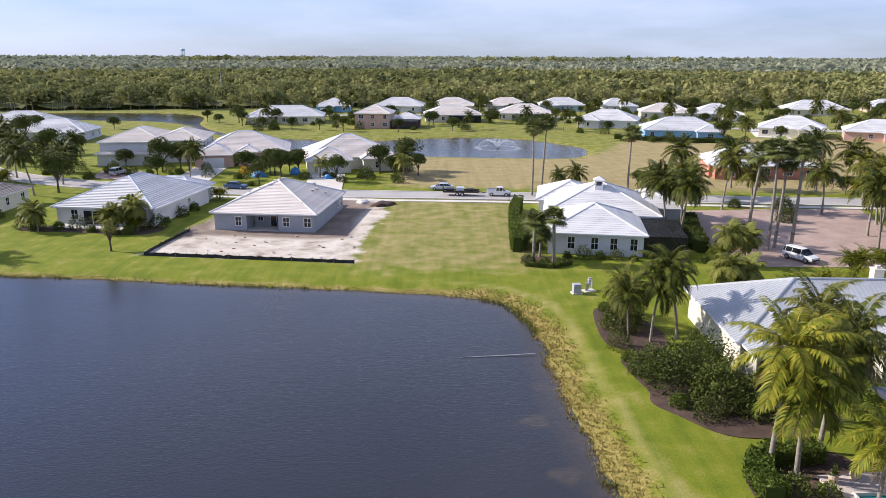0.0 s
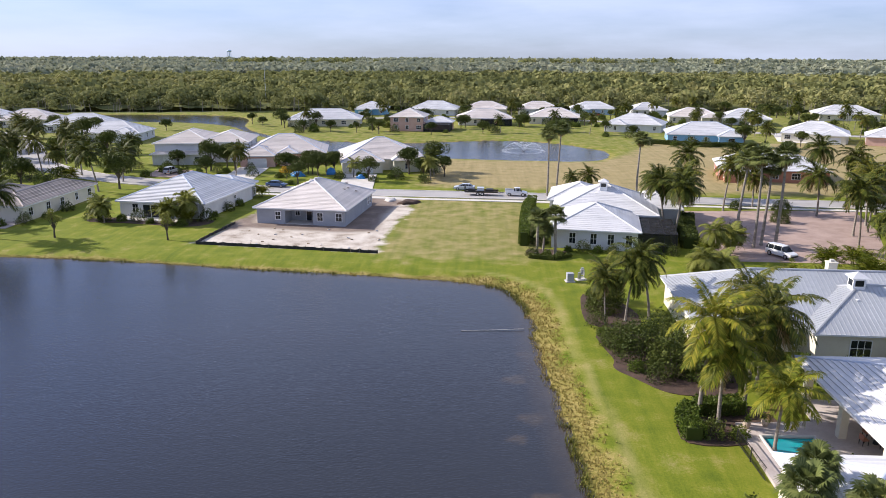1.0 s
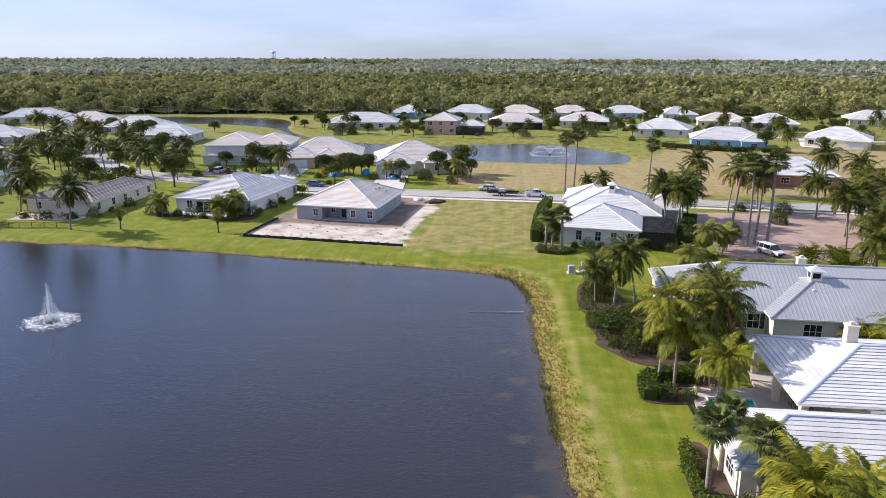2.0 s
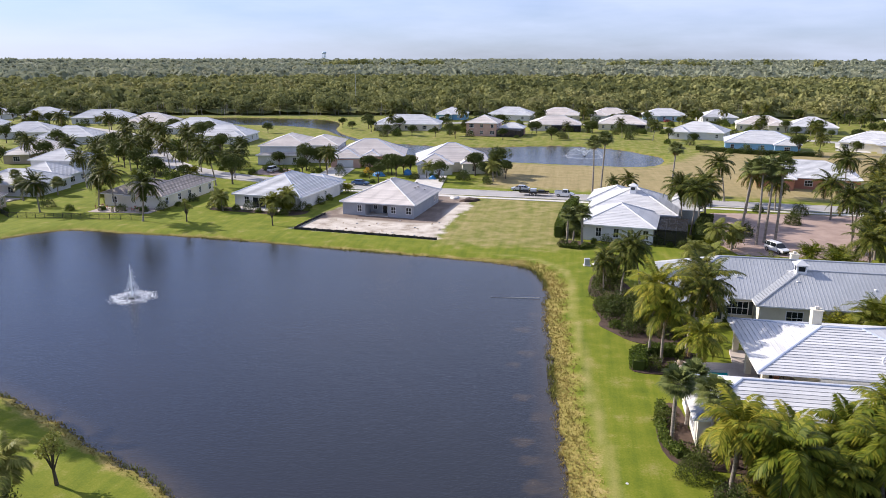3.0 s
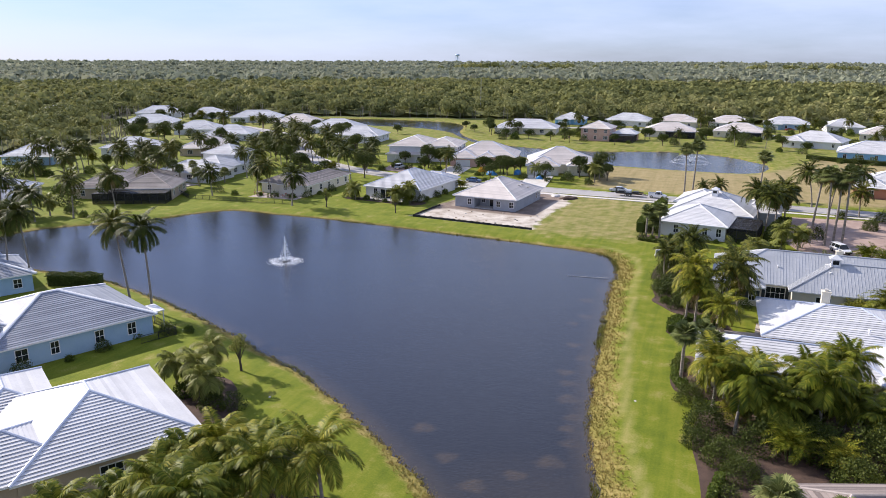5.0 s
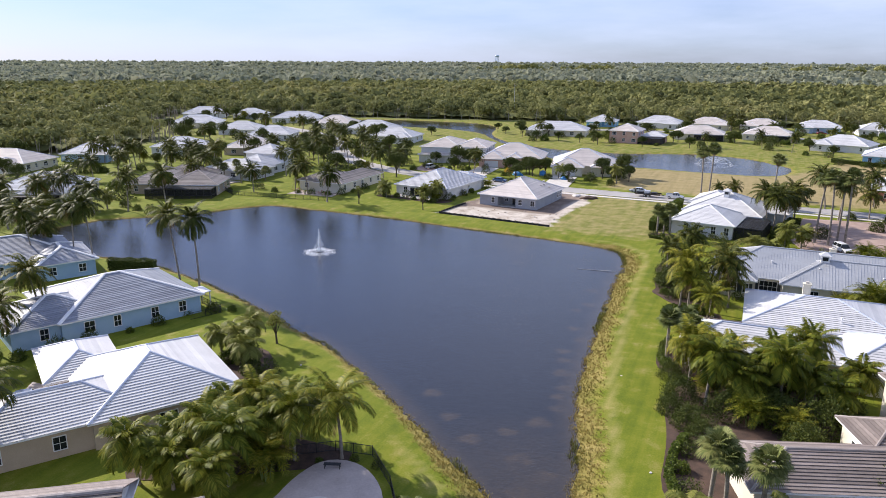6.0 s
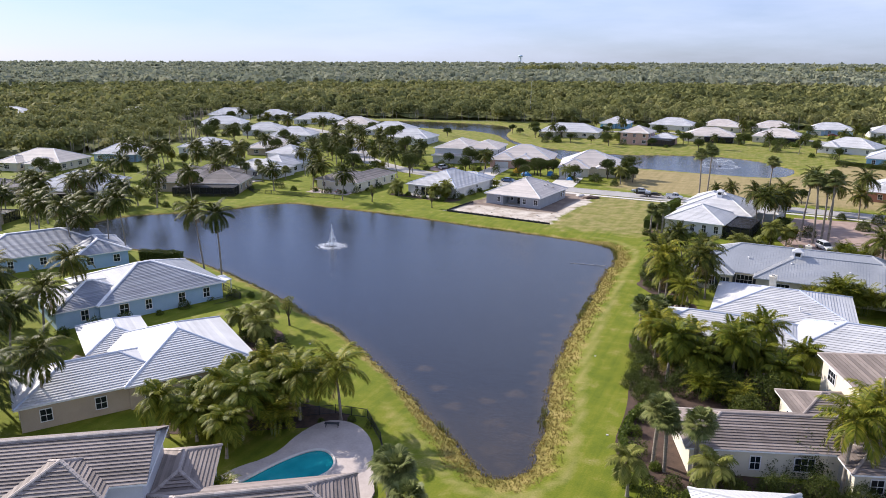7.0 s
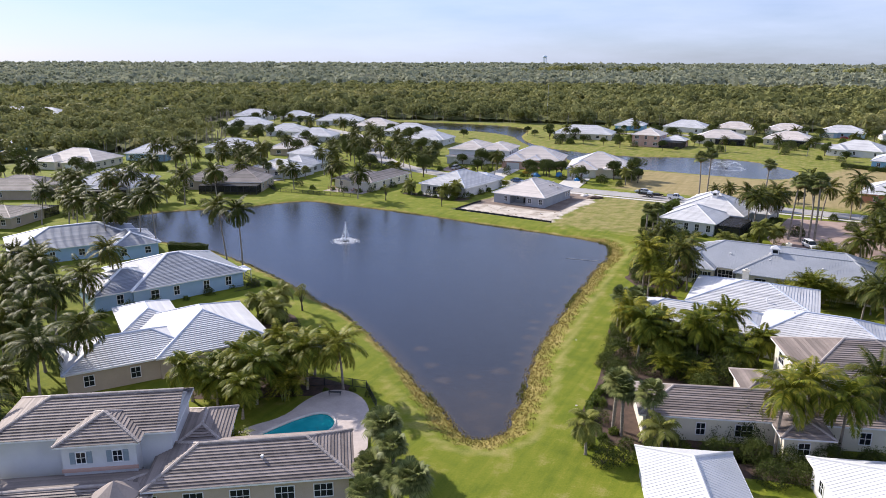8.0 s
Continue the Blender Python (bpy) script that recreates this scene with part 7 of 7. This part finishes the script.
def silt_fence(line):
    """Black fabric on wooden stakes, sagging a little."""
    ob = thing("silt_fence", pose(*line[0], 0), "low black fabric silt fence on wooden stakes", "fence")
    o = Vector(line[0])
    for a, b in zip(line, line[1:]):
        a, b = Vector(a) - o, Vector(b) - o
        n = max(2, round((b - a).length / 1.5))
        bm = bmesh.new()
        prev = None
        for k in range(2 * n + 1):
            p = a.lerp(b, k / (2 * n))
            sag = 0.07 * (k % 2) + 0.03 * math.sin(k * 1.7)
            side = 0.05 * math.sin(k * 2.3)
            row = [bm.verts.new((p.x, p.y + side, -0.05)), bm.verts.new((p.x, p.y + side * 1.6, 0.52 - sag)), bm.verts.new((p.x, p.y + side * 1.6 + 0.025, 0.52 - sag)), bm.verts.new((p.x, p.y + side + 0.025, -0.05))]
            if prev:
                for j in range(3):
                    bm.faces.new((prev[j], row[j], row[j + 1], prev[j + 1]))
            prev = row
            if k % 2 == 0:
                part("stake", boxes((p.x - 0.025, p.y + 0.03, -0.2, p.x + 0.025, p.y + 0.08, 0.68)), M_WOOD, ob)
        part("fabric", bm, M_FABRIC, ob)


silt_fence([(-40.6, 95.8), (-33, 94.9), (-24, 93.7), (-11.2, 92.0)])
silt_fence([(-40.6, 95.8), (-40.2, 101), (-39, 110)])


def heap(x, y, w, h, material, label, name, seed):
    rng = np.random.default_rng(seed)
    bm = bmesh.new()
    bmesh.ops.create_icosphere(bm, subdivisions=3, radius=1.0)
    for v in bm.verts:
        k = 1 + 0.22 * math.sin(v.co.x * 5 + seed) * math.sin(v.co.y * 4) + 0.05 * rng.normal()
        v.co = Vector((v.co.x * w * k, v.co.y * w * 0.7 * k, max(v.co.z, -0.1) * h * k))
    ob = tagged(part(name, bm, material, smooth=True), label, "heap")
    ob.matrix_basis = pose(x, y, 0, 0, 0, seed * 40)


heap(-10.5, 131, 2.4, 0.7, M_MULCH, "low heap of dark earth on the building plot", "dirt_mound", 1)
heap(-14.5, 133.5, 1.6, 0.5, M_CONC, "low heap of pale sand", "sand_mound", 2)
heap(-25, 160.5, 1.4, 1.0, M_TARP, "heap covered with a blue tarpaulin", "covered_mound", 3)
heap(-41, 163, 1.8, 1.4, M_TARP, "building goods under a bright blue tarpaulin", "covered_mound", 4)
heap(-33.5, 166.5, 1.2, 1.6, M_TARP, "building goods under a bright blue tarpaulin", "covered_mound", 5)
rnd = random.Random(12)
for k in range(26):
    bx, by = rnd.uniform(-38, -12), rnd.uniform(94.5, 108)
    bm = bmesh.new()
    box(bm, -0.2, -0.1, 0, 0.2, 0.1, 0.12)
    ob = tagged(part("rubble_block", bm, rnd.choice((M_W_GREY, M_TILE_CREAM, M_WOOD))), "broken block lying on the sandy plot", "rubble", "rubble on the plot")
    ob.matrix_basis = pose(bx, by, 0.0, rnd.uniform(-8, 8), rnd.uniform(-8, 8), rnd.uniform(0, 360))


def utility_box(x, y):
    ob = thing("utility_box", pose(x, y, 0, 0, 0, 8), "grey metal utility cabinet on a concrete pad", "utility box")
    part("pad", boxes((-0.6, -0.55, -0.1, 0.6, 0.55, 0.08)), M_CONC, ob)
    part("cabinet", soft_box(-0.45, -0.4, 0.08, 0.45, 0.4, 1.15, 0.05), M_W_GREY, ob)
    part("door", boxes((-0.36, -0.43, 0.2, 0.36, -0.4, 1.05)), M_W_GREY, ob)


def pump(x, y):
    ob = thing("pump", pose(x, y, 0, 0, 0, 20), "grey irrigation pump with pipes beside the cabinet", "pump")
    part("pad", boxes((-0.7, -0.5, -0.1, 0.7, 0.5, 0.07)), M_CONC, ob)
    part("motor", tube(bmesh.new(), [(-0.3, 0, 0.1), (-0.3, 0, 1.0)], [0.22, 0.22], 12), M_RIM, ob)
    part("pipe", tube(bmesh.new(), [(-0.3, 0, 0.35), (0.35, 0, 0.35), (0.4, 0, 0.4), (0.4, 0, 1.25), (0.3, 0, 1.35), (-0.2, 0, 1.35)], [0.07] * 6, 8), M_CONC, ob)
    part("control_box", soft_box(0.1, 0.25, 0.5, 0.5, 0.45, 1.5, 0.03), M_W_GREY, ob)


utility_box(16.1, 79.9)
pump(17.7, 80.8)
for x, y in ((18.3, 16.0), (24.6, -4.8), (-19.5, 3.0), (9.0, -22.5)):
    ob = thing("valve_cover", pose(x, y, 0.0), "small pale valve cover set in the lawn", "valve cover", "lawn valve covers")
    part("lid", tube(bmesh.new(), [(0, 0, 0.0), (0, 0, 0.06)], [0.15, 0.13], 12), M_CONC, ob)
part_log = tube(bmesh.new(), [(2.2, 62.2, -0.47), (6.0, 62.6, -0.44), (9.2, 62.9, -0.36)], [0.025, 0.03, 0.035], 7)
tagged(part("drain_pipe", part_log, M_CONC), "thin pale pipe lying in the lake edge", "pipe")


# ---- vehicles ----
def wheel(parent, x, y, r=0.34, w=0.22):
    wh = part("wheel", boxes((x - 0.05, y - w * 0.3, r - 0.05, x + 0.05, y + w * 0.3, r + 0.05)), M_RIM, parent)
    bm = bmesh.new()
    tube(bm, [(x, y - w / 2, r), (x, y - w / 2 + 0.03, r), (x, y + w / 2 - 0.03, r), (x, y + w / 2, r)], [r * 0.9, r, r, r * 0.9], 18)
    part("tyre", bm, M_TYRE, wh)
    bm = bmesh.new()
    tube(bm, [(x, y - w / 2 - 0.012, r), (x, y + w / 2 + 0.012, r)], [r * 0.58, r * 0.58], 14)
    part("rim", bm, M_RIM, wh)


def loft(stations):
    """A closed shell through cross-sections: x, half width, low z, shoulder z, top half width, top z."""
    bm = bmesh.new()
    rings = []
    for x, w, z0, z1, wt, zt in stations:
        rings.append([bm.verts.new(p) for p in ((x, -w * 0.94, z0), (x, -w, (z0 + z1) / 2), (x, -w * 0.98, z1), (x, -wt, zt), (x, wt, zt), (x, w * 0.98, z1), (x, w, (z0 + z1) / 2), (x, w * 0.94, z0))])
    for a, b in zip(rings, rings[1:]):
        for j in range(8):
            bm.faces.new((a[j], a[(j + 1) % 8], b[(j + 1) % 8], b[j]))
    bm.faces.new(list(reversed(rings[0])))
    bm.faces.new(rings[-1])
    bmesh.ops.recalc_face_normals(bm, faces=bm.faces[:])
    return bm


def car(x, y, rz, body, label, kind="sedan", z=0.08):
    """A parked car; its nose points along +x."""
    ob = thing("car", pose(x, y, z, 0, 0, rz), label, "car")
    tall = kind in ("suv", "van", "pickup")
    h, sh, base = (1.78, 1.02, 0.34) if tall else (1.45, 0.90, 0.26)
    L = 2.35
    part("body", loft([(-L, 0.72, base + 0.15, sh - 0.1, 0.68, sh - 0.02), (-L + 0.15, 0.86, base, sh, 0.8, sh + 0.04), (-0.8, 0.9, base, sh + 0.02, 0.84, sh + 0.06), (0.9, 0.9, base, sh, 0.84, sh + 0.05),
                       (L - 0.6, 0.88, base, sh - 0.12, 0.8, sh - 0.06), (L - 0.08, 0.8, base + 0.06, sh - 0.24, 0.7, sh - 0.2), (L, 0.66, base + 0.15, sh - 0.32, 0.6, sh - 0.28)]), body, ob, smooth=False)
    if kind == "pickup":
        g0, g1, r0, r1 = -0.5, 1.25, -0.35, 0.7
    elif kind == "sedan":
        g0, g1, r0, r1 = -1.9, 1.25, -1.15, 0.35
    else:
        g0, g1, r0, r1 = -2.25, 1.35, -2.0, 0.5
    zt = sh + 0.03
    part("glasshouse", loft([(g0, 0.80, zt, zt + 0.02, 0.76, zt + 0.03), (r0, 0.80, zt, zt + 0.08, 0.64, h - 0.05), (r1, 0.80, zt, zt + 0.08, 0.64, h - 0.05), (g1, 0.80, zt, zt + 0.02, 0.74, zt + 0.03)]), M_GLASS, ob, "dark car glass")
    part("roof", loft([(r0 - 0.08, 0.64, h - 0.09, h - 0.06, 0.6, h - 0.03), ((r0 + r1) / 2, 0.67, h - 0.07, h - 0.02, 0.6, h + 0.02), (r1 + 0.1, 0.64, h - 0.10, h - 0.06, 0.58, h - 0.03)]), body, ob)
    for sx in (r0 + 0.25, (r0 + r1) / 2, r1 + 0.1):
        for s in (-1, 1):
            part("pillar", tube(bmesh.new(), [(sx - 0.06, s * 0.81, zt), (sx - 0.02, s * 0.655, h - 0.06)], [0.035, 0.03], 5), body, ob)
    if kind == "pickup":
        part("bed_floor", boxes((-2.2, -0.68, sh + 0.06, -0.6, 0.68, sh + 0.075)), M_DARK, ob, "dark open truck bed")
        for s in (-1, 1):
            part("bed_side", boxes((-2.3, s * 0.76 - 0.05, sh + 0.03, -0.55, s * 0.76 + 0.05, sh + 0.36)), body, ob)
        part("tailgate", boxes((-2.36, -0.7, sh, -2.28, 0.7, sh + 0.36)), body, ob)
    for sx in (-1.42, 1.42):
        for s in (-1, 1):
            wheel(ob, sx, s * 0.79, 0.38 if tall else 0.33)
    for s in (-1, 1):
        part("headlight", boxes((L - 0.18, s * 0.62 - 0.16, sh - 0.34, L - 0.02, s * 0.62 + 0.16, sh - 0.20)), M_LAMP, ob, "clear headlight")
        part("tail_light", boxes((-L - 0.01, s * 0.66 - 0.12, sh - 0.26, -L + 0.08, s * 0.66 + 0.12, sh - 0.06)), M_RED, ob, "red tail light")
        part("mirror", boxes((0.75, s * 0.98 - 0.09, sh + 0.06, 0.9, s * 0.98 + 0.09, sh + 0.2)), body, ob)
    part("bumper", boxes((L - 0.06, -0.7, base + 0.08, L + 0.05, 0.7, base + 0.28)), M_DARK, ob)
    return ob


car(0.4, 146.9, 177, M_CAR_SILVER, "silver-white sedan parked on the grass beside the street", z=0.0)
car(48.9, 94.0, -62, M_CAR_WHITE, "white sport utility car parked on the paved court", "suv")
car(-42.0, 147.4, -8, M_CAR_BLUE, "dark blue sedan parked by the street")
car(-73.5, 164.5, 80, M_CAR_SILVER, "silver van parked in the driveway", "van", 0.12)
car(-41.5, -18.0, 45, M_CAR_SILVER, "silver sedan parked among the palms", z=0.06)
car(62, 360, 10, M_CAR_RED, "red car parked before the distant blue house")
car(118.5, 262, -60, M_CAR_WHITE, "white car parked on the pale driveway", "suv", 0.12)
car(104, 352, 20, M_CAR_SILVER, "silver pickup parked by the distant houses", "pickup", 0.0)
car(-244, 283, 30, M_CAR_DARK, "dark car parked on the far street", "suv", 0.1)
car(11.6, 140.3, -4, M_CAR_WHITE, "white pickup truck with a trailer behind it on the street", "pickup")


def trailer(x, y, rz):
    ob = thing("trailer", pose(x, y, 0.08, 0, 0, rz), "dark flatbed trailer loaded with equipment", "trailer")
    part("deck", boxes((-3.6, -1.05, 0.62, 3.4, 1.05, 0.74)), M_WOOD, ob, "worn plank deck")
    for s in (-1, 1):
        part("side_rail", boxes((-3.6, s * 1.05 - 0.05, 0.74, 3.4, s * 1.05 + 0.05, 1.05)), M_DARK, ob)
    part("drawbar", tube(bmesh.new(), [(3.4, -0.8, 0.6), (4.8, 0, 0.55), (3.4, 0.8, 0.6)], [0.07, 0.08, 0.07], 6), M_DARK, ob)
    for sx in (-0.9, 0.1):
        for s in (-1, 1):
            wheel(ob, sx, s * 1.2, 0.38)
    for k in range(3):
        part("load_crate", soft_box(-3.0 + 1.9 * k, -0.8, 0.74, -1.5 + 1.9 * k, 0.75, 1.35 + 0.3 * (k % 2), 0.05), (M_DARK, M_CAR_SILVER, M_DARK)[k], ob)
    part("ramp", boxes((-3.75, -0.9, 0.7, -3.65, 0.9, 2.0)), M_DARK, ob, "raised loading ramp")


trailer(4.4, 140.75, -4)


def mailbox(x, y):
    ob = thing("mailbox", pose(x, y, 0.0), "dark mailbox on a post by the street", "mailbox")
    part("post", boxes((-0.06, -0.06, 0, 0.06, 0.06, 1.0)), M_DARK, ob)
    part("box", soft_box(-0.22, -0.32, 1.0, 0.22, 0.32, 1.4, 0.06), M_DARK, ob)


mailbox(13.2, 135.4)
mailbox(-30.5, 145.9)


# ---- the far distance ----
def water_tower(x, y):
    ob = thing("water_tower", pose(x, y, 0), "pale blue water tower on the horizon", "water tower")
    bm = bmesh.new()
    bmesh.ops.create_uvsphere(bm, u_segments=20, v_segments=12, radius=12, matrix=Matrix.Translation((0, 0, 52)) @ Matrix.Diagonal((1.2, 1.2, 0.62, 1)))
    part("tank", bm, M_BLUE_TRIM, ob, smooth=True)
    for k in range(6):
        a = math.pi * k / 3
        part("leg", tube(bmesh.new(), [(13 * math.cos(a), 13 * math.sin(a), 0), (10 * math.cos(a), 10 * math.sin(a), 48)], [0.9, 0.8], 6), M_BLUE_TRIM, ob)
    part("riser", tube(bmesh.new(), [(0, 0, 0), (0, 0, 46)], [2, 2], 8), M_BLUE_TRIM, ob)


water_tower(-1520, 4440)


def power_pole(x, y, h=12.5):
    ob = thing("power_pole", pose(x, y, 0, 0, 0, 20), "wooden power pole with crossarm above the trees", "power pole", "power poles")
    part("post", tube(bmesh.new(), [(0, 0, 0), (0, 0, h)], [0.2, 0.13], 8), M_WOOD, ob)
    for z in (h - 0.6, h - 1.8):
        part("crossarm", boxes((-1.5, -0.08, z, 1.5, 0.08, z + 0.16)), M_WOOD, ob)
        for sx in (-1.35, -0.5, 0.5, 1.35):
            part("insulator", tube(bmesh.new(), [(sx, 0, z + 0.16), (sx, 0, z + 0.4)], [0.07, 0.05], 6), M_CONC, ob)


for x, y in ((174, 552), (247, 601), (330, 655), (110, 505)):
    power_pole(x, y)
tagged(part("mast", tube(bmesh.new(), [(-118, 400, 0), (-118, 400, 24)], [0.22, 0.08], 6), M_RIM), "thin grey radio mast above the trees", "mast")
